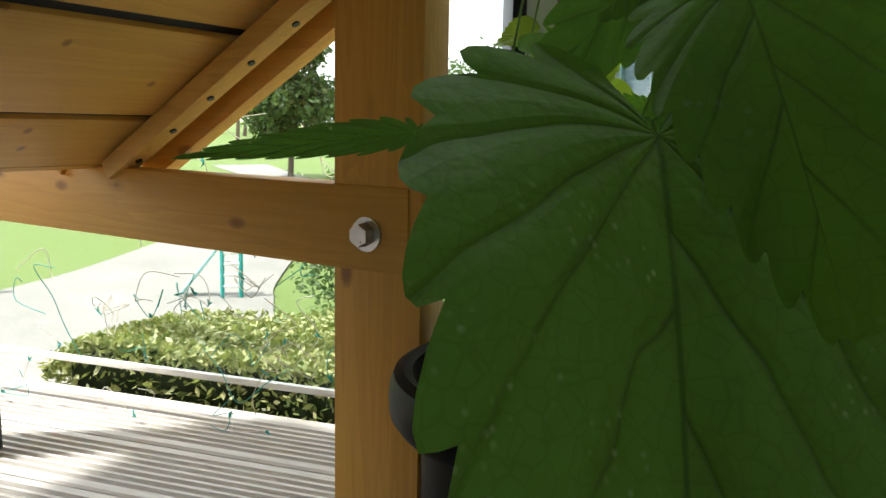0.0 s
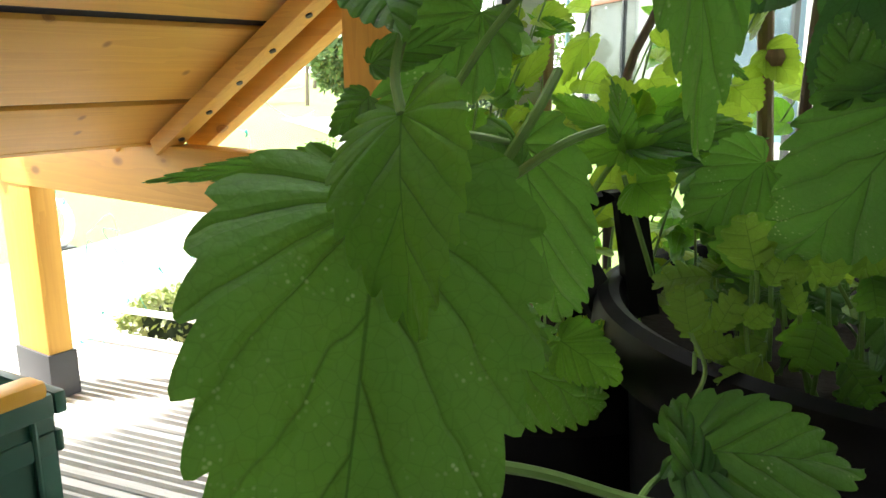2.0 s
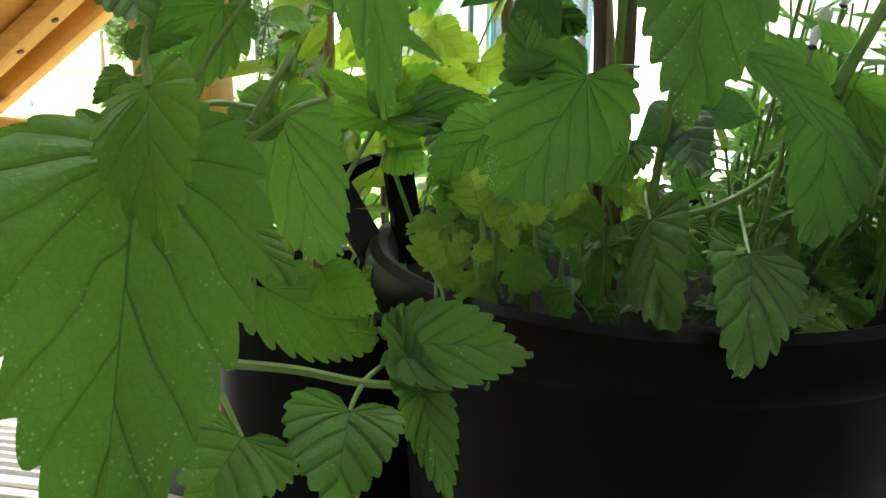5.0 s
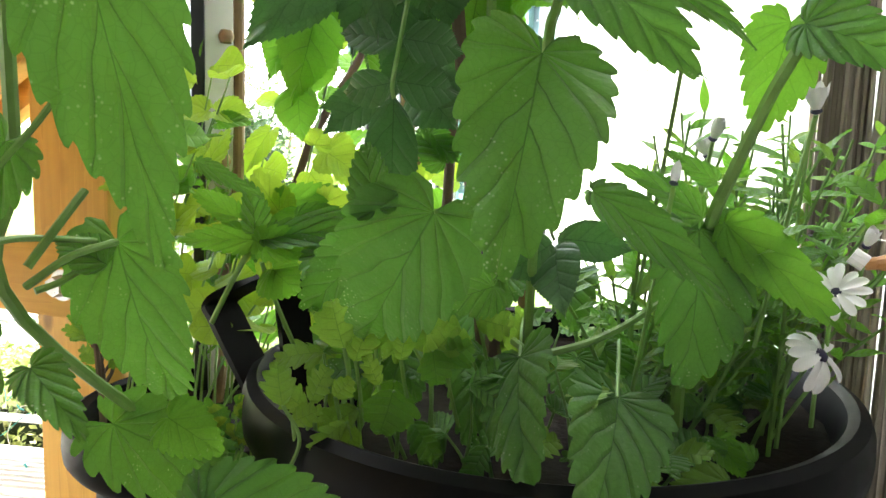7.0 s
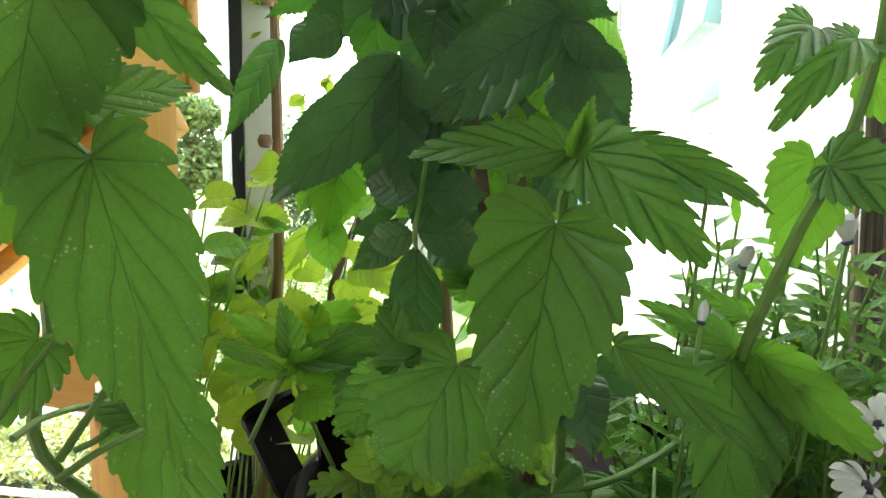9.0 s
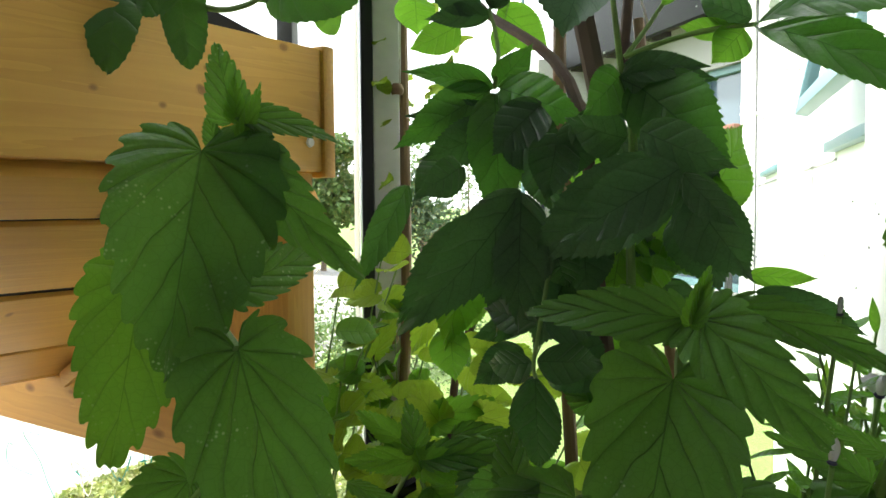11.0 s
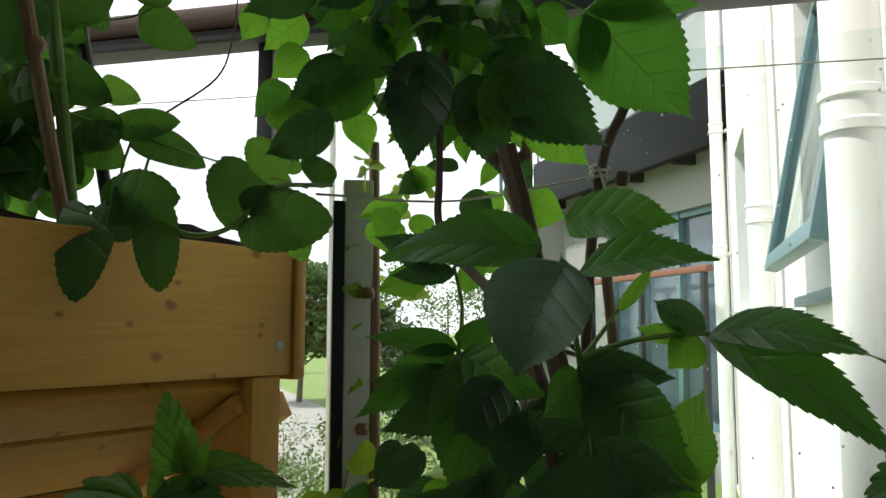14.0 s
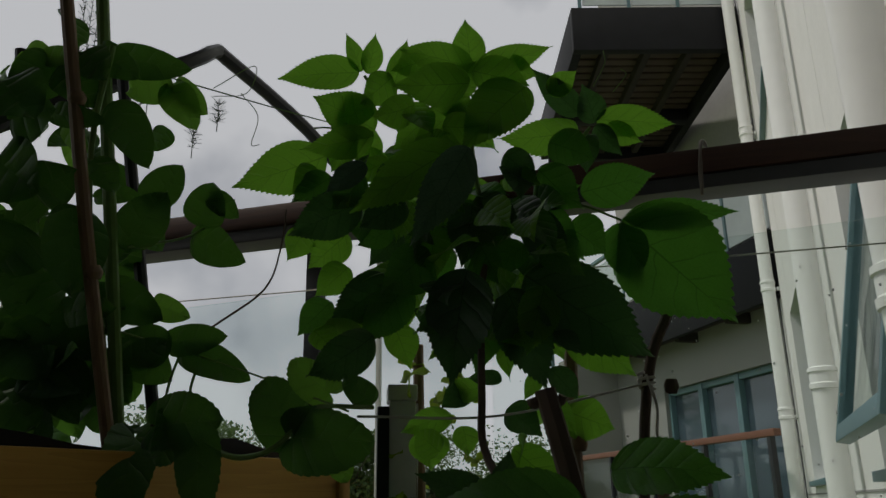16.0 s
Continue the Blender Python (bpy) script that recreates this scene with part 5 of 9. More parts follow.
leaf(mint_c, "catmint", (0.240, 0.420, 0.595), (0.229, 0.420, 0.539), 0.0434, (0.00, -1.00, -0.01), M_CATY, droop=0.34, fold=0.12, cols=11)
leaf(mint_c, "catmint", (0.246, 0.400, 0.591), (0.294, 0.379, 0.568), 0.0342, (-0.29, -0.92, 0.26), M_CAT, droop=0.35, fold=0.12, cols=11)
leaf(mint_c, "catmint", (0.263, 0.400, 0.633), (0.300, 0.424, 0.617), 0.0362, (0.39, -0.84, -0.37), M_CATY, droop=0.29, fold=0.12, cols=11)
leaf(mint_c, "catmint", (0.256, 0.399, 0.650), (0.222, 0.338, 0.604), 0.0272, (0.34, -0.68, 0.65), M_CAT, droop=0.35, fold=0.12, cols=11)
leaf(mint_c, "young", (0.216, 0.432, 0.488), (0.283, 0.447, 0.431), 0.0321, (0.24, -0.97, 0.02), M_CATY, droop=0.35, fold=0.12, cols=11)
leaf(mint_c, "young", (0.159, 0.335, 0.508), (0.225, 0.367, 0.452), 0.0277, (0.64, -0.65, 0.40), M_CAT, droop=0.20, fold=0.12, cols=9)
leaf(mint_c, "catmint", (0.202, 0.433, 0.484), (0.200, 0.402, 0.400), 0.0695, (0.48, -0.82, 0.31), M_CAT, droop=0.30, fold=0.12, cols=13)
leaf(mint_c, "young", (0.203, 0.437, 0.490), (0.156, 0.400, 0.520), 0.0203, (0.69, -0.70, 0.20), M_CAT, droop=0.34, fold=0.12, cols=9)
leaf(mint_c, "catmint", (0.237, 0.392, 0.656), (0.215, 0.334, 0.622), 0.0267, (0.48, -0.57, 0.67), M_CAT, droop=0.33, fold=0.12, cols=11)
leaf(mint_c, "young", (0.210, 0.421, 0.512), (0.181, 0.411, 0.529), 0.0122, (0.22, -0.96, -0.16), M_CAT, droop=0.22, fold=0.12, cols=9)

# low leaves over the rim of the large pot
mint_d = thing("catmint_plant", "low catmint leaves spilling over the rim of the large pot", "plant", at=(0.11, 0.43, 0.335))
leaf(mint_d, "catmint", (0.086, 0.320, 0.495), (0.029, 0.363, 0.416), 0.0710, (-0.01, -0.88, -0.47), M_CAT, droop=0.25, fold=0.12, cols=13)
stem(mint_d, [(0.086, 0.320, 0.495), (0.099, 0.327, 0.500), (0.108, 0.342, 0.500)], 0.0013, 0.001, M_STEM, "stem")
leaf(mint_d, "catmint", (0.004, 0.410, 0.457), (-0.035, 0.404, 0.418), 0.0454, (0.19, -0.98, -0.05), M_CAT, droop=0.18, fold=0.12, cols=11)
leaf(mint_d, "young", (-0.077, 0.420, 0.460), (-0.007, 0.459, 0.466), 0.0245, (0.36, -0.73, 0.58), M_CAT, droop=0.18, fold=0.12, cols=9)
leaf(mint_d, "catmint", (-0.082, 0.417, 0.459), (-0.125, 0.390, 0.458), 0.0228, (0.50, -0.78, 0.36), M_CATY, droop=0.16, fold=0.12, cols=9)
leaf(mint_d, "catmint", (-0.077, 0.419, 0.455), (-0.032, 0.448, 0.455), 0.0252, (0.53, -0.82, 0.21), M_CATY, droop=0.21, fold=0.12, cols=9)
leaf(mint_d, "catmint", (-0.094, 0.414, 0.473), (-0.125, 0.404, 0.491), 0.0182, (0.48, -0.81, 0.34), M_CATY, droop=0.15, fold=0.12, cols=9)
leaf(mint_d, "young", (-0.083, 0.418, 0.464), (-0.091, 0.418, 0.502), 0.0240, (0.90, -0.38, 0.21), M_CAT, droop=0.29, fold=0.12, cols=9)
leaf(mint_d, "young", (-0.062, 0.438, 0.475), (-0.021, 0.475, 0.469), 0.0181, (0.58, -0.53, 0.62), M_CAT, droop=0.22, fold=0.12, cols=9)
stem(mint_d, [(-0.080, 0.419, 0.461), (-0.098, 0.419, 0.435), (-0.119, 0.418, 0.397)], 0.0018, 0.002, M_STEM, "stem")
stem(mint_d, [(-0.083, 0.426, 0.442), (-0.078, 0.436, 0.413), (-0.073, 0.456, 0.373)], 0.0016, 0.0018, M_STEM, "stem")
leaf(mint_d, "catmint", (0.114, 0.386, 0.410), (0.138, 0.327, 0.364), 0.0580, (-0.55, -0.64, 0.53), M_CAT, droop=0.21, fold=0.12, cols=13)
leaf(mint_d, "catmint", (0.171, 0.373, 0.399), (0.171, 0.299, 0.355), 0.0578, (0.52, -0.44, 0.73), M_CAT, droop=0.31, fold=0.12, cols=13)
stem(mint_d, [(0.099, 0.451, 0.423), (0.106, 0.418, 0.416), (0.114, 0.386, 0.410)], 0.0012, 0.001, M_STEM, "stem")
stem(mint_d, [(0.161, 0.440, 0.413), (0.166, 0.406, 0.405), (0.171, 0.373, 0.399)], 0.0013, 0.001, M_STEM, "stem")
leaf(mint_d, "catmint", (0.071, 0.452, 0.391), (0.074, 0.417, 0.340), 0.0424, (0.18, -0.80, 0.57), M_CAT, droop=0.25, fold=0.12, cols=11)
leaf(mint_d, "catmint", (0.099, 0.380, 0.450), (0.066, 0.385, 0.437), 0.0306, (-0.09, -0.99, -0.14), M_CAT, droop=0.25, fold=0.12, cols=9)
stem(mint_d, [(0.104, 0.406, 0.414), (0.119, 0.399, 0.410), (0.140, 0.409, 0.414), (0.161, 0.432, 0.422), (0.182, 0.456, 0.436)], 0.0024, 0.0022, M_STEM, "stem")
leaf(mint_d, "frill", (0.040, 0.380, 0.388), (0.038, 0.371, 0.358), 0.0325, (0.61, -0.77, 0.20), M_CATY, droop=0.35, fold=0.12, cols=9)
stem(mint_d, [(0.040, 0.380, 0.388), (0.036, 0.383, 0.364), (0.046, 0.386, 0.338)], 0.0011, 0.0012, M_STEM, "stem")
leaf(mint_d, "frill", (0.010, 0.378, 0.402), (0.004, 0.385, 0.433), 0.0372, (-0.06, -0.98, 0.20), M_CATY, droop=0.31, fold=0.12, cols=9)
stem(mint_d, [(0.010, 0.378, 0.402), (0.010, 0.383, 0.378), (0.013, 0.382, 0.352)], 0.0011, 0.0012, M_STEM, "stem")
leaf(mint_d, "frill", (-0.004, 0.329, 0.382), (-0.010, 0.333, 0.405), 0.0217, (0.03, -0.98, 0.18), M_HERB, droop=0.19, fold=0.12, cols=9)
stem(mint_d, [(-0.004, 0.329, 0.382), (0.002, 0.337, 0.360), (-0.006, 0.332, 0.335)], 0.0011, 0.0012, M_STEM, "stem")
leaf(mint_d, "frill", (0.021, 0.370, 0.371), (0.000, 0.356, 0.350), 0.0229, (0.06, -0.85, 0.53), M_HERB, droop=0.34, fold=0.12, cols=9)
stem(mint_d, [(0.021, 0.370, 0.371), (0.021, 0.375, 0.347), (0.022, 0.373, 0.321)], 0.0011, 0.0012, M_STEM, "stem")
leaf(mint_d, "frill", (0.082, 0.395, 0.405), (0.049, 0.386, 0.422), 0.0288, (0.41, -0.85, 0.34), M_HERB, droop=0.17, fold=0.12, cols=9)
stem(mint_d, [(0.082, 0.395, 0.405), (0.088, 0.402, 0.383), (0.090, 0.401, 0.357)], 0.0011, 0.0012, M_STEM, "stem")
leaf(mint_d, "frill", (0.024, 0.391, 0.423), (0.040, 0.390, 0.398), 0.0234, (0.56, -0.73, 0.38), M_HERB, droop=0.34, fold=0.12, cols=9)
stem(mint_d, [(0.024, 0.391, 0.423), (0.021, 0.394, 0.400), (0.025, 0.394, 0.373)], 0.0011, 0.0012, M_STEM, "stem")
leaf(mint_d, "frill", (0.028, 0.361, 0.353), (0.004, 0.355, 0.364), 0.0188, (0.46, -0.69, 0.56), M_HERB, droop=0.22, fold=0.12, cols=9)
stem(mint_d, [(0.028, 0.361, 0.353), (0.035, 0.369, 0.329), (0.032, 0.366, 0.302)], 0.0011, 0.0012, M_STEM, "stem")
leaf(mint_d, "frill", (0.064, 0.379, 0.410), (0.069, 0.376, 0.390), 0.0209, (0.37, -0.89, 0.25), M_CATY, droop=0.19, fold=0.12, cols=9)
stem(mint_d, [(0.064, 0.379, 0.410), (0.062, 0.383, 0.388), (0.064, 0.383, 0.362)], 0.0011, 0.0012, M_STEM, "stem")
leaf(mint_d, "frill", (0.044, 0.395, 0.434), (0.023, 0.383, 0.424), 0.0233, (0.18, -0.81, 0.56), M_CATY, droop=0.18, fold=0.12, cols=9)
stem(mint_d, [(0.044, 0.395, 0.434), (0.041, 0.398, 0.412), (0.054, 0.402, 0.386)], 0.0011, 0.0012, M_STEM, "stem")
leaf(mint_d, "frill", (0.083, 0.401, 0.426), (0.103, 0.408, 0.421), 0.0211, (0.34, -0.94, 0.06), M_HERB, droop=0.20, fold=0.12, cols=9)
stem(mint_d, [(0.083, 0.401, 0.426), (0.087, 0.408, 0.403), (0.091, 0.408, 0.378)], 0.0011, 0.0012, M_STEM, "stem")
leaf(mint_d, "frill", (0.028, 0.353, 0.348), (0.010, 0.350, 0.364), 0.0157, (0.35, -0.91, 0.22), M_HERB, droop=0.16, fold=0.12, cols=9)
stem(mint_d, [(0.028, 0.353, 0.348), (0.034, 0.360, 0.324), (0.025, 0.355, 0.297)], 0.0011, 0.0012, M_STEM, "stem")
leaf(mint_d, "young", (0.241, 0.424, 0.357), (0.214, 0.417, 0.370), 0.0151, (0.32, -0.94, 0.10), M_CAT, droop=0.32, fold=0.12, cols=9)
leaf(mint_d, "catmint", (0.228, 0.406, 0.350), (0.198, 0.382, 0.350), 0.0212, (0.27, -0.34, 0.90), M_HERB, droop=0.18, fold=0.12, cols=9)
leaf(mint_d, "catmint", (0.221, 0.419, 0.368), (0.237, 0.420, 0.349), 0.0171, (0.27, -0.95, 0.16), M_CATY, droop=0.34, fold=0.12, cols=9)
leaf(mint_d, "catmint", (-0.035, 0.436, 0.451), (-0.017, 0.405, 0.402), 0.0423, (0.42, -0.69, 0.59), M_CAT, droop=0.28, fold=0.12, cols=11)
leaf(mint_d, "frill", (-0.004, 0.412, 0.413), (0.006, 0.402, 0.385), 0.0328, (0.21, -0.90, 0.39), M_CATY, droop=0.17, fold=0.12, cols=9)
leaf(mint_d, "catmint", (0.020, 0.431, 0.396), (0.041, 0.414, 0.364), 0.0399, (0.13, -0.84, 0.52), M_CAT, droop=0.24, fold=0.12, cols=11)
leaf(mint_d, "catmint", (0.051, 0.487, 0.410), (0.062, 0.466, 0.375), 0.0347, (0.31, -0.78, 0.55), M_CAT, droop=0.25, fold=0.12, cols=9)
leaf(mint_d, "catmint", (0.080, 0.476, 0.390), (0.085, 0.453, 0.356), 0.0448, (0.34, -0.75, 0.57), M_CAT, droop=0.18, fold=0.12, cols=11)
leaf(mint_d, "catmint", (0.130, 0.470, 0.391), (0.135, 0.447, 0.360), 0.0392, (0.06, -0.80, 0.60), M_CAT, droop=0.25, fold=0.12, cols=11)
leaf(mint_d, "catmint", (0.123, 0.470, 0.446), (0.132, 0.448, 0.413), 0.0363, (-0.08, -0.85, 0.53), M_CAT, droop=0.32, fold=0.12, cols=9)
leaf(mint_d, "catmint", (0.050, 0.443, 0.448), (0.059, 0.421, 0.415), 0.0323, (0.15, -0.81, 0.57), M_CAT, droop=0.28, fold=0.12, cols=9)
leaf(mint_d, "catmint", (-0.036, 0.432, 0.384), (-0.018, 0.414, 0.351), 0.0304, (0.23, -0.80, 0.55), M_HERB, droop=0.25, fold=0.12, cols=9)
leaf(mint_d, "catmint", (-0.002, 0.446, 0.380), (0.002, 0.422, 0.347), 0.0322, (0.06, -0.81, 0.58), M_CATY, droop=0.28, fold=0.12, cols=9)
leaf(mint_d, "catmint", (0.144, 0.491, 0.394), (0.158, 0.472, 0.361), 0.0336, (0.28, -0.77, 0.58), M_CAT, droop=0.28, fold=0.12, cols=9)
# from here golden catmint leaves carry strong backlight as leaf colour
leaf(mint_d, "catmint", (-0.092, 0.463, 0.473), (-0.115, 0.462, 0.502), 0.0343, (0.31, -0.93, 0.20), M_GOLD, droop=0.31, fold=0.12, cols=9)
leaf(mint_d, "catmint", (-0.097, 0.462, 0.475), (-0.055, 0.485, 0.492), 0.0276, (0.41, -0.90, 0.18), M_CATY, droop=0.31, fold=0.12, cols=9)
leaf(mint_d, "catmint", (-0.065, 0.477, 0.480), (-0.025, 0.491, 0.472), 0.0302, (0.33, -0.94, -0.07), M_GOLD, droop=0.28, fold=0.12, cols=9)
leaf(mint_d, "catmint", (-0.084, 0.437, 0.448), (-0.056, 0.446, 0.437), 0.0380, (0.39, -0.86, 0.33), M_GOLD, droop=0.32, fold=0.12, cols=9)
leaf(mint_d, "catmint", (-0.075, 0.427, 0.438), (-0.056, 0.431, 0.422), 0.0369, (0.27, -0.96, 0.12), M_CATY, droop=0.32, fold=0.12, cols=9)
leaf(mint_d, "catmint", (-0.067, 0.492, 0.457), (-0.033, 0.502, 0.443), 0.0326, (0.41, -0.83, 0.39), M_GOLD, droop=0.29, fold=0.12, cols=9)
leaf(mint_d, "catmint", (-0.088, 0.523, 0.517), (-0.063, 0.528, 0.500), 0.0397, (0.45, -0.80, 0.40), M_GOLD, droop=0.34, fold=0.12, cols=9)
leaf(mint_d, "catmint", (-0.097, 0.520, 0.522), (-0.092, 0.526, 0.535), 0.0274, (0.51, -0.84, 0.18), M_GOLD, droop=0.26, fold=0.12, cols=9)
leaf(mint_d, "catmint", (0.060, 0.310, 0.496), (0.052, 0.315, 0.527), 0.0268, (-0.02, -0.98, 0.17), M_CAT, droop=0.32, fold=0.12, cols=9)
leaf(mint_d, "catmint", (0.051, 0.424, 0.517), (0.032, 0.421, 0.534), 0.0268, (0.41, -0.86, 0.30), M_CAT, droop=0.25, fold=0.12, cols=9)
leaf(mint_d, "catmint", (0.039, 0.423, 0.531), (0.060, 0.428, 0.517), 0.0217, (0.30, -0.94, 0.12), M_CAT, droop=0.29, fold=0.12, cols=9)
leaf(mint_d, "catmint", (-0.015, 0.480, 0.418), (-0.003, 0.480, 0.398), 0.0306, (0.13, -0.99, 0.11), M_CAT, droop=0.18, fold=0.12, cols=9)
leaf(mint_d, "catmint", (0.091, 0.422, 0.452), (0.078, 0.409, 0.424), 0.0404, (0.05, -0.91, 0.41), M_CAT, droop=0.27, fold=0.12, cols=11)
leaf(mint_d, "catmint", (-0.000, 0.427, 0.407), (-0.025, 0.415, 0.399), 0.0238, (0.34, -0.88, 0.34), M_CATY, droop=0.23, fold=0.12, cols=9)
leaf(mint_d, "catmint", (-0.088, 0.565, 0.509), (-0.068, 0.567, 0.485), 0.0391, (0.33, -0.92, 0.21), M_GOLD, droop=0.30, fold=0.12, cols=9)
leaf(mint_d, "catmint", (-0.064, 0.571, 0.495), (-0.044, 0.574, 0.476), 0.0391, (0.32, -0.93, 0.19), M_GOLD, droop=0.29, fold=0.12, cols=9)
leaf(mint_d, "catmint", (-0.118, 0.549, 0.499), (-0.098, 0.551, 0.476), 0.0368, (0.00, -1.00, -0.08), M_GOLD, droop=0.18, fold=0.12, cols=9)
leaf(mint_d, "catmint", (-0.015, 0.551, 0.432), (0.001, 0.551, 0.409), 0.0330, (0.29, -0.94, 0.20), M_GOLD, droop=0.28, fold=0.12, cols=9)
leaf(mint_d, "catmint", (0.034, 0.497, 0.406), (0.052, 0.499, 0.386), 0.0353, (0.09, -1.00, -0.01), M_CATY, droop=0.29, fold=0.12, cols=9)
leaf(mint_d, "catmint", (-0.045, 0.586, 0.519), (-0.024, 0.588, 0.496), 0.0342, (0.29, -0.94, 0.18), M_GOLD, droop=0.16, fold=0.12, cols=9)
leaf(mint_d, "catmint", (0.010, 0.524, 0.377), (0.036, 0.532, 0.369), 0.0320, (0.35, -0.92, 0.16), M_GOLD, droop=0.20, fold=0.12, cols=9)
leaf(mint_d, "frill", (0.045, 0.368, 0.386), (0.043, 0.355, 0.364), 0.0296, (0.62, -0.70, 0.34), M_CATY, droop=0.18, fold=0.12, cols=9)
stem(mint_d, [(0.045, 0.368, 0.386), (0.046, 0.373, 0.366), (0.044, 0.377, 0.342)], 0.0012, 0.0013, M_STEM, "stem")
leaf(mint_d, "frill", (0.016, 0.362, 0.409), (0.008, 0.361, 0.437), 0.0268, (0.13, -0.99, -0.00), M_HERB, droop=0.19, fold=0.12, cols=9)
stem(mint_d, [(0.016, 0.362, 0.409), (0.016, 0.367, 0.390), (0.010, 0.370, 0.366)], 0.0012, 0.0013, M_STEM, "stem")
leaf(mint_d, "frill", (0.023, 0.363, 0.402), (0.031, 0.368, 0.430), 0.0207, (0.26, -0.96, 0.12), M_HERB, droop=0.23, fold=0.12, cols=9)
stem(mint_d, [(0.023, 0.363, 0.402), (0.023, 0.369, 0.383), (0.023, 0.373, 0.360)], 0.0012, 0.0013, M_STEM, "stem")
leaf(mint_d, "frill", (0.047, 0.373, 0.403), (0.050, 0.375, 0.424), 0.0138, (0.31, -0.95, 0.03), M_HERB, droop=0.20, fold=0.12, cols=9)
stem(mint_d, [(0.047, 0.373, 0.403), (0.048, 0.379, 0.383), (0.051, 0.385, 0.360)], 0.0012, 0.0013, M_STEM, "stem")
leaf(mint_d, "frill", (0.061, 0.379, 0.403), (0.076, 0.385, 0.424), 0.0207, (0.51, -0.86, -0.09), M_HERB, droop=0.23, fold=0.12, cols=9)
stem(mint_d, [(0.061, 0.379, 0.403), (0.062, 0.385, 0.384), (0.060, 0.389, 0.360)], 0.0012, 0.0013, M_STEM, "stem")
leaf(mint_d, "frill", (0.071, 0.383, 0.403), (0.086, 0.387, 0.414), 0.0207, (0.19, -0.98, 0.10), M_CATY, droop=0.17, fold=0.12, cols=9)
stem(mint_d, [(0.071, 0.383, 0.403), (0.072, 0.389, 0.384), (0.076, 0.395, 0.360)], 0.0012, 0.0013, M_STEM, "stem")
leaf(mint_d, "frill", (0.000, 0.346, 0.375), (-0.015, 0.338, 0.390), 0.0173, (0.49, -0.87, 0.05), M_HERB, droop=0.16, fold=0.12, cols=9)
stem(mint_d, [(0.000, 0.346, 0.375), (0.000, 0.351, 0.355), (0.000, 0.355, 0.331)], 0.0012, 0.0013, M_STEM, "stem")
leaf(mint_d, "frill", (0.003, 0.348, 0.379), (0.012, 0.352, 0.400), 0.0164, (-0.03, -0.98, 0.20), M_HERB, droop=0.26, fold=0.12, cols=9)
stem(mint_d, [(0.003, 0.348, 0.379), (0.003, 0.353, 0.359), (0.000, 0.357, 0.335)], 0.0012, 0.0013, M_STEM, "stem")
leaf(mint_d, "frill", (-0.005, 0.341, 0.368), (0.012, 0.345, 0.377), 0.0138, (0.10, -0.97, 0.24), M_HERB, droop=0.34, fold=0.12, cols=9)
stem(mint_d, [(-0.005, 0.341, 0.368), (-0.006, 0.347, 0.348), (-0.004, 0.352, 0.324)], 0.0012, 0.0013, M_STEM, "stem")
leaf(mint_d, "frill", (0.023, 0.353, 0.369), (0.008, 0.337, 0.355), 0.0121, (0.50, -0.79, 0.36), M_HERB, droop=0.31, fold=0.12, cols=9)
stem(mint_d, [(0.023, 0.353, 0.369), (0.024, 0.359, 0.349), (0.024, 0.364, 0.325)], 0.0012, 0.0013, M_STEM, "stem")
leaf(mint_d, "frill", (0.015, 0.354, 0.382), (0.025, 0.356, 0.394), 0.0139, (0.22, -0.97, -0.04), M_HERB, droop=0.18, fold=0.12, cols=9)
stem(mint_d, [(0.015, 0.354, 0.382), (0.016, 0.360, 0.362), (0.016, 0.364, 0.339)], 0.0012, 0.0013, M_STEM, "stem")
leaf(mint_d, "frill", (0.037, 0.365, 0.389), (0.030, 0.362, 0.407), 0.0117, (0.45, -0.89, 0.00), M_HERB, droop=0.34, fold=0.12, cols=9)
stem(mint_d, [(0.037, 0.365, 0.389), (0.038, 0.371, 0.370), (0.042, 0.377, 0.346)], 0.0012, 0.0013, M_STEM, "stem")
leaf(mint_d, "frill", (0.098, 0.381, 0.357), (0.092, 0.368, 0.338), 0.0156, (0.15, -0.82, 0.55), M_CAT, droop=0.22, fold=0.12, cols=9)
stem(mint_d, [(0.098, 0.381, 0.357), (0.100, 0.388, 0.336), (0.105, 0.394, 0.312)], 0.0012, 0.0013, M_STEM, "stem")
leaf(mint_d, "frill", (0.058, 0.368, 0.369), (0.075, 0.364, 0.351), 0.0207, (-0.13, -0.99, 0.10), M_CAT, droop=0.17, fold=0.12, cols=9)
stem(mint_d, [(0.058, 0.368, 0.369), (0.060, 0.374, 0.349), (0.060, 0.379, 0.325)], 0.0012, 0.0013, M_STEM, "stem")

# small plants in the smaller pot
dry = thing("dry_seedling", "dry brown seedling with a few pale leaves in the smaller pot", "plant", at=(-0.2, 0.45, 0.262))
stem(dry, [(-0.154, 0.353, 0.346), (-0.162, 0.358, 0.376), (-0.171, 0.357, 0.400)], 0.0028, 0.0018, M_TWIG, "stem")
stem(dry, [(-0.162, 0.358, 0.376), (-0.161, 0.365, 0.393), (-0.159, 0.377, 0.400)], 0.0014, 0.0009, M_TWIG, "stem")
stem(dry, [(-0.160, 0.357, 0.369), (-0.157, 0.364, 0.379), (-0.156, 0.368, 0.386)], 0.0012, 0.0008, M_TWIG, "stem")
leaf(dry, "catmint", (-0.171, 0.357, 0.400), (-0.181, 0.350, 0.409), 0.0088, (0.59, -0.55, 0.59), M_CATY, droop=0.25, fold=0.12, cols=7)
leaf(dry, "catmint", (-0.171, 0.357, 0.400), (-0.170, 0.362, 0.412), 0.0064, (0.58, -0.56, 0.59), M_CATY, droop=0.25, fold=0.12, cols=7)
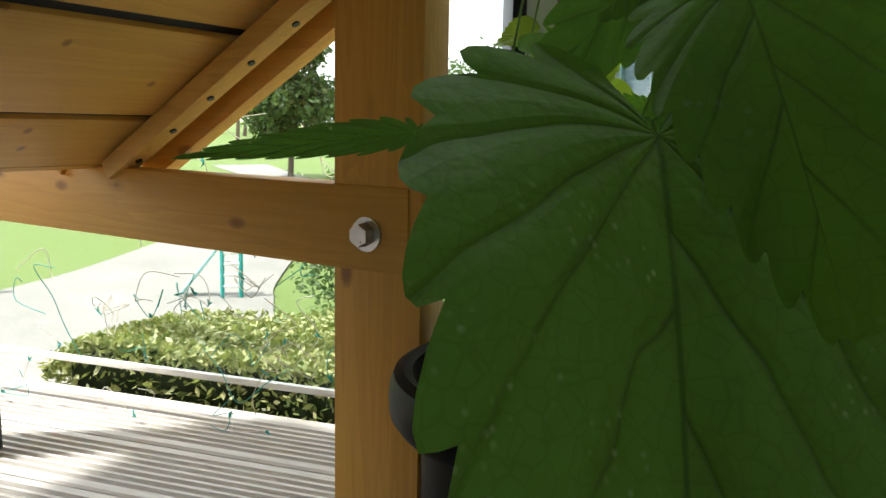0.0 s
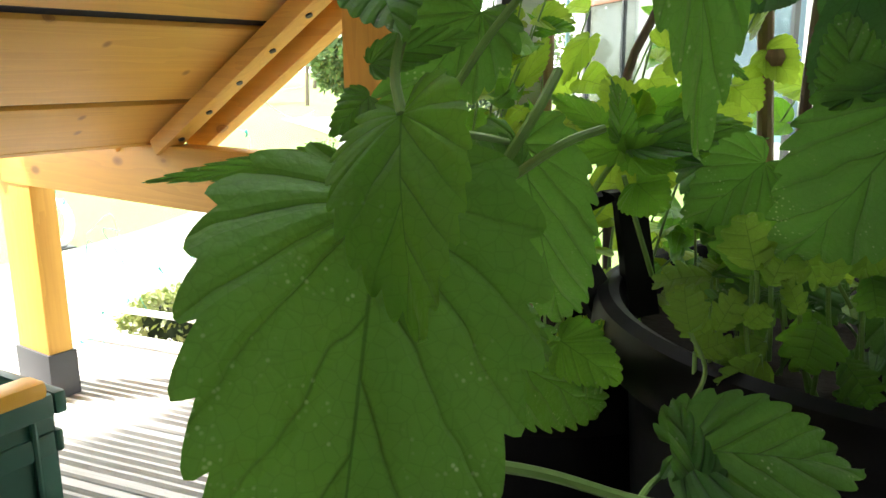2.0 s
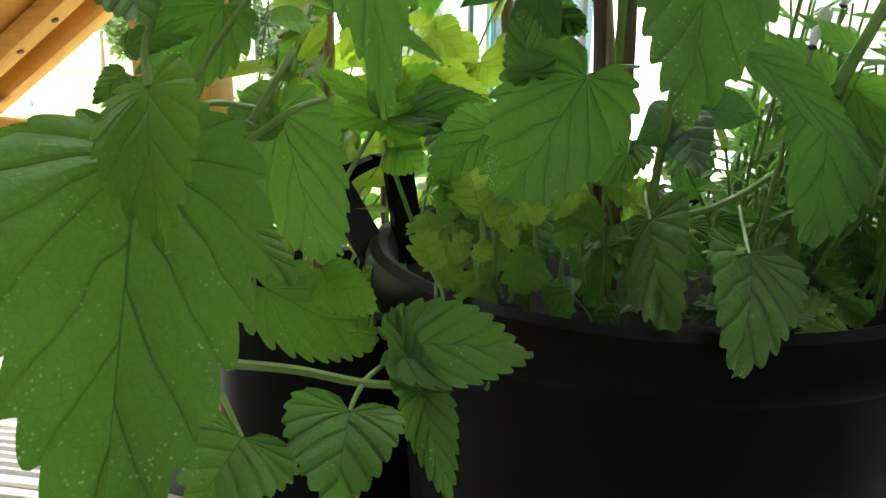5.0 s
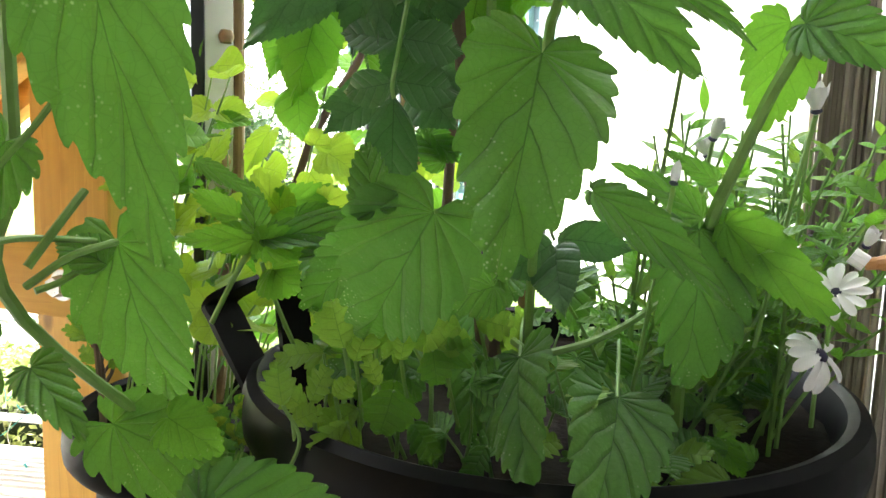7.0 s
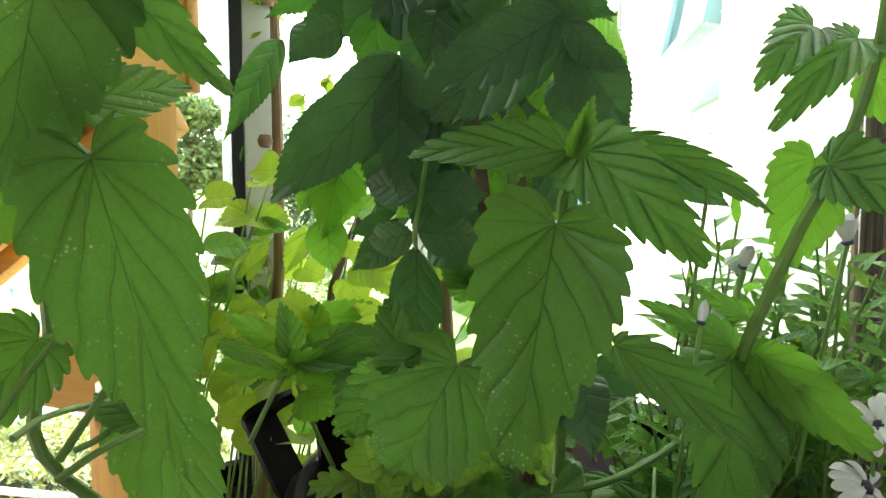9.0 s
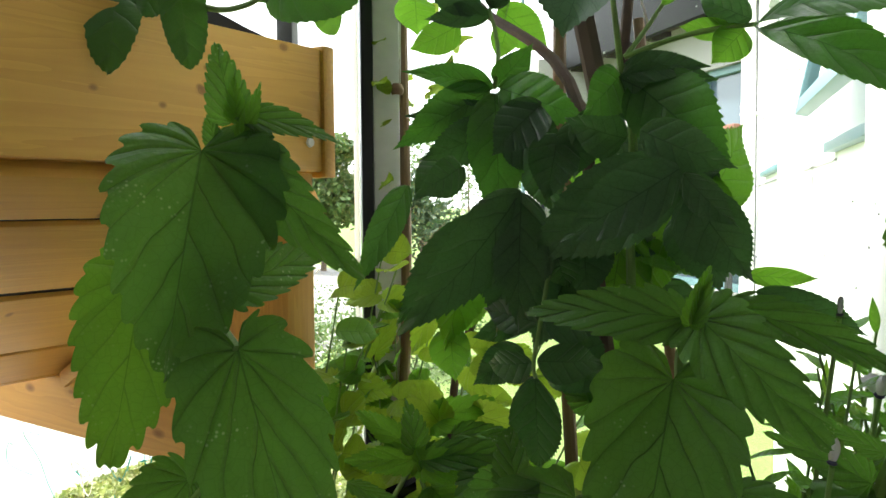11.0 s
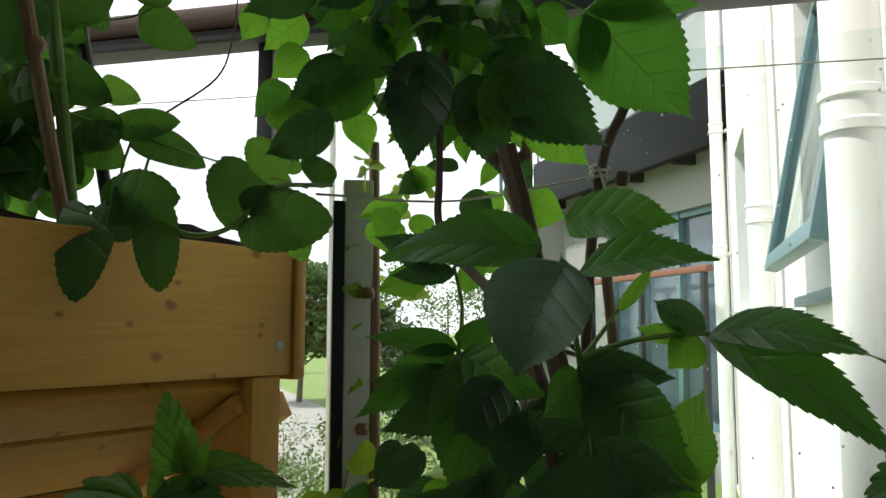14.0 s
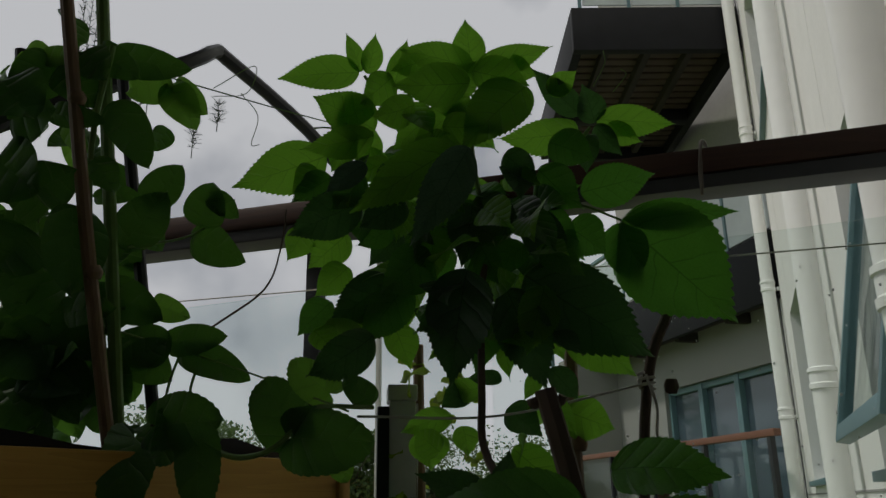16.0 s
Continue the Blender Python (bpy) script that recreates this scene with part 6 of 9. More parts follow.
leaf(dry, "catmint", (-0.155, 0.373, 0.401), (-0.147, 0.382, 0.403), 0.0104, (0.55, -0.59, 0.59), M_CATY, droop=0.25, fold=0.12, cols=7)
leaf(dry, "catmint", (-0.155, 0.373, 0.401), (-0.158, 0.374, 0.410), 0.0072, (0.56, -0.58, 0.59), M_CATY, droop=0.25, fold=0.12, cols=7)
leaf(dry, "catmint", (-0.156, 0.368, 0.386), (-0.153, 0.368, 0.378), 0.0112, (0.55, -0.57, 0.62), M_CATY, droop=0.25, fold=0.12, cols=7)
leaf(dry, "catmint", (-0.161, 0.365, 0.393), (-0.170, 0.355, 0.390), 0.0080, (0.57, -0.56, 0.61), M_CATY, droop=0.25, fold=0.12, cols=7)
leaf(dry, "catmint", (-0.158, 0.356, 0.362), (-0.168, 0.352, 0.377), 0.0088, (0.55, -0.54, 0.63), M_CATY, droop=0.25, fold=0.12, cols=7)
leaf(dry, "catmint", (-0.171, 0.357, 0.397), (-0.177, 0.348, 0.393), 0.0096, (0.58, -0.55, 0.60), M_CATY, droop=0.25, fold=0.12, cols=7)
tiny = thing("tiny_seedlings", "tiny bright green seedlings in the smaller pot", "plant", at=(-0.15, 0.45, 0.262))
stem(tiny, [(-0.100, 0.383, 0.323), (-0.100, 0.387, 0.332), (-0.102, 0.388, 0.340)], 0.0008, 0.0006, M_STEM, "stem")
leaf(tiny, "frill", (-0.102, 0.388, 0.340), (-0.094, 0.391, 0.334), 0.0057, (0.38, -0.63, 0.68), M_GOLD, droop=0.25, fold=0.12, cols=5)
leaf(tiny, "pea", (-0.102, 0.388, 0.340), (-0.093, 0.395, 0.344), 0.0068, (0.38, -0.63, 0.68), M_CATY, droop=0.25, fold=0.12, cols=5)
leaf(tiny, "pea", (-0.102, 0.388, 0.340), (-0.105, 0.389, 0.348), 0.0080, (0.39, -0.63, 0.68), M_GOLD, droop=0.25, fold=0.12, cols=5)
stem(tiny, [(-0.079, 0.394, 0.321), (-0.079, 0.398, 0.330), (-0.081, 0.399, 0.338)], 0.0008, 0.0006, M_STEM, "stem")
leaf(tiny, "pea", (-0.081, 0.399, 0.338), (-0.075, 0.401, 0.331), 0.0061, (0.35, -0.64, 0.69), M_CATY, droop=0.25, fold=0.12, cols=5)
leaf(tiny, "lance", (-0.081, 0.399, 0.338), (-0.081, 0.402, 0.346), 0.0083, (0.35, -0.64, 0.68), M_CATY, droop=0.25, fold=0.12, cols=5)
leaf(tiny, "pea", (-0.081, 0.399, 0.338), (-0.071, 0.406, 0.342), 0.0079, (0.35, -0.64, 0.68), M_GOLD, droop=0.25, fold=0.12, cols=5)
stem(tiny, [(-0.080, 0.390, 0.310), (-0.080, 0.393, 0.320), (-0.082, 0.395, 0.327)], 0.0008, 0.0006, M_STEM, "stem")
leaf(tiny, "lance", (-0.082, 0.395, 0.327), (-0.073, 0.402, 0.331), 0.0066, (0.35, -0.63, 0.69), M_CATY, droop=0.25, fold=0.12, cols=5)
leaf(tiny, "pea", (-0.082, 0.395, 0.327), (-0.078, 0.395, 0.320), 0.0086, (0.35, -0.63, 0.70), M_CATY, droop=0.25, fold=0.12, cols=5)
leaf(tiny, "lance", (-0.082, 0.395, 0.327), (-0.074, 0.401, 0.332), 0.0062, (0.35, -0.63, 0.69), M_CATY, droop=0.25, fold=0.12, cols=5)
stem(tiny, [(-0.098, 0.377, 0.307), (-0.099, 0.381, 0.316), (-0.101, 0.382, 0.324)], 0.0008, 0.0006, M_STEM, "stem")
leaf(tiny, "frill", (-0.101, 0.382, 0.324), (-0.092, 0.386, 0.319), 0.0057, (0.37, -0.61, 0.70), M_CATY, droop=0.25, fold=0.12, cols=5)
leaf(tiny, "pea", (-0.101, 0.382, 0.324), (-0.093, 0.389, 0.328), 0.0068, (0.37, -0.62, 0.69), M_CATY, droop=0.25, fold=0.12, cols=5)
leaf(tiny, "pea", (-0.101, 0.382, 0.324), (-0.093, 0.385, 0.318), 0.0073, (0.37, -0.61, 0.70), M_GOLD, droop=0.25, fold=0.12, cols=5)
stem(tiny, [(-0.097, 0.387, 0.328), (-0.098, 0.390, 0.338), (-0.100, 0.391, 0.345)], 0.0008, 0.0006, M_STEM, "stem")
leaf(tiny, "pea", (-0.100, 0.391, 0.345), (-0.089, 0.397, 0.342), 0.0078, (0.37, -0.63, 0.68), M_CATY, droop=0.25, fold=0.12, cols=5)
leaf(tiny, "pea", (-0.100, 0.391, 0.345), (-0.104, 0.391, 0.353), 0.0063, (0.38, -0.63, 0.67), M_CATY, droop=0.25, fold=0.12, cols=5)
leaf(tiny, "frill", (-0.100, 0.391, 0.345), (-0.088, 0.397, 0.342), 0.0079, (0.37, -0.63, 0.68), M_CATY, droop=0.25, fold=0.12, cols=5)
stem(tiny, [(-0.086, 0.386, 0.311), (-0.087, 0.390, 0.321), (-0.089, 0.392, 0.328)], 0.0008, 0.0006, M_STEM, "stem")
leaf(tiny, "pea", (-0.089, 0.392, 0.328), (-0.100, 0.387, 0.332), 0.0061, (0.37, -0.62, 0.69), M_GOLD, droop=0.25, fold=0.12, cols=5)
leaf(tiny, "pea", (-0.089, 0.392, 0.328), (-0.078, 0.399, 0.331), 0.0062, (0.36, -0.63, 0.69), M_CATY, droop=0.25, fold=0.12, cols=5)
leaf(tiny, "frill", (-0.089, 0.392, 0.328), (-0.091, 0.393, 0.336), 0.0074, (0.36, -0.63, 0.69), M_CATY, droop=0.25, fold=0.12, cols=5)
stem(tiny, [(-0.084, 0.395, 0.330), (-0.084, 0.398, 0.340), (-0.086, 0.400, 0.348)], 0.0008, 0.0006, M_STEM, "stem")
leaf(tiny, "lance", (-0.086, 0.400, 0.348), (-0.078, 0.406, 0.353), 0.0072, (0.36, -0.65, 0.67), M_GOLD, droop=0.25, fold=0.12, cols=5)
leaf(tiny, "frill", (-0.086, 0.400, 0.348), (-0.081, 0.400, 0.340), 0.0081, (0.36, -0.64, 0.68), M_GOLD, droop=0.25, fold=0.12, cols=5)
leaf(tiny, "lance", (-0.086, 0.400, 0.348), (-0.084, 0.404, 0.355), 0.0057, (0.36, -0.65, 0.67), M_CATY, droop=0.25, fold=0.12, cols=5)
stem(tiny, [(-0.109, 0.376, 0.321), (-0.110, 0.380, 0.331), (-0.112, 0.381, 0.338)], 0.0008, 0.0006, M_STEM, "stem")
leaf(tiny, "pea", (-0.112, 0.381, 0.338), (-0.116, 0.376, 0.332), 0.0067, (0.40, -0.61, 0.69), M_GOLD, droop=0.25, fold=0.12, cols=5)
leaf(tiny, "pea", (-0.112, 0.381, 0.338), (-0.102, 0.386, 0.333), 0.0058, (0.39, -0.62, 0.68), M_GOLD, droop=0.25, fold=0.12, cols=5)
leaf(tiny, "frill", (-0.112, 0.381, 0.338), (-0.123, 0.374, 0.339), 0.0082, (0.40, -0.61, 0.68), M_CATY, droop=0.25, fold=0.12, cols=5)
stem(tiny, [(-0.102, 0.383, 0.327), (-0.102, 0.387, 0.337), (-0.104, 0.388, 0.344)], 0.0008, 0.0006, M_STEM, "stem")
leaf(tiny, "lance", (-0.104, 0.388, 0.344), (-0.093, 0.395, 0.346), 0.0074, (0.38, -0.63, 0.68), M_GOLD, droop=0.25, fold=0.12, cols=5)
leaf(tiny, "lance", (-0.104, 0.388, 0.344), (-0.096, 0.391, 0.338), 0.0063, (0.38, -0.63, 0.68), M_GOLD, droop=0.25, fold=0.12, cols=5)
leaf(tiny, "pea", (-0.104, 0.388, 0.344), (-0.092, 0.395, 0.343), 0.0066, (0.38, -0.63, 0.68), M_CATY, droop=0.25, fold=0.12, cols=5)
stem(tiny, [(-0.077, 0.393, 0.315), (-0.077, 0.397, 0.325), (-0.079, 0.399, 0.332)], 0.0008, 0.0006, M_STEM, "stem")
leaf(tiny, "pea", (-0.079, 0.399, 0.332), (-0.067, 0.405, 0.331), 0.0072, (0.34, -0.64, 0.69), M_GOLD, droop=0.25, fold=0.12, cols=5)
leaf(tiny, "pea", (-0.079, 0.399, 0.332), (-0.081, 0.395, 0.325), 0.0088, (0.35, -0.63, 0.69), M_GOLD, droop=0.25, fold=0.12, cols=5)
leaf(tiny, "lance", (-0.079, 0.399, 0.332), (-0.081, 0.395, 0.325), 0.0075, (0.35, -0.63, 0.69), M_CATY, droop=0.25, fold=0.12, cols=5)
stem(tiny, [(-0.077, 0.391, 0.311), (-0.077, 0.395, 0.320), (-0.080, 0.397, 0.328)], 0.0008, 0.0006, M_STEM, "stem")
leaf(tiny, "pea", (-0.080, 0.397, 0.328), (-0.082, 0.393, 0.321), 0.0059, (0.35, -0.63, 0.70), M_GOLD, droop=0.25, fold=0.12, cols=5)
leaf(tiny, "frill", (-0.080, 0.397, 0.328), (-0.071, 0.399, 0.322), 0.0082, (0.34, -0.63, 0.69), M_GOLD, droop=0.25, fold=0.12, cols=5)
leaf(tiny, "pea", (-0.080, 0.397, 0.328), (-0.090, 0.392, 0.332), 0.0079, (0.36, -0.63, 0.69), M_GOLD, droop=0.25, fold=0.12, cols=5)
stem(tiny, [(-0.084, 0.386, 0.307), (-0.085, 0.389, 0.316), (-0.087, 0.391, 0.324)], 0.0008, 0.0006, M_STEM, "stem")
leaf(tiny, "pea", (-0.087, 0.391, 0.324), (-0.099, 0.384, 0.324), 0.0087, (0.37, -0.62, 0.70), M_GOLD, droop=0.25, fold=0.12, cols=5)
leaf(tiny, "pea", (-0.087, 0.391, 0.324), (-0.099, 0.385, 0.326), 0.0083, (0.37, -0.62, 0.69), M_CATY, droop=0.25, fold=0.12, cols=5)
leaf(tiny, "pea", (-0.087, 0.391, 0.324), (-0.080, 0.393, 0.317), 0.0085, (0.35, -0.62, 0.70), M_CATY, droop=0.25, fold=0.12, cols=5)
stem(tiny, [(-0.111, 0.375, 0.321), (-0.111, 0.379, 0.330), (-0.113, 0.380, 0.338)], 0.0008, 0.0006, M_STEM, "stem")
leaf(tiny, "lance", (-0.113, 0.380, 0.338), (-0.124, 0.374, 0.341), 0.0060, (0.41, -0.61, 0.68), M_GOLD, droop=0.25, fold=0.12, cols=5)
leaf(tiny, "lance", (-0.113, 0.380, 0.338), (-0.123, 0.375, 0.343), 0.0074, (0.40, -0.61, 0.68), M_CATY, droop=0.25, fold=0.12, cols=5)
leaf(tiny, "frill", (-0.113, 0.380, 0.338), (-0.124, 0.375, 0.342), 0.0086, (0.40, -0.61, 0.68), M_GOLD, droop=0.25, fold=0.12, cols=5)
stem(tiny, [(-0.096, 0.383, 0.318), (-0.097, 0.387, 0.327), (-0.099, 0.388, 0.335)], 0.0008, 0.0006, M_STEM, "stem")
leaf(tiny, "pea", (-0.099, 0.388, 0.335), (-0.089, 0.395, 0.339), 0.0086, (0.37, -0.63, 0.68), M_GOLD, droop=0.25, fold=0.12, cols=5)
leaf(tiny, "pea", (-0.099, 0.388, 0.335), (-0.088, 0.394, 0.332), 0.0080, (0.37, -0.63, 0.69), M_CATY, droop=0.25, fold=0.12, cols=5)
leaf(tiny, "lance", (-0.099, 0.388, 0.335), (-0.089, 0.392, 0.330), 0.0072, (0.37, -0.62, 0.69), M_GOLD, droop=0.25, fold=0.12, cols=5)
stem(tiny, [(-0.080, 0.390, 0.312), (-0.081, 0.394, 0.321), (-0.083, 0.395, 0.329)], 0.0008, 0.0006, M_STEM, "stem")
leaf(tiny, "pea", (-0.083, 0.395, 0.329), (-0.089, 0.394, 0.336), 0.0069, (0.36, -0.63, 0.69), M_GOLD, droop=0.25, fold=0.12, cols=5)
leaf(tiny, "frill", (-0.083, 0.395, 0.329), (-0.080, 0.394, 0.321), 0.0076, (0.35, -0.63, 0.69), M_GOLD, droop=0.25, fold=0.12, cols=5)
leaf(tiny, "pea", (-0.083, 0.395, 0.329), (-0.075, 0.401, 0.334), 0.0077, (0.35, -0.63, 0.69), M_CATY, droop=0.25, fold=0.12, cols=5)
stem(tiny, [(-0.092, 0.384, 0.313), (-0.092, 0.387, 0.323), (-0.094, 0.389, 0.330)], 0.0008, 0.0006, M_STEM, "stem")
leaf(tiny, "pea", (-0.094, 0.389, 0.330), (-0.104, 0.382, 0.327), 0.0060, (0.38, -0.62, 0.69), M_CATY, droop=0.25, fold=0.12, cols=5)
leaf(tiny, "pea", (-0.094, 0.389, 0.330), (-0.104, 0.385, 0.336), 0.0060, (0.38, -0.62, 0.69), M_CATY, droop=0.25, fold=0.12, cols=5)
leaf(tiny, "lance", (-0.094, 0.389, 0.330), (-0.101, 0.383, 0.325), 0.0075, (0.37, -0.62, 0.69), M_GOLD, droop=0.25, fold=0.12, cols=5)

# elder
elder = thing("elder_shrub", "bushy elder with pinnate dark green leaves in the large pot", "shrub", at=(0.07, 0.47, 0.335))
leaf(elder, "elder", (0.123, 0.413, 0.472), (0.101, 0.382, 0.454), 0.0285, (0.63, -0.67, 0.39), M_ELD, droop=0.21, fold=0.12, cols=9)
leaf(elder, "elder", (0.126, 0.415, 0.475), (0.169, 0.427, 0.470), 0.0257, (0.27, -0.86, 0.44), M_ELD, droop=0.25, fold=0.12, cols=9)
leaf(elder, "elder", (0.125, 0.414, 0.471), (0.142, 0.372, 0.438), 0.0315, (-0.33, -0.67, 0.67), M_ELD, droop=0.25, fold=0.12, cols=9)
stem(elder, [(0.124, 0.414, 0.474), (0.118, 0.420, 0.483), (0.109, 0.430, 0.491)], 0.001, 0.001, M_STEM, "stem")
leaf(elder, "elder", (0.046, 0.338, 0.646), (-0.002, 0.293, 0.573), 0.0368, (0.77, -0.63, -0.12), M_ELD, droop=0.40, fold=0.12, cols=11)
leaf(elder, "elder", (0.047, 0.338, 0.645), (0.053, 0.323, 0.574), 0.0298, (0.36, -0.91, 0.23), M_ELD, droop=0.24, fold=0.12, cols=9)
leaf(elder, "elder", (-0.029, 0.408, 0.616), (-0.035, 0.386, 0.546), 0.0403, (0.69, -0.71, 0.17), M_ELDY, droop=0.31, fold=0.12, cols=11)
leaf(elder, "elder", (0.139, 0.309, 0.654), (0.091, 0.291, 0.622), 0.0284, (0.39, -0.92, -0.07), M_ELD, droop=0.32, fold=0.12, cols=11)
leaf(elder, "elder", (0.141, 0.310, 0.652), (0.162, 0.319, 0.629), 0.0163, (-0.04, -0.92, -0.40), M_ELD, droop=0.26, fold=0.12, cols=9)
leaf(elder, "elder", (0.140, 0.320, 0.644), (0.166, 0.330, 0.605), 0.0309, (0.25, -0.97, -0.08), M_ELD, droop=0.20, fold=0.12, cols=11)
leaf(elder, "elder", (0.108, 0.383, 0.645), (0.117, 0.384, 0.612), 0.0237, (-0.08, -0.99, -0.07), M_ELDY, droop=0.31, fold=0.12, cols=9)
leaf(elder, "elder", (0.121, 0.313, 0.672), (0.161, 0.321, 0.654), 0.0234, (0.06, -0.95, -0.31), M_ELD, droop=0.20, fold=0.12, cols=9)
leaf(elder, "elder", (0.101, 0.347, 0.672), (0.074, 0.334, 0.683), 0.0238, (0.24, -0.86, -0.44), M_ELD, droop=0.35, fold=0.12, cols=9)
leaf(elder, "elder", (0.066, 0.359, 0.634), (0.058, 0.351, 0.604), 0.0249, (0.60, -0.80, 0.04), M_ELD, droop=0.27, fold=0.12, cols=9)
leaf(elder, "elder", (0.058, 0.359, 0.677), (0.058, 0.344, 0.640), 0.0273, (0.49, -0.81, 0.33), M_ELD, droop=0.28, fold=0.12, cols=9)
leaf(elder, "elder", (0.076, 0.355, 0.648), (0.085, 0.356, 0.615), 0.0271, (0.26, -0.96, 0.03), M_ELD, droop=0.30, fold=0.12, cols=9)
leaf(elder, "elder", (0.055, 0.334, 0.557), (0.025, 0.340, 0.553), 0.0201, (-0.15, -0.95, -0.29), M_ELD, droop=0.30, fold=0.12, cols=9)
leaf(elder, "elder", (0.058, 0.335, 0.558), (0.079, 0.369, 0.555), 0.0237, (0.84, -0.54, -0.10), M_ELD, droop=0.26, fold=0.12, cols=9)
leaf(elder, "elder", (0.057, 0.334, 0.549), (0.031, 0.392, 0.480), 0.0289, (0.22, -0.70, -0.68), M_ELD, droop=0.21, fold=0.12, cols=9)
leaf(elder, "elder", (0.056, 0.337, 0.578), (0.022, 0.341, 0.583), 0.0190, (-0.10, -0.98, 0.17), M_ELD, droop=0.24, fold=0.12, cols=9)
leaf(elder, "elder", (0.060, 0.338, 0.579), (0.080, 0.372, 0.577), 0.0241, (0.85, -0.52, -0.09), M_ELD, droop=0.30, fold=0.12, cols=9)
leaf(elder, "elder", (0.062, 0.343, 0.619), (0.035, 0.349, 0.595), 0.0216, (0.07, -0.95, -0.30), M_ELD, droop=0.16, fold=0.12, cols=9)
leaf(elder, "elder", (0.062, 0.344, 0.619), (0.062, 0.364, 0.594), 0.0220, (0.32, -0.73, -0.61), M_ELD, droop=0.24, fold=0.12, cols=9)
stem(elder, [(0.059, 0.354, 0.625), (0.056, 0.342, 0.578), (0.056, 0.334, 0.557), (0.057, 0.334, 0.549)], 0.0013, 0.0011, M_STEM, "stem")
leaf(elder, "elder", (-0.036, 0.403, 0.605), (-0.054, 0.389, 0.561), 0.0316, (0.26, -0.94, 0.20), M_ELDY, droop=0.33, fold=0.12, cols=9)
leaf(elder, "elder", (0.058, 0.447, 0.538), (0.067, 0.455, 0.567), 0.0260, (0.39, -0.91, 0.13), M_ELDY, droop=0.15, fold=0.12, cols=9)
leaf(elder, "elder", (-0.038, 0.398, 0.561), (-0.033, 0.396, 0.524), 0.0267, (0.32, -0.94, 0.07), M_ELDY, droop=0.24, fold=0.12, cols=9)
leaf(elder, "elder", (0.063, 0.455, 0.586), (0.083, 0.463, 0.560), 0.0261, (0.41, -0.91, 0.03), M_ELDY, droop=0.29, fold=0.12, cols=9)
leaf(elder, "elder", (-0.017, 0.415, 0.623), (-0.036, 0.403, 0.605), 0.0262, (0.48, -0.87, 0.09), M_ELDY, droop=0.25, fold=0.12, cols=9)
leaf(elder, "elder", (-0.001, 0.391, 0.712), (-0.038, 0.346, 0.719), 0.0171, (0.77, -0.61, 0.19), M_ELDM, droop=0.23, fold=0.12, cols=9)
leaf(elder, "elder", (-0.003, 0.390, 0.710), (-0.037, 0.336, 0.672), 0.0279, (0.79, -0.60, 0.13), M_ELDM, droop=0.23, fold=0.12, cols=9)
leaf(elder, "elder", (0.010, 0.374, 0.704), (0.026, 0.352, 0.622), 0.0337, (0.49, -0.81, 0.32), M_ELDM, droop=0.32, fold=0.12, cols=11)
leaf(elder, "elder", (0.013, 0.376, 0.708), (0.069, 0.374, 0.686), 0.0312, (0.02, -0.99, 0.11), M_ELDM, droop=0.19, fold=0.12, cols=9)
leaf(elder, "elder", (0.001, 0.392, 0.713), (0.030, 0.385, 0.734), 0.0204, (0.23, -0.78, -0.58), M_ELDM, droop=0.32, fold=0.12, cols=9)
leaf(elder, "elder", (0.096, 0.307, 0.761), (0.020, 0.286, 0.757), 0.0329, (0.21, -0.85, 0.48), M_ELDM, droop=0.45, fold=0.12, cols=9)
leaf(elder, "elder", (0.091, 0.350, 0.779), (0.149, 0.349, 0.774), 0.0316, (0.02, -0.91, 0.41), M_ELDM, droop=0.40, fold=0.12, cols=9)
leaf(elder, "elder", (0.112, 0.317, 0.750), (0.172, 0.328, 0.753), 0.0241, (0.13, -0.80, 0.58), M_ELDM, droop=0.40, fold=0.12, cols=9)
leaf(elder, "elder", (0.128, 0.262, 0.748), (0.111, 0.253, 0.704), 0.0498, (-0.06, -0.97, 0.23), M_ELDG, droop=0.30, fold=0.12, cols=11)
leaf(elder, "elder", (0.102, 0.336, 0.702), (0.090, 0.317, 0.681), 0.0241, (0.84, -0.55, -0.03), M_ELDM, droop=0.32, fold=0.12, cols=9)
leaf(elder, "elder", (0.104, 0.336, 0.703), (0.142, 0.347, 0.703), 0.0163, (0.26, -0.91, 0.32), M_ELD, droop=0.29, fold=0.12, cols=9)
leaf(elder, "elder", (0.108, 0.339, 0.698), (0.155, 0.339, 0.655), 0.0381, (0.13, -0.98, 0.15), M_ELDM, droop=0.24, fold=0.12, cols=11)
stem(elder, [(0.104, 0.336, 0.710), (0.125, 0.343, 0.717), (0.143, 0.347, 0.720), (0.161, 0.352, 0.721)], 0.0015, 0.0012, M_STEM, "stem")
stem(elder, [(0.099, 0.345, 0.705), (0.101, 0.334, 0.722), (0.103, 0.324, 0.735)], 0.0017, 0.0013, M_STEM, "stem")
stem(elder, [(0.104, 0.337, 0.710), (0.114, 0.336, 0.721), (0.123, 0.335, 0.732)], 0.0013, 0.001, M_STEM, "stem")
leaf(elder, "elder", (0.123, 0.335, 0.732), (0.138, 0.343, 0.754), 0.0075, (0.59, -0.80, -0.11), M_ELDY, droop=0.31, fold=0.12, cols=9)
leaf(elder, "elder", (0.103, 0.324, 0.735), (0.100, 0.321, 0.759), 0.0126, (0.66, -0.75, 0.01), M_ELD, droop=0.18, fold=0.12, cols=9)
leaf(elder, "elder", (0.159, 0.350, 0.723), (0.134, 0.353, 0.737), 0.0160, (-0.10, -0.99, 0.01), M_ELD, droop=0.26, fold=0.12, cols=9)
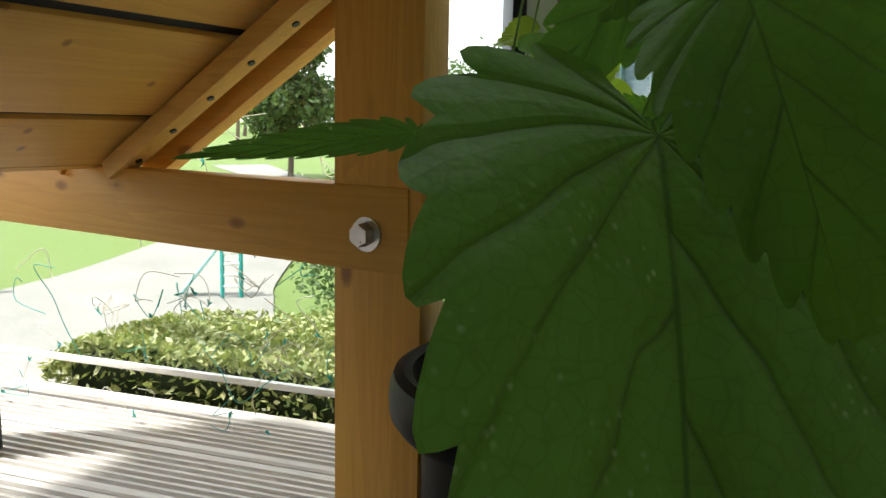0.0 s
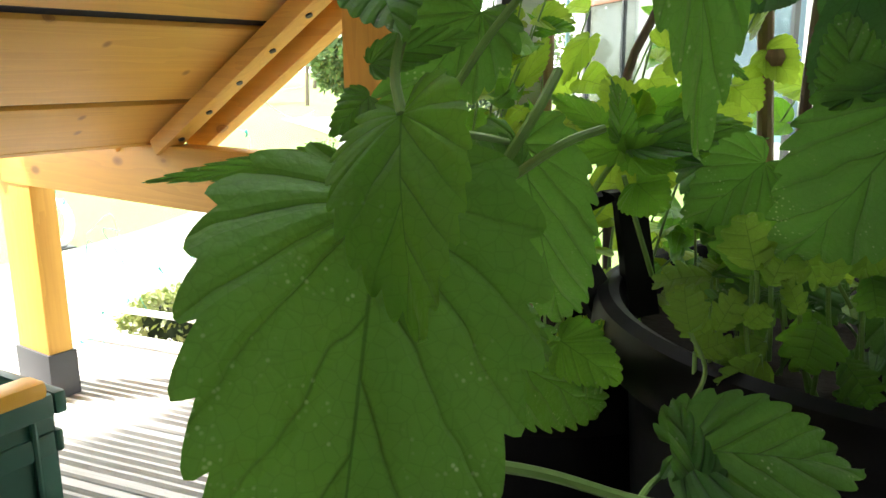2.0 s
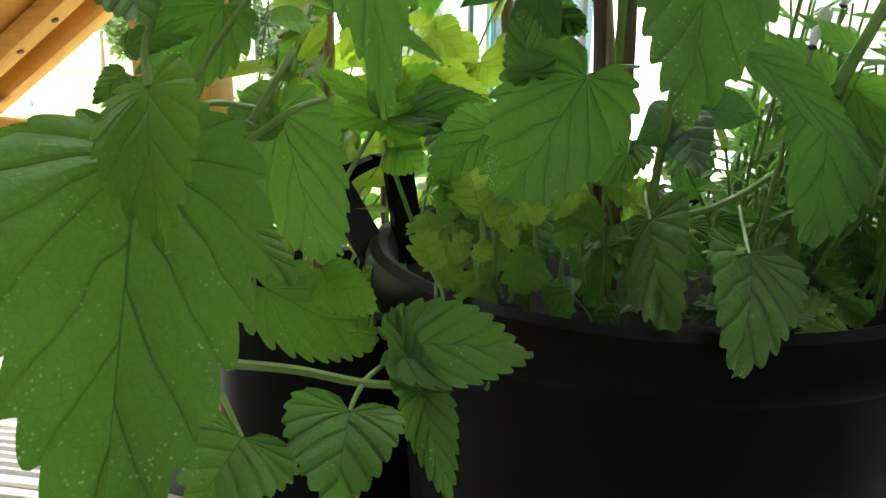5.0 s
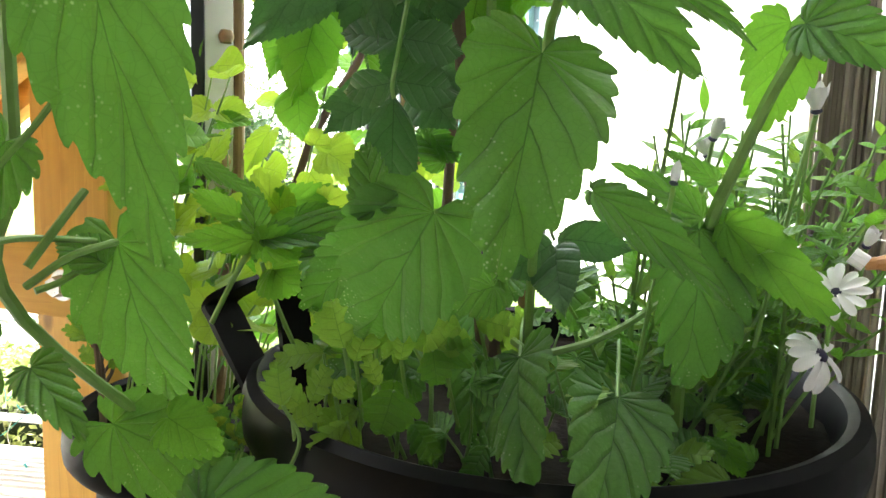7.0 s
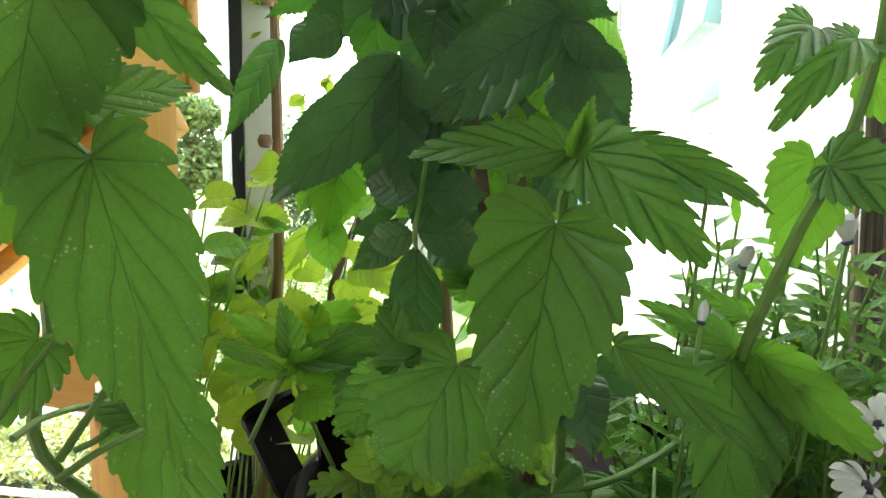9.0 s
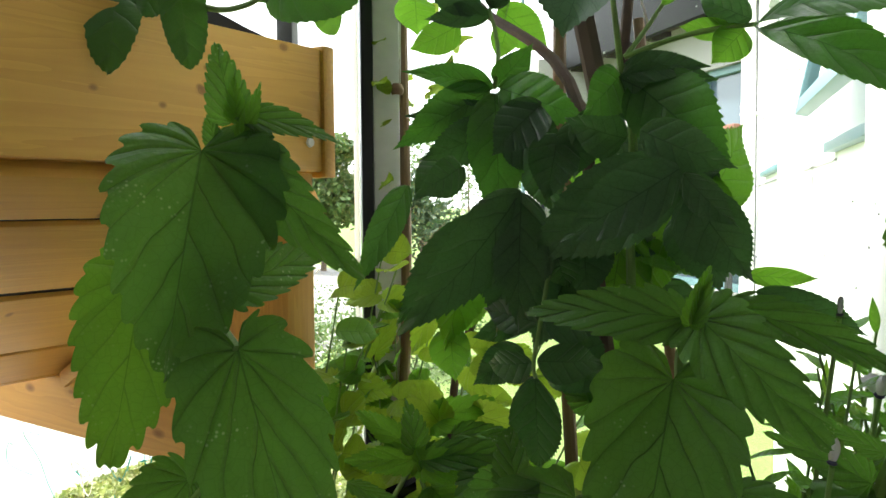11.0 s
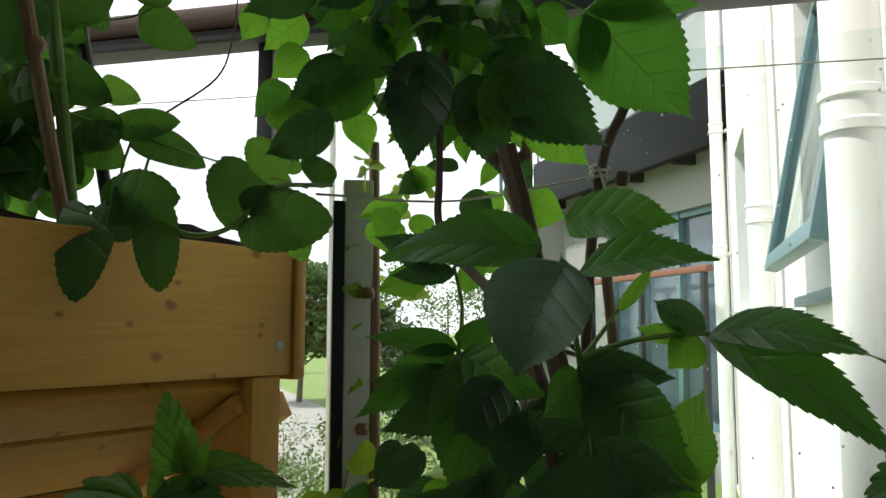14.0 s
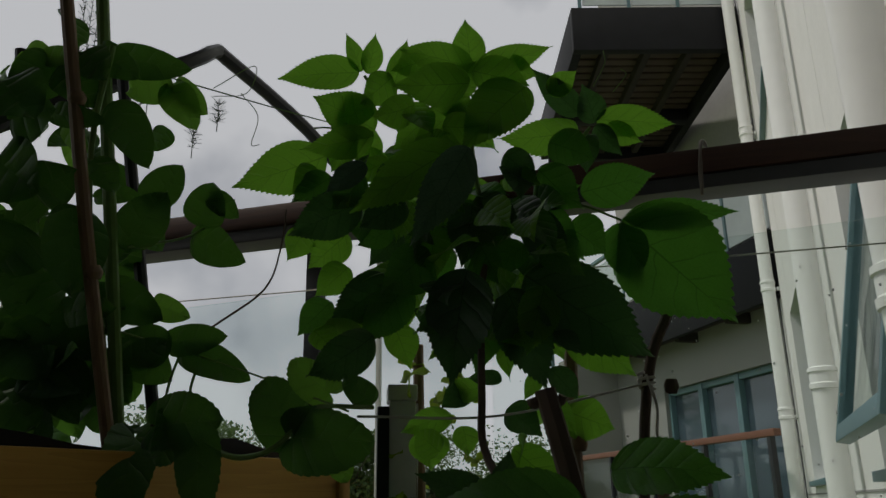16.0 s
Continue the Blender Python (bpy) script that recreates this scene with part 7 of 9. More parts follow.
leaf(elder, "elder", (0.156, 0.351, 0.719), (0.142, 0.347, 0.704), 0.0184, (0.34, -0.94, -0.05), M_ELDY, droop=0.22, fold=0.12, cols=9)
leaf(elder, "elder", (0.150, 0.351, 0.720), (0.126, 0.349, 0.724), 0.0112, (0.02, -0.92, -0.40), M_ELDY, droop=0.27, fold=0.12, cols=9)
leaf(elder, "elder", (0.161, 0.352, 0.721), (0.236, 0.320, 0.709), 0.0220, (-0.19, -0.71, 0.68), M_ELDM, droop=0.50, fold=0.12, cols=9)
leaf(elder, "elder", (0.162, 0.352, 0.719), (0.240, 0.342, 0.665), 0.0281, (0.32, -0.73, 0.60), M_ELDM, droop=0.45, fold=0.12, cols=9)
leaf(elder, "elder", (0.131, 0.342, 0.656), (0.054, 0.333, 0.611), 0.0426, (0.16, -0.98, -0.08), M_ELD, droop=0.31, fold=0.12, cols=11)
leaf(elder, "elder", (0.132, 0.343, 0.655), (0.160, 0.348, 0.619), 0.0173, (0.00, -0.99, -0.16), M_ELD, droop=0.20, fold=0.12, cols=9)
leaf(elder, "elder", (0.133, 0.355, 0.639), (0.146, 0.352, 0.597), 0.0362, (0.28, -0.95, 0.15), M_ELD, droop=0.31, fold=0.12, cols=11)
leaf(elder, "elder", (0.037, 0.357, 0.633), (0.028, 0.343, 0.567), 0.0313, (0.28, -0.94, 0.17), M_ELD, droop=0.28, fold=0.12, cols=9)
leaf(elder, "elder", (0.019, 0.359, 0.632), (-0.026, 0.323, 0.572), 0.0388, (0.55, -0.83, 0.09), M_ELD, droop=0.40, fold=0.12, cols=11)
leaf(elder, "elder", (-0.040, 0.418, 0.600), (-0.046, 0.404, 0.546), 0.0399, (0.83, -0.55, 0.05), M_ELDY, droop=0.29, fold=0.12, cols=9)
leaf(elder, "elder", (0.034, 0.389, 0.673), (0.044, 0.385, 0.633), 0.0289, (0.05, -0.99, 0.12), M_ELD, droop=0.35, fold=0.12, cols=9)
leaf(elder, "elder", (0.071, 0.364, 0.686), (0.066, 0.362, 0.653), 0.0259, (0.28, -0.96, 0.02), M_ELD, droop=0.16, fold=0.12, cols=9)
leaf(elder, "elder", (0.087, 0.373, 0.679), (0.097, 0.368, 0.649), 0.0278, (0.04, -0.98, 0.18), M_ELD, droop=0.19, fold=0.12, cols=9)
leaf(elder, "elder", (0.043, 0.373, 0.616), (0.037, 0.359, 0.568), 0.0297, (0.37, -0.90, 0.21), M_ELD, droop=0.34, fold=0.12, cols=9)
leaf(elder, "elder", (0.066, 0.375, 0.624), (0.072, 0.367, 0.586), 0.0308, (0.25, -0.94, 0.22), M_ELD, droop=0.18, fold=0.12, cols=9)
leaf(elder, "elder", (0.003, 0.325, 0.663), (-0.003, 0.310, 0.642), 0.0181, (0.81, -0.57, 0.15), M_ELD, droop=0.33, fold=0.12, cols=9)
leaf(elder, "elder", (0.019, 0.323, 0.660), (0.009, 0.294, 0.645), 0.0209, (0.94, -0.35, 0.02), M_ELD, droop=0.27, fold=0.12, cols=9)
leaf(elder, "elder", (0.012, 0.284, 0.649), (0.010, 0.244, 0.600), 0.0161, (0.77, -0.51, 0.39), M_ELDM, droop=0.18, fold=0.12, cols=9)
leaf(elder, "elder", (0.022, 0.385, 0.553), (-0.004, 0.371, 0.531), 0.0238, (0.32, -0.92, 0.22), M_ELD, droop=0.16, fold=0.12, cols=9)
leaf(elder, "elder", (0.051, 0.379, 0.560), (0.078, 0.372, 0.535), 0.0389, (-0.00, -0.97, 0.25), M_ELD, droop=0.23, fold=0.12, cols=11)
leaf(elder, "elder", (0.143, 0.420, 0.600), (0.176, 0.439, 0.598), 0.0125, (0.48, -0.85, -0.23), M_ELDY, droop=0.16, fold=0.12, cols=9)
leaf(elder, "elder", (0.152, 0.402, 0.593), (0.200, 0.443, 0.568), 0.0184, (0.65, -0.76, 0.04), M_ELD, droop=0.30, fold=0.12, cols=9)
leaf(elder, "elder", (-0.011, 0.407, 0.764), (-0.005, 0.410, 0.796), 0.0188, (0.78, -0.62, -0.10), M_ELD, droop=0.18, fold=0.12, cols=9)
leaf(elder, "elder", (-0.010, 0.407, 0.764), (0.002, 0.414, 0.785), 0.0143, (0.54, -0.84, -0.05), M_ELD, droop=0.21, fold=0.12, cols=9)
leaf(elder, "elder", (-0.012, 0.406, 0.760), (-0.048, 0.385, 0.758), 0.0161, (0.50, -0.86, -0.11), M_ELD, droop=0.25, fold=0.12, cols=9)
stem(elder, [(0.005, 0.383, 0.710), (-0.003, 0.401, 0.737), (-0.012, 0.406, 0.764)], 0.0016, 0.0012, M_STEM, "stem")
leaf(elder, "elder", (0.067, 0.456, 0.618), (0.085, 0.468, 0.582), 0.0306, (0.14, -0.96, -0.24), M_ELDY, droop=0.22, fold=0.12, cols=9)
leaf(elder, "elder", (-0.061, 0.447, 0.768), (-0.093, 0.429, 0.751), 0.0258, (0.61, -0.62, -0.50), M_ELDY, droop=0.29, fold=0.12, cols=9)
leaf(elder, "elder", (-0.102, 0.468, 0.801), (-0.117, 0.459, 0.818), 0.0269, (0.25, -0.93, -0.28), M_ELDY, droop=0.28, fold=0.12, cols=9)
leaf(elder, "elder", (-0.051, 0.499, 0.775), (-0.058, 0.496, 0.750), 0.0214, (0.54, -0.84, -0.04), M_ELDY, droop=0.33, fold=0.12, cols=9)
leaf(elder, "elder", (0.004, 0.392, 0.692), (-0.038, 0.350, 0.693), 0.0200, (0.70, -0.70, 0.13), M_ELD, droop=0.27, fold=0.12, cols=9)
leaf(elder, "elder", (0.014, 0.376, 0.685), (-0.023, 0.342, 0.665), 0.0272, (0.69, -0.73, -0.02), M_ELD, droop=0.26, fold=0.12, cols=9)
leaf(elder, "elder", (0.026, 0.360, 0.684), (0.057, 0.373, 0.663), 0.0341, (0.37, -0.93, -0.04), M_ELD, droop=0.30, fold=0.12, cols=11)
leaf(elder, "elder", (0.098, 0.344, 0.704), (0.142, 0.363, 0.699), 0.0214, (0.41, -0.91, 0.08), M_ELD, droop=0.18, fold=0.12, cols=9)
leaf(elder, "elder", (0.102, 0.335, 0.700), (0.141, 0.354, 0.678), 0.0299, (0.36, -0.92, -0.16), M_ELD, droop=0.22, fold=0.12, cols=11)
leaf(elder, "elder", (0.073, 0.354, 0.687), (0.092, 0.360, 0.665), 0.0331, (0.52, -0.81, 0.25), M_ELD, droop=0.19, fold=0.12, cols=11)
leaf(elder, "elder", (0.047, 0.360, 0.694), (0.028, 0.340, 0.666), 0.0301, (0.42, -0.85, 0.32), M_ELD, droop=0.28, fold=0.12, cols=9)
stem(elder, [(0.060, 0.500, 0.335), (0.074, 0.380, 0.587), (0.048, 0.396, 0.710), (-0.072, 0.490, 0.793), (-0.079, 0.493, 0.846), (-0.084, 0.507, 0.942), (-0.088, 0.533, 0.970)], 0.0042, 0.0026, M_TWIG, "cane")
stem(elder, [(0.070, 0.470, 0.335), (0.092, 0.379, 0.595), (0.102, 0.354, 0.669), (0.100, 0.345, 0.708)], 0.003, 0.002, M_STEM, "cane")
leaf(elder, "elder", (0.003, 0.602, 1.000), (0.075, 0.660, 0.908), 0.0936, (0.33, -0.89, -0.30), M_ELDM, droop=0.17, fold=0.12, cols=11)
leaf(elder, "elder", (0.006, 0.603, 1.003), (0.091, 0.652, 1.004), 0.0282, (0.49, -0.85, -0.17), M_ELDM, droop=0.28, fold=0.12, cols=9)
leaf(elder, "elder", (0.000, 0.601, 0.998), (0.007, 0.613, 0.940), 0.0397, (0.34, -0.93, -0.15), M_ELDM, droop=0.17, fold=0.12, cols=9)
leaf(elder, "elder", (-0.026, 0.584, 1.029), (0.035, 0.611, 1.041), 0.0393, (0.44, -0.82, -0.37), M_ELDM, droop=0.17, fold=0.12, cols=9)
leaf(elder, "elder", (-0.007, 0.587, 1.097), (0.054, 0.622, 1.088), 0.0297, (0.41, -0.83, -0.39), M_ELDY, droop=0.20, fold=0.12, cols=9)
leaf(elder, "elder", (-0.009, 0.587, 1.095), (-0.008, 0.564, 1.124), 0.0279, (0.63, -0.61, -0.48), M_ELD, droop=0.25, fold=0.12, cols=9)
leaf(elder, "elder", (-0.018, 0.577, 1.102), (-0.043, 0.534, 1.139), 0.0258, (0.31, -0.71, -0.63), M_ELD, droop=0.31, fold=0.12, cols=9)
leaf(elder, "elder", (-0.023, 0.579, 1.088), (-0.079, 0.529, 1.077), 0.0365, (0.52, -0.43, -0.74), M_ELDY, droop=0.30, fold=0.12, cols=9)
leaf(elder, "elder", (-0.000, 0.594, 1.092), (0.027, 0.608, 1.072), 0.0219, (-0.04, -0.80, -0.60), M_ELDY, droop=0.18, fold=0.12, cols=9)
leaf(elder, "elder", (-0.015, 0.586, 1.084), (-0.019, 0.584, 1.045), 0.0253, (0.10, -0.99, 0.05), M_ELD, droop=0.29, fold=0.12, cols=9)
leaf(elder, "elder", (-0.009, 0.588, 1.092), (0.010, 0.599, 1.061), 0.0210, (0.03, -0.94, -0.33), M_ELD, droop=0.17, fold=0.12, cols=9)
stem(elder, [(-0.013, 0.585, 1.090), (-0.038, 0.572, 1.056), (-0.059, 0.550, 1.018), (-0.088, 0.533, 0.970)], 0.0018, 0.0026, M_STEM, "stem")
stem(elder, [(-0.059, 0.551, 1.017), (-0.026, 0.576, 1.015), (0.003, 0.602, 1.001)], 0.0014, 0.0011, M_STEM, "stem")
stem(elder, [(-0.172, 0.453, 1.139), (-0.155, 0.465, 1.103), (-0.138, 0.477, 1.065), (-0.114, 0.502, 1.008), (-0.088, 0.533, 0.970)], 0.0015, 0.0026, M_STEM, "stem")
stem(elder, [(-0.081, 0.492, 1.141), (-0.090, 0.501, 1.098), (-0.090, 0.511, 1.031), (-0.088, 0.533, 0.970)], 0.0015, 0.0026, M_STEM, "stem")
stem(elder, [(-0.159, 0.447, 1.072), (-0.192, 0.432, 1.084), (-0.204, 0.423, 1.084)], 0.001, 0.0008, M_STEM, "stem")
leaf(elder, "elder", (-0.028, 0.495, 1.097), (-0.075, 0.467, 1.042), 0.0507, (0.49, -0.87, 0.02), M_ELDY, droop=0.28, fold=0.12, cols=9)
leaf(elder, "elder", (-0.071, 0.481, 1.121), (-0.029, 0.505, 1.103), 0.0340, (0.41, -0.89, -0.21), M_ELDY, droop=0.18, fold=0.12, cols=9)
leaf(elder, "elder", (-0.075, 0.488, 1.129), (-0.121, 0.438, 1.141), 0.0305, (0.60, -0.66, -0.45), M_ELDY, droop=0.22, fold=0.12, cols=9)
leaf(elder, "elder", (-0.078, 0.497, 1.134), (-0.015, 0.526, 1.147), 0.0265, (0.41, -0.59, -0.69), M_ELDY, droop=0.22, fold=0.12, cols=9)
leaf(elder, "elder", (-0.082, 0.495, 1.134), (-0.074, 0.475, 1.172), 0.0299, (0.56, -0.68, -0.48), M_ELDY, droop=0.22, fold=0.12, cols=9)
leaf(elder, "elder", (-0.071, 0.474, 1.106), (-0.119, 0.428, 1.099), 0.0372, (0.60, -0.56, -0.57), M_ELDY, droop=0.18, fold=0.12, cols=9)
leaf(elder, "elder", (-0.176, 0.449, 1.142), (-0.230, 0.400, 1.132), 0.0329, (0.67, -0.69, -0.25), M_ELDY, droop=0.28, fold=0.12, cols=9)
leaf(elder, "elder", (-0.174, 0.450, 1.143), (-0.173, 0.428, 1.172), 0.0169, (0.76, -0.50, -0.40), M_ELDY, droop=0.24, fold=0.12, cols=9)
leaf(elder, "elder", (-0.169, 0.454, 1.141), (-0.151, 0.444, 1.172), 0.0203, (0.73, -0.39, -0.56), M_ELDY, droop=0.25, fold=0.12, cols=9)
leaf(elder, "elder", (-0.147, 0.464, 1.122), (-0.123, 0.455, 1.160), 0.0242, (0.60, -0.61, -0.51), M_ELDY, droop=0.26, fold=0.12, cols=9)
leaf(elder, "elder", (-0.161, 0.455, 1.082), (-0.194, 0.410, 1.107), 0.0415, (0.69, -0.66, -0.28), M_ELDY, droop=0.23, fold=0.12, cols=9)
leaf(elder, "elder", (-0.156, 0.449, 1.072), (-0.204, 0.406, 1.057), 0.0301, (0.59, -0.42, -0.69), M_ELDY, droop=0.16, fold=0.12, cols=9)
leaf(elder, "elder", (-0.219, 0.454, 1.072), (-0.287, 0.403, 1.042), 0.0492, (0.64, -0.48, -0.61), M_ELDY, droop=0.16, fold=0.12, cols=9)
leaf(elder, "elder", (-0.205, 0.448, 1.045), (-0.232, 0.425, 1.020), 0.0276, (0.68, -0.73, -0.03), M_ELDM, droop=0.25, fold=0.12, cols=9)
leaf(elder, "elder", (-0.078, 0.464, 1.045), (-0.152, 0.416, 0.989), 0.0415, (0.61, -0.77, -0.16), M_ELDY, droop=0.15, fold=0.12, cols=9)
leaf(elder, "elder", (-0.092, 0.498, 1.103), (-0.129, 0.471, 1.066), 0.0367, (0.74, -0.59, -0.31), M_ELDY, droop=0.33, fold=0.12, cols=9)
leaf(elder, "elder", (-0.176, 0.454, 1.015), (-0.225, 0.416, 0.985), 0.0413, (0.69, -0.69, -0.24), M_ELD, droop=0.24, fold=0.12, cols=9)
leaf(elder, "elder", (-0.208, 0.474, 0.999), (-0.236, 0.453, 0.966), 0.0347, (0.76, -0.60, -0.24), M_ELDY, droop=0.17, fold=0.12, cols=9)
leaf(elder, "elder", (-0.162, 0.483, 0.997), (-0.185, 0.460, 0.979), 0.0228, (0.79, -0.41, -0.45), M_ELDM, droop=0.18, fold=0.12, cols=9)
leaf(elder, "elder", (-0.055, 0.528, 0.944), (0.023, 0.594, 0.877), 0.0706, (0.41, -0.84, -0.36), M_ELD, droop=0.23, fold=0.12, cols=11)
leaf(elder, "elder", (-0.083, 0.482, 0.943), (-0.103, 0.485, 0.852), 0.0583, (0.29, -0.95, -0.10), M_ELD, droop=0.18, fold=0.12, cols=11)
leaf(elder, "elder", (-0.070, 0.521, 0.933), (-0.052, 0.550, 0.849), 0.0478, (0.65, -0.75, -0.12), M_ELD, droop=0.21, fold=0.12, cols=9)
leaf(elder, "elder", (-0.166, 0.483, 0.951), (-0.209, 0.453, 0.910), 0.0418, (0.76, -0.51, -0.42), M_ELD, droop=0.21, fold=0.12, cols=9)
leaf(elder, "elder", (-0.149, 0.485, 0.944), (-0.183, 0.465, 0.894), 0.0405, (0.77, -0.56, -0.30), M_ELDM, droop=0.25, fold=0.12, cols=9)
leaf(elder, "elder", (-0.153, 0.448, 0.893), (-0.195, 0.416, 0.861), 0.0393, (0.73, -0.47, -0.49), M_ELD, droop=0.33, fold=0.12, cols=9)
leaf(elder, "elder", (-0.037, 0.566, 0.908), (0.005, 0.599, 0.863), 0.0411, (0.37, -0.88, -0.31), M_ELDY, droop=0.34, fold=0.12, cols=9)
leaf(elder, "elder", (-0.055, 0.565, 0.910), (-0.046, 0.570, 0.878), 0.0220, (0.27, -0.96, -0.07), M_ELDY, droop=0.28, fold=0.12, cols=9)
leaf(elder, "elder", (-0.062, 0.597, 0.839), (-0.025, 0.617, 0.822), 0.0382, (0.43, -0.90, -0.13), M_ELDY, droop=0.34, fold=0.12, cols=9)
leaf(elder, "elder", (-0.060, 0.552, 1.013), (-0.025, 0.582, 0.964), 0.0429, (0.12, -0.89, -0.45), M_ELDM, droop=0.28, fold=0.12, cols=9)
leaf(elder, "elder", (-0.056, 0.544, 1.007), (-0.039, 0.565, 0.945), 0.0378, (0.56, -0.82, -0.12), M_ELD, droop=0.28, fold=0.12, cols=9)
leaf(elder, "elder", (-0.062, 0.560, 1.022), (-0.020, 0.574, 1.032), 0.0246, (0.36, -0.91, -0.21), M_ELDM, droop=0.18, fold=0.12, cols=9)
leaf(elder, "elder", (-0.123, 0.483, 0.968), (-0.155, 0.459, 0.931), 0.0451, (0.78, -0.52, -0.35), M_ELDM, droop=0.15, fold=0.12, cols=9)
leaf(elder, "elder", (-0.091, 0.505, 1.009), (-0.103, 0.502, 0.953), 0.0416, (0.76, -0.64, -0.13), M_ELD, droop=0.17, fold=0.12, cols=9)
leaf(elder, "elder", (-0.094, 0.513, 1.017), (-0.060, 0.536, 0.984), 0.0383, (0.32, -0.90, -0.30), M_ELD, droop=0.34, fold=0.12, cols=9)
leaf(elder, "elder", (-0.093, 0.560, 0.807), (-0.058, 0.585, 0.770), 0.0354, (0.45, -0.88, -0.17), M_ELDY, droop=0.21, fold=0.12, cols=9)
leaf(elder, "elder", (-0.172, 0.548, 0.825), (-0.170, 0.548, 0.791), 0.0363, (0.62, -0.79, 0.03), M_ELDY, droop=0.21, fold=0.12, cols=9)
leaf(elder, "elder", (-0.154, 0.556, 0.839), (-0.188, 0.524, 0.823), 0.0246, (0.65, -0.75, 0.12), M_ELDY, droop=0.29, fold=0.12, cols=9)
leaf(elder, "elder", (-0.147, 0.564, 0.829), (-0.142, 0.564, 0.802), 0.0241, (0.75, -0.65, 0.13), M_ELDY, droop=0.20, fold=0.12, cols=9)
leaf(elder, "elder", (-0.130, 0.553, 0.862), (-0.149, 0.533, 0.842), 0.0241, (0.65, -0.75, 0.12), M_ELD, droop=0.34, fold=0.12, cols=9)
leaf(elder, "elder", (-0.020, 0.409, 0.765), (-0.049, 0.369, 0.782), 0.0235, (0.80, -0.60, -0.01), M_ELD, droop=0.24, fold=0.12, cols=9)
leaf(elder, "elder", (-0.160, 0.447, 1.108), (-0.182, 0.428, 1.077), 0.0323, (0.63, -0.78, 0.01), M_ELDY, droop=0.15, fold=0.12, cols=9)
leaf(elder, "elder", (-0.122, 0.480, 1.093), (-0.145, 0.461, 1.060), 0.0319, (0.85, -0.31, -0.43), M_ELDY, droop=0.31, fold=0.12, cols=9)
leaf(elder, "elder", (-0.066, 0.520, 1.055), (-0.042, 0.535, 1.027), 0.0294, (0.24, -0.93, -0.27), M_ELD, droop=0.16, fold=0.12, cols=9)
leaf(elder, "elder", (-0.138, 0.469, 1.014), (-0.167, 0.444, 0.987), 0.0338, (0.74, -0.64, -0.21), M_ELD, droop=0.35, fold=0.12, cols=9)
leaf(elder, "elder", (-0.039, 0.564, 0.948), (-0.018, 0.580, 0.908), 0.0386, (0.39, -0.91, -0.16), M_ELD, droop=0.22, fold=0.12, cols=9)
leaf(elder, "elder", (-0.176, 0.501, 0.915), (-0.164, 0.511, 0.875), 0.0316, (0.80, -0.59, 0.09), M_ELDY, droop=0.16, fold=0.12, cols=9)
leaf(elder, "elder", (-0.205, 0.433, 0.902), (-0.186, 0.441, 0.882), 0.0248, (0.63, -0.71, 0.31), M_ELDY, droop=0.25, fold=0.12, cols=9)
leaf(elder, "elder", (-0.102, 0.567, 0.841), (-0.077, 0.581, 0.817), 0.0314, (0.63, -0.74, 0.22), M_ELD, droop=0.16, fold=0.12, cols=9)
leaf(elder, "elder", (-0.140, 0.454, 1.127), (-0.162, 0.435, 1.098), 0.0305, (0.84, -0.36, -0.40), M_ELDY, droop=0.16, fold=0.12, cols=9)
leaf(elder, "elder", (-0.113, 0.469, 1.142), (-0.134, 0.446, 1.127), 0.0249, (0.79, -0.41, -0.46), M_ELDY, droop=0.16, fold=0.12, cols=9)
leaf(elder, "elder", (-0.097, 0.480, 1.108), (-0.067, 0.481, 1.130), 0.0300, (0.52, -0.56, -0.65), M_ELDY, droop=0.23, fold=0.12, cols=9)
leaf(elder, "elder", (-0.058, 0.511, 1.137), (-0.031, 0.523, 1.121), 0.0252, (0.09, -0.85, -0.52), M_ELDY, droop=0.16, fold=0.12, cols=9)
leaf(elder, "elder", (-0.117, 0.457, 1.093), (-0.144, 0.430, 1.079), 0.0312, (0.66, -0.29, -0.69), M_ELDY, droop=0.34, fold=0.12, cols=9)
leaf(elder, "elder", (-0.095, 0.468, 1.070), (-0.056, 0.486, 1.065), 0.0296, (0.23, -0.71, -0.66), M_ELDY, droop=0.25, fold=0.12, cols=9)
leaf(elder, "elder", (-0.034, 0.548, 1.117), (-0.006, 0.551, 1.131), 0.0222, (0.36, -0.73, -0.58), M_ELDY, droop=0.26, fold=0.12, cols=9)
leaf(elder, "elder", (-0.188, 0.434, 1.084), (-0.170, 0.446, 1.051), 0.0296, (0.18, -0.96, -0.23), M_ELDY, droop=0.21, fold=0.12, cols=9)
leaf(elder, "elder", (-0.216, 0.437, 1.055), (-0.230, 0.424, 1.027), 0.0266, (0.91, -0.27, -0.31), M_ELDY, droop=0.26, fold=0.12, cols=9)
leaf(elder, "elder", (-0.067, 0.497, 1.084), (-0.032, 0.511, 1.079), 0.0308, (0.37, -0.92, -0.12), M_ELDM, droop=0.27, fold=0.12, cols=9)
leaf(elder, "elder", (-0.037, 0.550, 1.069), (-0.003, 0.568, 1.050), 0.0364, (0.43, -0.90, -0.10), M_ELDM, droop=0.19, fold=0.12, cols=9)
leaf(elder, "elder", (-0.044, 0.541, 1.041), (-0.014, 0.563, 1.004), 0.0426, (0.00, -0.86, -0.51), M_ELDM, droop=0.26, fold=0.12, cols=9)
leaf(elder, "elder", (-0.169, 0.452, 1.037), (-0.191, 0.434, 1.005), 0.0294, (0.78, -0.58, -0.21), M_ELDM, droop=0.26, fold=0.12, cols=9)
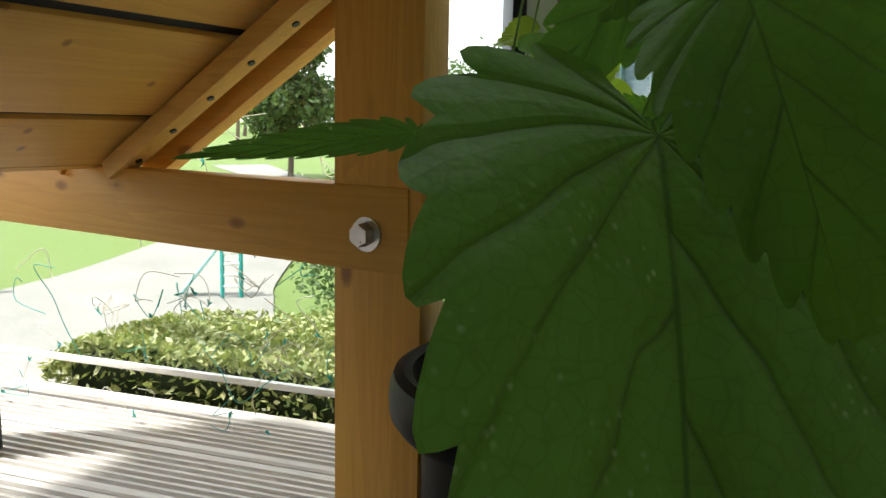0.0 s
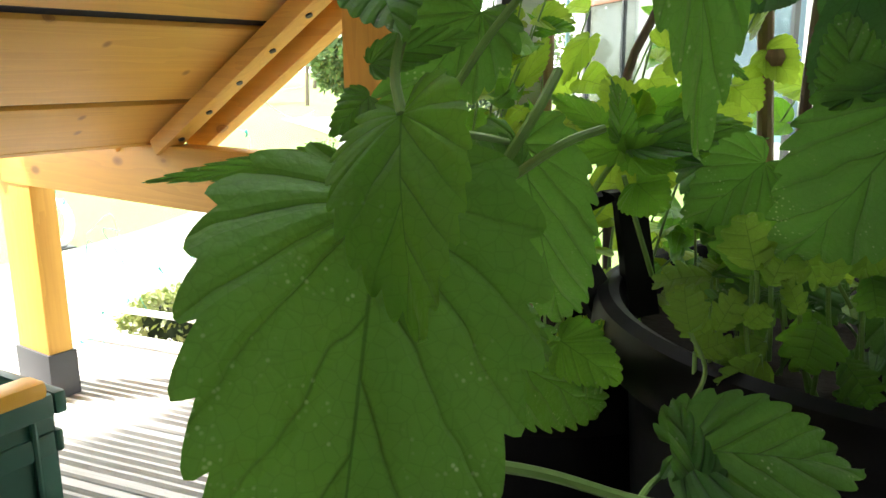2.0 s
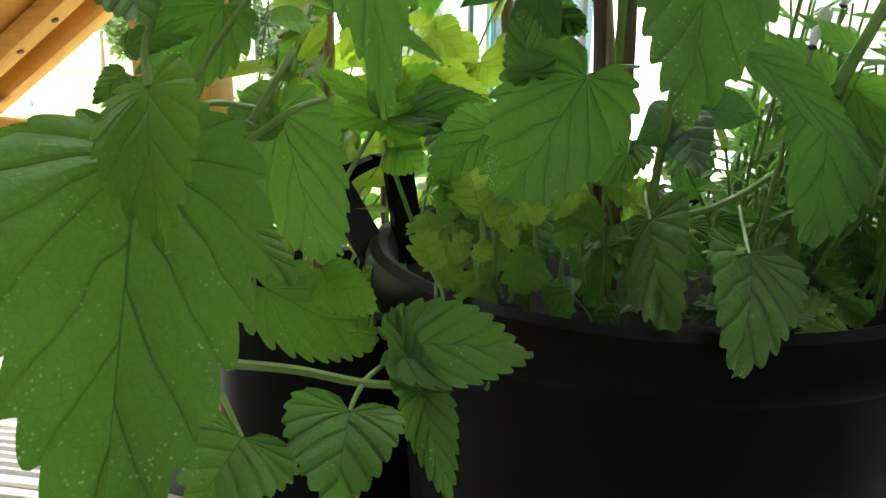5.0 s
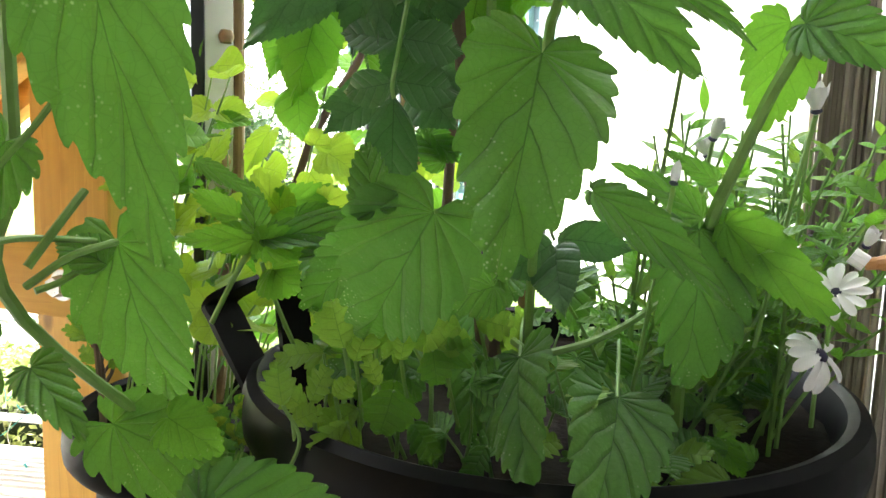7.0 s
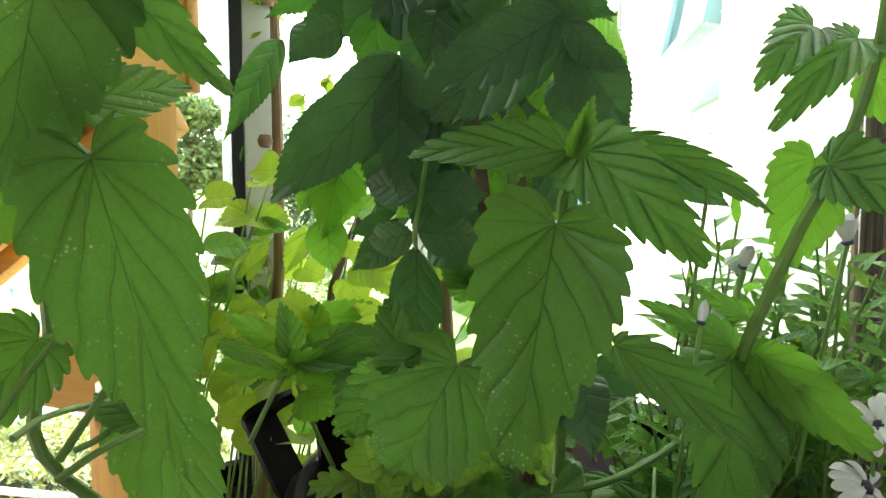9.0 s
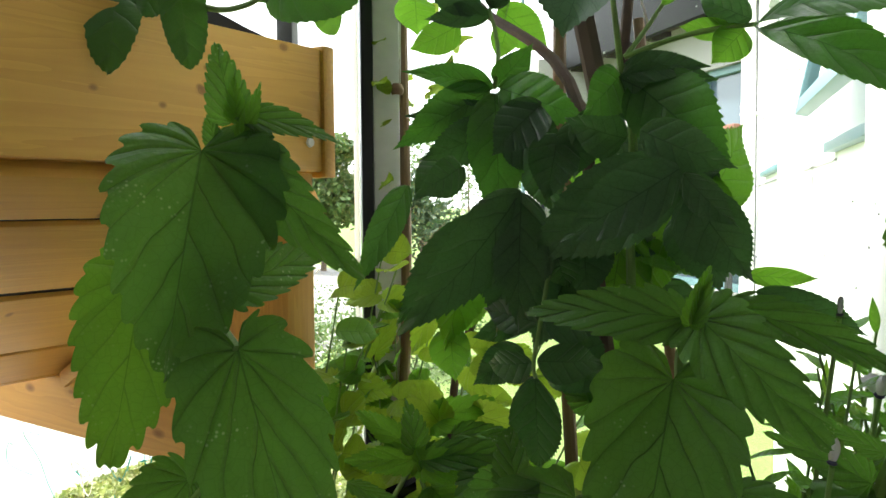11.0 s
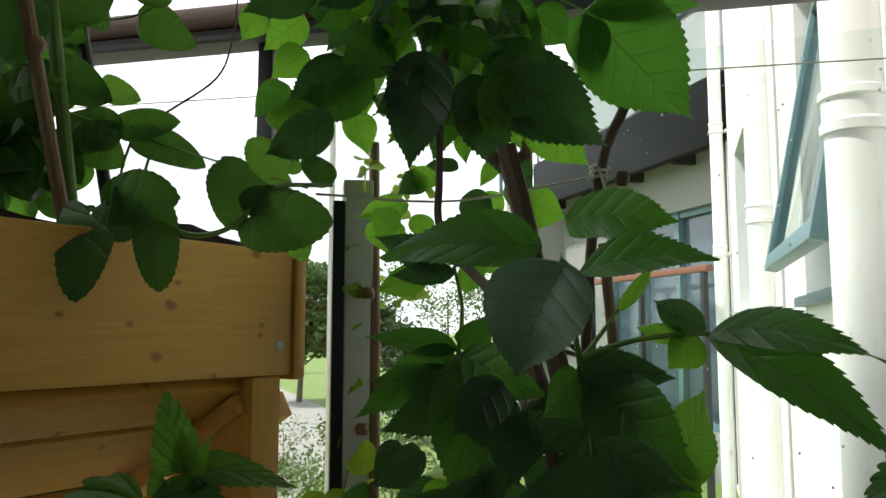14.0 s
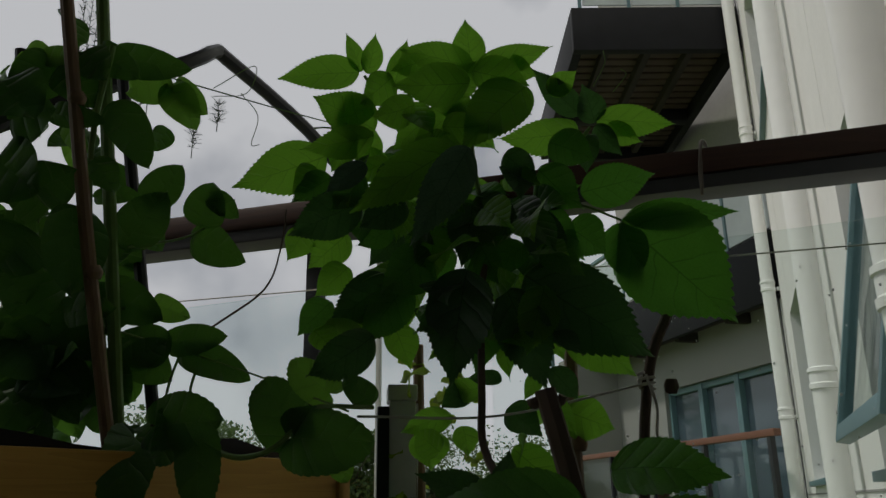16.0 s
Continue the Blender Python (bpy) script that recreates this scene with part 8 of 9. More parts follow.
leaf(elder, "elder", (-0.128, 0.456, 1.038), (-0.148, 0.437, 1.011), 0.0287, (0.81, -0.51, -0.27), M_ELDM, droop=0.28, fold=0.12, cols=9)
leaf(elder, "elder", (-0.032, 0.566, 0.993), (-0.005, 0.582, 0.966), 0.0399, (0.44, -0.89, -0.10), M_ELDM, droop=0.33, fold=0.12, cols=9)
leaf(elder, "elder", (-0.200, 0.467, 0.964), (-0.221, 0.448, 0.937), 0.0302, (0.81, -0.51, -0.28), M_ELDY, droop=0.24, fold=0.12, cols=9)
leaf(elder, "elder", (-0.210, 0.457, 0.932), (-0.231, 0.439, 0.902), 0.0305, (0.62, -0.79, 0.03), M_ELDM, droop=0.19, fold=0.12, cols=9)
leaf(elder, "elder", (-0.188, 0.485, 0.935), (-0.209, 0.465, 0.913), 0.0314, (0.82, -0.43, -0.38), M_ELDY, droop=0.21, fold=0.12, cols=9)
leaf(elder, "elder", (-0.233, 0.443, 1.001), (-0.243, 0.433, 0.969), 0.0268, (0.93, -0.31, -0.20), M_ELDY, droop=0.30, fold=0.12, cols=9)
leaf(elder, "elder", (-0.045, 0.432, 1.022), (-0.079, 0.402, 0.942), 0.0353, (0.73, -0.68, -0.07), M_ELDG, droop=0.20, fold=0.12, cols=9)
leaf(elder, "elder", (-0.135, 0.415, 1.028), (-0.159, 0.394, 1.001), 0.0207, (0.70, -0.72, -0.06), M_ELDG, droop=0.21, fold=0.12, cols=9)
stem(elder, [(0.080, 0.450, 0.335), (0.085, 0.420, 0.550), (0.072, 0.350, 0.757), (0.061, 0.340, 0.820)], 0.0062, 0.0058, M_BARK, "cut_stem")
stem(elder, [(0.059, 0.340, 0.816), (0.055, 0.338, 0.813), (0.054, 0.337, 0.816)], 0.003, 0.0024, M_BARK, "bud_scar")
stem(elder, [(0.063, 0.343, 0.816), (0.066, 0.346, 0.814), (0.068, 0.346, 0.817)], 0.003, 0.0024, M_BARK, "bud_scar")
stem(elder, [(0.061, 0.342, 0.816), (0.063, 0.343, 0.817), (0.064, 0.343, 0.819)], 0.003, 0.0024, M_BARK, "bud_scar")

# climbing plants in the trough
pea = thing("pea_plants", "pea vines with rounded leaves climbing stakes in the trough", "plant", at=(-0.45, 0.35, 0.77))
leaf(pea, "pea", (-0.370, 0.301, 1.013), (-0.378, 0.315, 0.935), 0.0529, (0.97, -0.18, -0.13), M_PEA, droop=0.17, fold=0.12, cols=11)
leaf(pea, "pea", (-0.396, 0.365, 0.996), (-0.347, 0.377, 1.045), 0.0453, (0.70, -0.38, -0.61), M_PEA, droop=0.17, fold=0.12, cols=9)
leaf(pea, "pea", (-0.375, 0.378, 1.039), (-0.340, 0.386, 1.072), 0.0364, (0.65, -0.51, -0.57), M_PEA, droop=0.27, fold=0.12, cols=9)
leaf(pea, "pea", (-0.364, 0.428, 1.028), (-0.342, 0.424, 1.067), 0.0421, (0.58, -0.71, -0.40), M_PEA, droop=0.16, fold=0.12, cols=9)
leaf(pea, "pea", (-0.351, 0.427, 1.058), (-0.328, 0.446, 1.033), 0.0237, (0.64, -0.77, 0.01), M_PEA, droop=0.16, fold=0.12, cols=9)
leaf(pea, "pea", (-0.379, 0.432, 1.024), (-0.337, 0.466, 0.994), 0.0395, (0.42, -0.83, -0.36), M_PEA, droop=0.21, fold=0.12, cols=9)
leaf(pea, "pea", (-0.422, 0.370, 0.962), (-0.378, 0.406, 0.931), 0.0419, (0.56, -0.81, -0.15), M_PEA, droop=0.17, fold=0.12, cols=9)
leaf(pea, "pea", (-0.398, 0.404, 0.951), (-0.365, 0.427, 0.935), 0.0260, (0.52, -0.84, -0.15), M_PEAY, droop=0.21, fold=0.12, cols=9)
leaf(pea, "pea", (-0.401, 0.427, 0.915), (-0.347, 0.458, 0.920), 0.0325, (0.50, -0.86, -0.04), M_PEA, droop=0.26, fold=0.12, cols=9)
leaf(pea, "pea", (-0.390, 0.438, 0.908), (-0.336, 0.480, 0.879), 0.0360, (0.68, -0.69, 0.24), M_PEA, droop=0.28, fold=0.12, cols=9)
leaf(pea, "pea", (-0.392, 0.425, 0.901), (-0.424, 0.390, 0.920), 0.0432, (0.77, -0.63, 0.09), M_PEA, droop=0.26, fold=0.12, cols=9)
leaf(pea, "pea", (-0.390, 0.331, 1.182), (-0.326, 0.377, 1.165), 0.0336, (0.42, -0.76, -0.49), M_PEA, droop=0.31, fold=0.12, cols=9)
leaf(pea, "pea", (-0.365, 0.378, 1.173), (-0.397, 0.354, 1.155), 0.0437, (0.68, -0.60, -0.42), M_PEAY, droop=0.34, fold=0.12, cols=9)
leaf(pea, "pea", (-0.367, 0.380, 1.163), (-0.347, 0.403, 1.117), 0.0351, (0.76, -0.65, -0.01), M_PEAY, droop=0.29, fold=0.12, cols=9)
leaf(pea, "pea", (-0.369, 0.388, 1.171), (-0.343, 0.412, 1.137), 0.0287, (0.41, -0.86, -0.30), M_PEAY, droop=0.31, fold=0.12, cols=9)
leaf(pea, "pea", (-0.343, 0.313, 1.109), (-0.323, 0.341, 1.049), 0.0381, (0.78, -0.62, -0.04), M_PEA, droop=0.18, fold=0.12, cols=9)
leaf(pea, "pea", (-0.358, 0.378, 1.113), (-0.369, 0.371, 1.090), 0.0232, (0.90, -0.12, -0.42), M_PEA, droop=0.18, fold=0.12, cols=9)
leaf(pea, "pea", (-0.398, 0.282, 1.159), (-0.432, 0.263, 1.122), 0.0471, (0.77, -0.21, -0.60), M_PEA, droop=0.29, fold=0.12, cols=9)
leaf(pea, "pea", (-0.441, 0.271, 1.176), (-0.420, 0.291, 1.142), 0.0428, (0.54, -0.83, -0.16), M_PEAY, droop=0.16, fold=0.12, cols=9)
leaf(pea, "pea", (-0.368, 0.302, 1.164), (-0.334, 0.329, 1.136), 0.0315, (0.60, -0.79, -0.06), M_PEA, droop=0.26, fold=0.12, cols=9)
leaf(pea, "pea", (-0.405, 0.299, 1.018), (-0.428, 0.268, 1.040), 0.0432, (0.48, -0.72, -0.50), M_PEA, droop=0.16, fold=0.12, cols=9)
leaf(pea, "pea", (-0.441, 0.306, 0.996), (-0.457, 0.280, 1.019), 0.0377, (0.60, -0.70, -0.37), M_PEA, droop=0.22, fold=0.12, cols=9)
leaf(pea, "pea", (-0.368, 0.312, 1.061), (-0.352, 0.328, 1.028), 0.0261, (0.86, -0.49, 0.15), M_PEA, droop=0.34, fold=0.12, cols=9)
leaf(pea, "pea", (-0.439, 0.319, 0.888), (-0.404, 0.351, 0.849), 0.0550, (0.76, -0.63, 0.15), M_PEA, droop=0.20, fold=0.12, cols=11)
leaf(pea, "pea", (-0.440, 0.296, 0.915), (-0.414, 0.323, 0.871), 0.0541, (0.76, -0.65, 0.04), M_PEA, droop=0.22, fold=0.12, cols=11)
leaf(pea, "pea", (-0.421, 0.356, 0.892), (-0.460, 0.335, 0.851), 0.0518, (0.74, -0.50, -0.46), M_PEA, droop=0.15, fold=0.12, cols=9)
leaf(pea, "pea", (-0.446, 0.296, 0.866), (-0.419, 0.322, 0.828), 0.0534, (0.80, -0.57, 0.17), M_PEA, droop=0.32, fold=0.12, cols=11)
leaf(pea, "pea", (-0.441, 0.340, 0.934), (-0.418, 0.365, 0.892), 0.0476, (0.84, -0.52, 0.16), M_PEA, droop=0.17, fold=0.12, cols=9)
leaf(pea, "pea", (-0.456, 0.307, 0.961), (-0.428, 0.335, 0.920), 0.0513, (0.76, -0.65, 0.07), M_PEA, droop=0.18, fold=0.12, cols=9)
leaf(pea, "pea", (-0.449, 0.282, 0.975), (-0.430, 0.303, 0.935), 0.0557, (0.87, -0.48, 0.16), M_PEA, droop=0.24, fold=0.12, cols=11)
leaf(pea, "pea", (-0.420, 0.294, 0.999), (-0.445, 0.282, 0.964), 0.0587, (0.66, -0.72, -0.21), M_PEA, droop=0.31, fold=0.12, cols=11)
leaf(pea, "pea", (-0.395, 0.246, 1.044), (-0.368, 0.270, 1.015), 0.0594, (0.45, -0.85, -0.26), M_PEA, droop=0.21, fold=0.12, cols=11)
leaf(pea, "pea", (-0.382, 0.245, 1.076), (-0.345, 0.263, 1.082), 0.0500, (0.46, -0.84, -0.28), M_PEA, droop=0.24, fold=0.12, cols=9)
leaf(pea, "pea", (-0.395, 0.278, 1.025), (-0.356, 0.294, 1.041), 0.0436, (0.51, -0.60, -0.62), M_PEA, droop=0.24, fold=0.12, cols=9)
leaf(pea, "pea", (-0.374, 0.229, 1.103), (-0.352, 0.250, 1.069), 0.0522, (0.78, -0.61, 0.12), M_PEA, droop=0.34, fold=0.12, cols=11)
leaf(pea, "pea", (-0.382, 0.277, 1.095), (-0.339, 0.305, 1.085), 0.0226, (0.45, -0.81, -0.37), M_PEA, droop=0.34, fold=0.12, cols=9)
leaf(pea, "pea", (-0.394, 0.286, 1.154), (-0.372, 0.311, 1.112), 0.0463, (0.72, -0.70, -0.02), M_PEA, droop=0.17, fold=0.12, cols=9)
leaf(pea, "pea", (-0.429, 0.352, 0.961), (-0.410, 0.374, 0.919), 0.0382, (0.88, -0.45, 0.16), M_PEA, droop=0.23, fold=0.12, cols=9)
leaf(pea, "pea", (-0.451, 0.364, 0.918), (-0.427, 0.390, 0.876), 0.0459, (0.54, -0.82, -0.19), M_PEA, droop=0.35, fold=0.12, cols=9)
leaf(pea, "pea", (-0.439, 0.409, 0.924), (-0.406, 0.442, 0.880), 0.0481, (0.47, -0.84, -0.27), M_PEA, droop=0.27, fold=0.12, cols=9)
leaf(pea, "pea", (-0.446, 0.387, 0.972), (-0.422, 0.408, 0.944), 0.0333, (0.65, -0.76, 0.00), M_PEA, droop=0.33, fold=0.12, cols=9)
leaf(pea, "pea", (-0.358, 0.287, 1.153), (-0.342, 0.302, 1.126), 0.0350, (0.55, -0.82, -0.11), M_PEA, droop=0.19, fold=0.12, cols=9)
leaf(pea, "pea", (-0.445, 0.430, 0.888), (-0.477, 0.410, 0.860), 0.0343, (0.72, -0.54, -0.44), M_PEA, droop=0.19, fold=0.12, cols=9)
leaf(pea, "pea", (-0.433, 0.398, 1.044), (-0.411, 0.420, 1.009), 0.0342, (0.70, -0.71, 0.00), M_PEA, droop=0.22, fold=0.12, cols=9)
leaf(pea, "squash", (-0.227, 0.432, 0.818), (-0.241, 0.414, 0.865), 0.0477, (0.69, -0.72, -0.08), M_PEA, droop=0.30, fold=0.12, cols=11)
leaf(pea, "squash", (-0.221, 0.430, 0.816), (-0.161, 0.462, 0.811), 0.0537, (0.45, -0.88, -0.16), M_PEA, droop=0.20, fold=0.12, cols=11)
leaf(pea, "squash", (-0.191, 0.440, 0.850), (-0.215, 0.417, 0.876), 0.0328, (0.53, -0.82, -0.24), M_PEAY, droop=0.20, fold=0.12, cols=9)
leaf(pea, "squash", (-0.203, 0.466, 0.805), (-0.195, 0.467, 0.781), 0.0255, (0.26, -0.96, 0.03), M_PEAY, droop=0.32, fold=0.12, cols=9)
leaf(pea, "squash", (-0.348, 0.370, 0.820), (-0.321, 0.341, 0.745), 0.0434, (0.79, -0.42, 0.45), M_PEA, droop=0.32, fold=0.12, cols=9)
leaf(pea, "squash", (-0.307, 0.401, 0.820), (-0.301, 0.405, 0.755), 0.0376, (0.78, -0.62, 0.04), M_PEA, droop=0.27, fold=0.12, cols=9)
leaf(pea, "squash", (-0.323, 0.390, 0.834), (-0.321, 0.374, 0.796), 0.0376, (1.00, 0.01, 0.04), M_PEA, droop=0.23, fold=0.12, cols=9)
leaf(pea, "squash", (-0.328, 0.375, 0.829), (-0.275, 0.402, 0.831), 0.0492, (0.44, -0.89, 0.13), M_PEA, droop=0.18, fold=0.12, cols=9)
leaf(pea, "pea", (-0.151, 0.447, 0.839), (-0.168, 0.430, 0.860), 0.0229, (0.75, -0.66, 0.03), M_PEA, droop=0.25, fold=0.12, cols=9)
leaf(pea, "pea", (-0.211, 0.452, 0.904), (-0.172, 0.471, 0.898), 0.0355, (0.26, -0.76, -0.60), M_PEAY, droop=0.18, fold=0.12, cols=9)
stem(pea, [(-0.358, 0.415, 0.838), (-0.288, 0.414, 0.806), (-0.252, 0.419, 0.803), (-0.228, 0.426, 0.814), (-0.204, 0.433, 0.838), (-0.138, 0.432, 0.834)], 0.0028, 0.0018, M_STEM, "stem")
stem(pea, [(-0.337, 0.301, 1.158), (-0.366, 0.309, 1.071), (-0.393, 0.338, 0.968), (-0.402, 0.360, 0.921), (-0.429, 0.393, 0.842)], 0.0028, 0.0026, M_STEM, "stem")
stem(pea, [(-0.389, 0.369, 0.996), (-0.371, 0.426, 1.020), (-0.347, 0.455, 1.060)], 0.0013, 0.001, M_STEM, "stem")
stem(pea, [(-0.402, 0.360, 0.921), (-0.388, 0.439, 0.908), (-0.295, 0.453, 0.876), (-0.151, 0.419, 0.831)], 0.001, 0.0009, M_STEM, "stem")
stem(pea, [(-0.390, 0.438, 0.908), (-0.403, 0.437, 0.879), (-0.415, 0.440, 0.847)], 0.0014, 0.0014, M_STEM, "stem")
stem(pea, [(-0.386, 0.469, 0.936), (-0.353, 0.505, 0.977), (-0.347, 0.519, 1.023), (-0.350, 0.527, 1.071)], 0.0012, 0.0009, M_TWIG, "dry_stalk")
stem(pea, [(-0.364, 0.380, 1.171), (-0.331, 0.420, 1.160), (-0.286, 0.470, 1.145), (-0.164, 0.453, 1.079)], 0.0008, 0.0006, M_STEM, "stem")
stem(pea, [(-0.339, 0.412, 1.165), (-0.309, 0.438, 1.192), (-0.320, 0.439, 1.165), (-0.348, 0.419, 1.162)], 0.0005, 0.0004, M_STEM, "tendril")
stem(pea, [(-0.325, 0.436, 1.165), (-0.315, 0.451, 1.142), (-0.325, 0.453, 1.115), (-0.318, 0.458, 1.114)], 0.0005, 0.0004, M_STEM, "tendril")
stem(pea, [(-0.004, 0.579, 1.127), (0.008, 0.581, 1.147), (0.009, 0.578, 1.159)], 0.0005, 0.0004, M_STEM, "tendril")
stem(pea, [(0.010, 0.591, 1.122), (0.022, 0.595, 1.137), (0.019, 0.591, 1.142)], 0.0005, 0.0004, M_STEM, "tendril")
stem(pea, [(-0.386, 0.469, 0.936), (-0.411, 0.469, 0.884), (-0.417, 0.472, 0.862)], 0.0016, 0.0014, M_STEM, "stem")

# small leaves deep inside the shrub and the vines
def scatter(plant, kind, centre, radii, count, lo, hi, mats, seed, facing=(0.45, -0.85, 0.1)):
    rg = random.Random(seed)
    c, f = Vector(centre), Vector(facing)
    for _ in range(count):
        d = Vector((rg.gauss(0, 1), rg.gauss(0, 1), rg.gauss(0, 1))).normalized() * rg.random() ** 0.4
        p = c + Vector((d.x * radii[0], d.y * radii[1], d.z * radii[2]))
        size = rg.uniform(lo, hi)
        way = Vector((d.x * 0.6 + rg.uniform(-0.7, 0.7), d.y * 0.3 + rg.uniform(-0.4, 0.4), rg.uniform(-1.0, 0.25))).normalized()
        turn = f + Vector((rg.uniform(-0.5, 0.5), rg.uniform(-0.3, 0.3), rg.uniform(-0.4, 0.5)))
        leaf(plant, kind, p, p + way * size, size * rg.uniform(0.48, 0.66), turn, rg.choice(mats), droop=rg.uniform(0.15, 0.4), cols=7)


scatter(elder, "elder", (-0.11, 0.535, 0.985), (0.09, 0.05, 0.10), 64, 0.04, 0.065, (M_ELD, M_ELDM, M_ELDY), 41)
scatter(elder, "elder", (-0.15, 0.50, 1.06), (0.08, 0.05, 0.06), 40, 0.03, 0.052, (M_ELDY, M_ELDY, M_ELDM), 42)
scatter(elder, "elder", (0.055, 0.42, 0.635), (0.065, 0.045, 0.07), 22, 0.04, 0.07, (M_ELD, M_ELD, M_ELD, M_ELDY), 43)
scatter(elder, "elder", (0.02, 0.47, 0.60), (0.09, 0.05, 0.07), 18, 0.035, 0.06, (M_ELDY, M_ELD), 44)
scatter(elder, "elder", (-0.06, 0.55, 0.86), (0.07, 0.04, 0.05), 9, 0.03, 0.045, (M_ELDY, M_ELD), 45)
scatter(pea, "pea", (-0.48, 0.35, 0.89), (0.10, 0.08, 0.06), 46, 0.04, 0.06, (M_PEA,), 46, (0.7, -0.7, 0.0))
scatter(pea, "pea", (-0.49, 0.33, 1.03), (0.10, 0.08, 0.09), 30, 0.04, 0.06, (M_PEA,), 47, (0.7, -0.7, 0.0))
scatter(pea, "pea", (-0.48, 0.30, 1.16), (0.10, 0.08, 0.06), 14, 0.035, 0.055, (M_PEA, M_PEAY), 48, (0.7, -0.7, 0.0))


# ---- stakes, canes and strings ----
def rod(name, label, cat, pts, r, mat, nodes=(), group=""):
    ob = thing(name, label, cat, group, at=pts[0])
    q = [Vector(p) - Vector(pts[0]) for p in pts]
    bm = tube(bend(q, 4), r, 10)
    part("shaft", bm, mat, ob)
    for f in nodes:
        a = q[0].lerp(q[-1], f)
        d = (q[-1] - q[0]).normalized()
        m = Matrix.Translation(a) @ d.to_track_quat("Z", "Y").to_matrix().to_4x4()
        bm = lathe([(r * 0.98, -0.006), (r * 1.35, -0.001), (r * 1.35, 0.001), (r * 0.98, 0.006)], 10)
        bmesh.ops.transform(bm, matrix=m, verts=bm.verts)
        part("node", bm, mat, ob)
    return ob


rod("plant_stake", "brown stake leaning in the trough among peas", "stake", [(-0.372, 0.375, 0.76), (-0.362, 0.31, 1.0), (-0.346, 0.245, 1.25)], 0.006, M_CANE, (0.4, 0.7))
rod("plant_stake", "green stake in the trough among peas", "stake", [(-0.412, 0.405, 0.76), (-0.352, 0.285, 1.26)], 0.006, M_STEM)
rod("plant_stake", "black metal rod standing in the trough", "stake", [(-0.432, 0.462, 0.76), (-0.472, 0.385, 1.24)], 0.0065, M_BLACK)
rod("plant_stake", "black metal rod standing in the trough", "stake", [(-0.50, 0.36, 0.76), (-0.515, 0.30, 1.22)], 0.0065, M_BLACK)
rod("trough_hoop", "bent black tube arching over the trough", "hoop", [(-0.53, 0.10, 0.77), (-0.526, 0.16, 1.0), (-0.510, 0.337, 1.170), (-0.487, 0.481, 1.282), (-0.498, 0.525, 1.322), (-0.504, 0.553, 1.325), (-0.516, 0.71, 1.289), (-0.535, 0.85, 1.235)], 0.0095, M_BLACK)
rod("bamboo_cane", "slender brown cane standing in the smaller pot", "cane", [(-0.252, 0.60, 0.262), (-0.257, 0.644, 0.5), (-0.268, 0.655, 0.93)], 0.0058, M_CANE, (0.2, 0.36, 0.54, 0.75))
rod("bamboo_cane", "thin twig cane crossing behind the seedlings", "cane", [(-0.15, 0.56, 0.262), (-0.165, 0.60, 0.48), (-0.12, 0.66, 0.62)], 0.004, M_TWIG)
rod("bamboo_cane", "dark cane standing in the large pot", "cane", [(-0.03, 0.58, 0.335), (-0.055, 0.60, 0.62), (-0.06, 0.61, 0.93)], 0.006, M_CANE, (0.3, 0.55, 0.8))
rod("bamboo_cane", "dark cane standing in the large pot", "cane", [(0.06, 0.62, 0.335), (0.02, 0.63, 0.62), (0.0, 0.64, 0.80)], 0.005, M_CANE, (0.5,))
knot = rod("twig_stake", "brown twig tied with pale twine", "stake", [(-0.03, 0.63, 0.335), (-0.014, 0.626, 0.687), (-0.002, 0.638, 0.860), (0.026, 0.640, 0.928)], 0.0048, M_TWIG, (0.62, 0.88))
for q in ([(-0.014, 0.627, 0.70), (-0.035, 0.62, 0.72), (-0.05, 0.612, 0.742)], [(-0.014, 0.627, 0.70), (-0.04, 0.618, 0.708)], [(-0.014, 0.627, 0.69), (0.004, 0.618, 0.71)]):
    o = part("side_twig", tube(bend(q, 4), [0.0022] * (4 * (len(q) - 1)) + [0.0012], 6), M_TWIG)
    o.parent = knot
    o.matrix_parent_inverse = Matrix.Translation(knot.location).inverted()


def string(label, pts, r=0.0011, mat=None, name="garden_string"):
    return tagged(part(name, tube(bend(pts, 6), r, 6), mat or M_STRING), label, "string")


string("taut pale string tied from vine to twig", [(-0.152, 0.43, 0.828), (-0.090, 0.535, 0.832), (-0.003, 0.632, 0.860)])
string("twine hanging from a knot on the twig", [(0.000, 0.632, 0.868), (0.008, 0.630, 0.84), (0.006, 0.630, 0.815), (0.011, 0.630, 0.795), (0.006, 0.631, 0.782)], 0.0014)
string("knot of twine wrapped round the twig", [(-0.0025 + 0.0068 * math.cos(a), 0.638 + 0.0068 * math.sin(a), 0.856 + 0.0008 * a) for a in np.arange(0, 18, 0.7)], 0.0015)
string("long taut string along the balustrade", [railed(s, -0.05, z) for s, z in ((-1.6, 1.112), (-0.2, 1.098), (0.4, 1.090), (0.95, 1.083))])
string("loop of twine tied over the handrail", [railed(s, n_, z) for s, n_, z in ((0.634, -0.04, 1.185), (0.634, -0.042, 1.225), (0.642, -0.04, 1.27), (0.650, 0, 1.276), (0.640, -0.03, 1.272), (0.636, -0.043, 1.21), (0.634, -0.04, 1.19))], 0.0022, M_REED)

# netting with teal clips hung along the glass
net = thing("garden_netting", "tangled clear netting with teal clips hanging on the glass", "netting")
rg = random.Random(12)
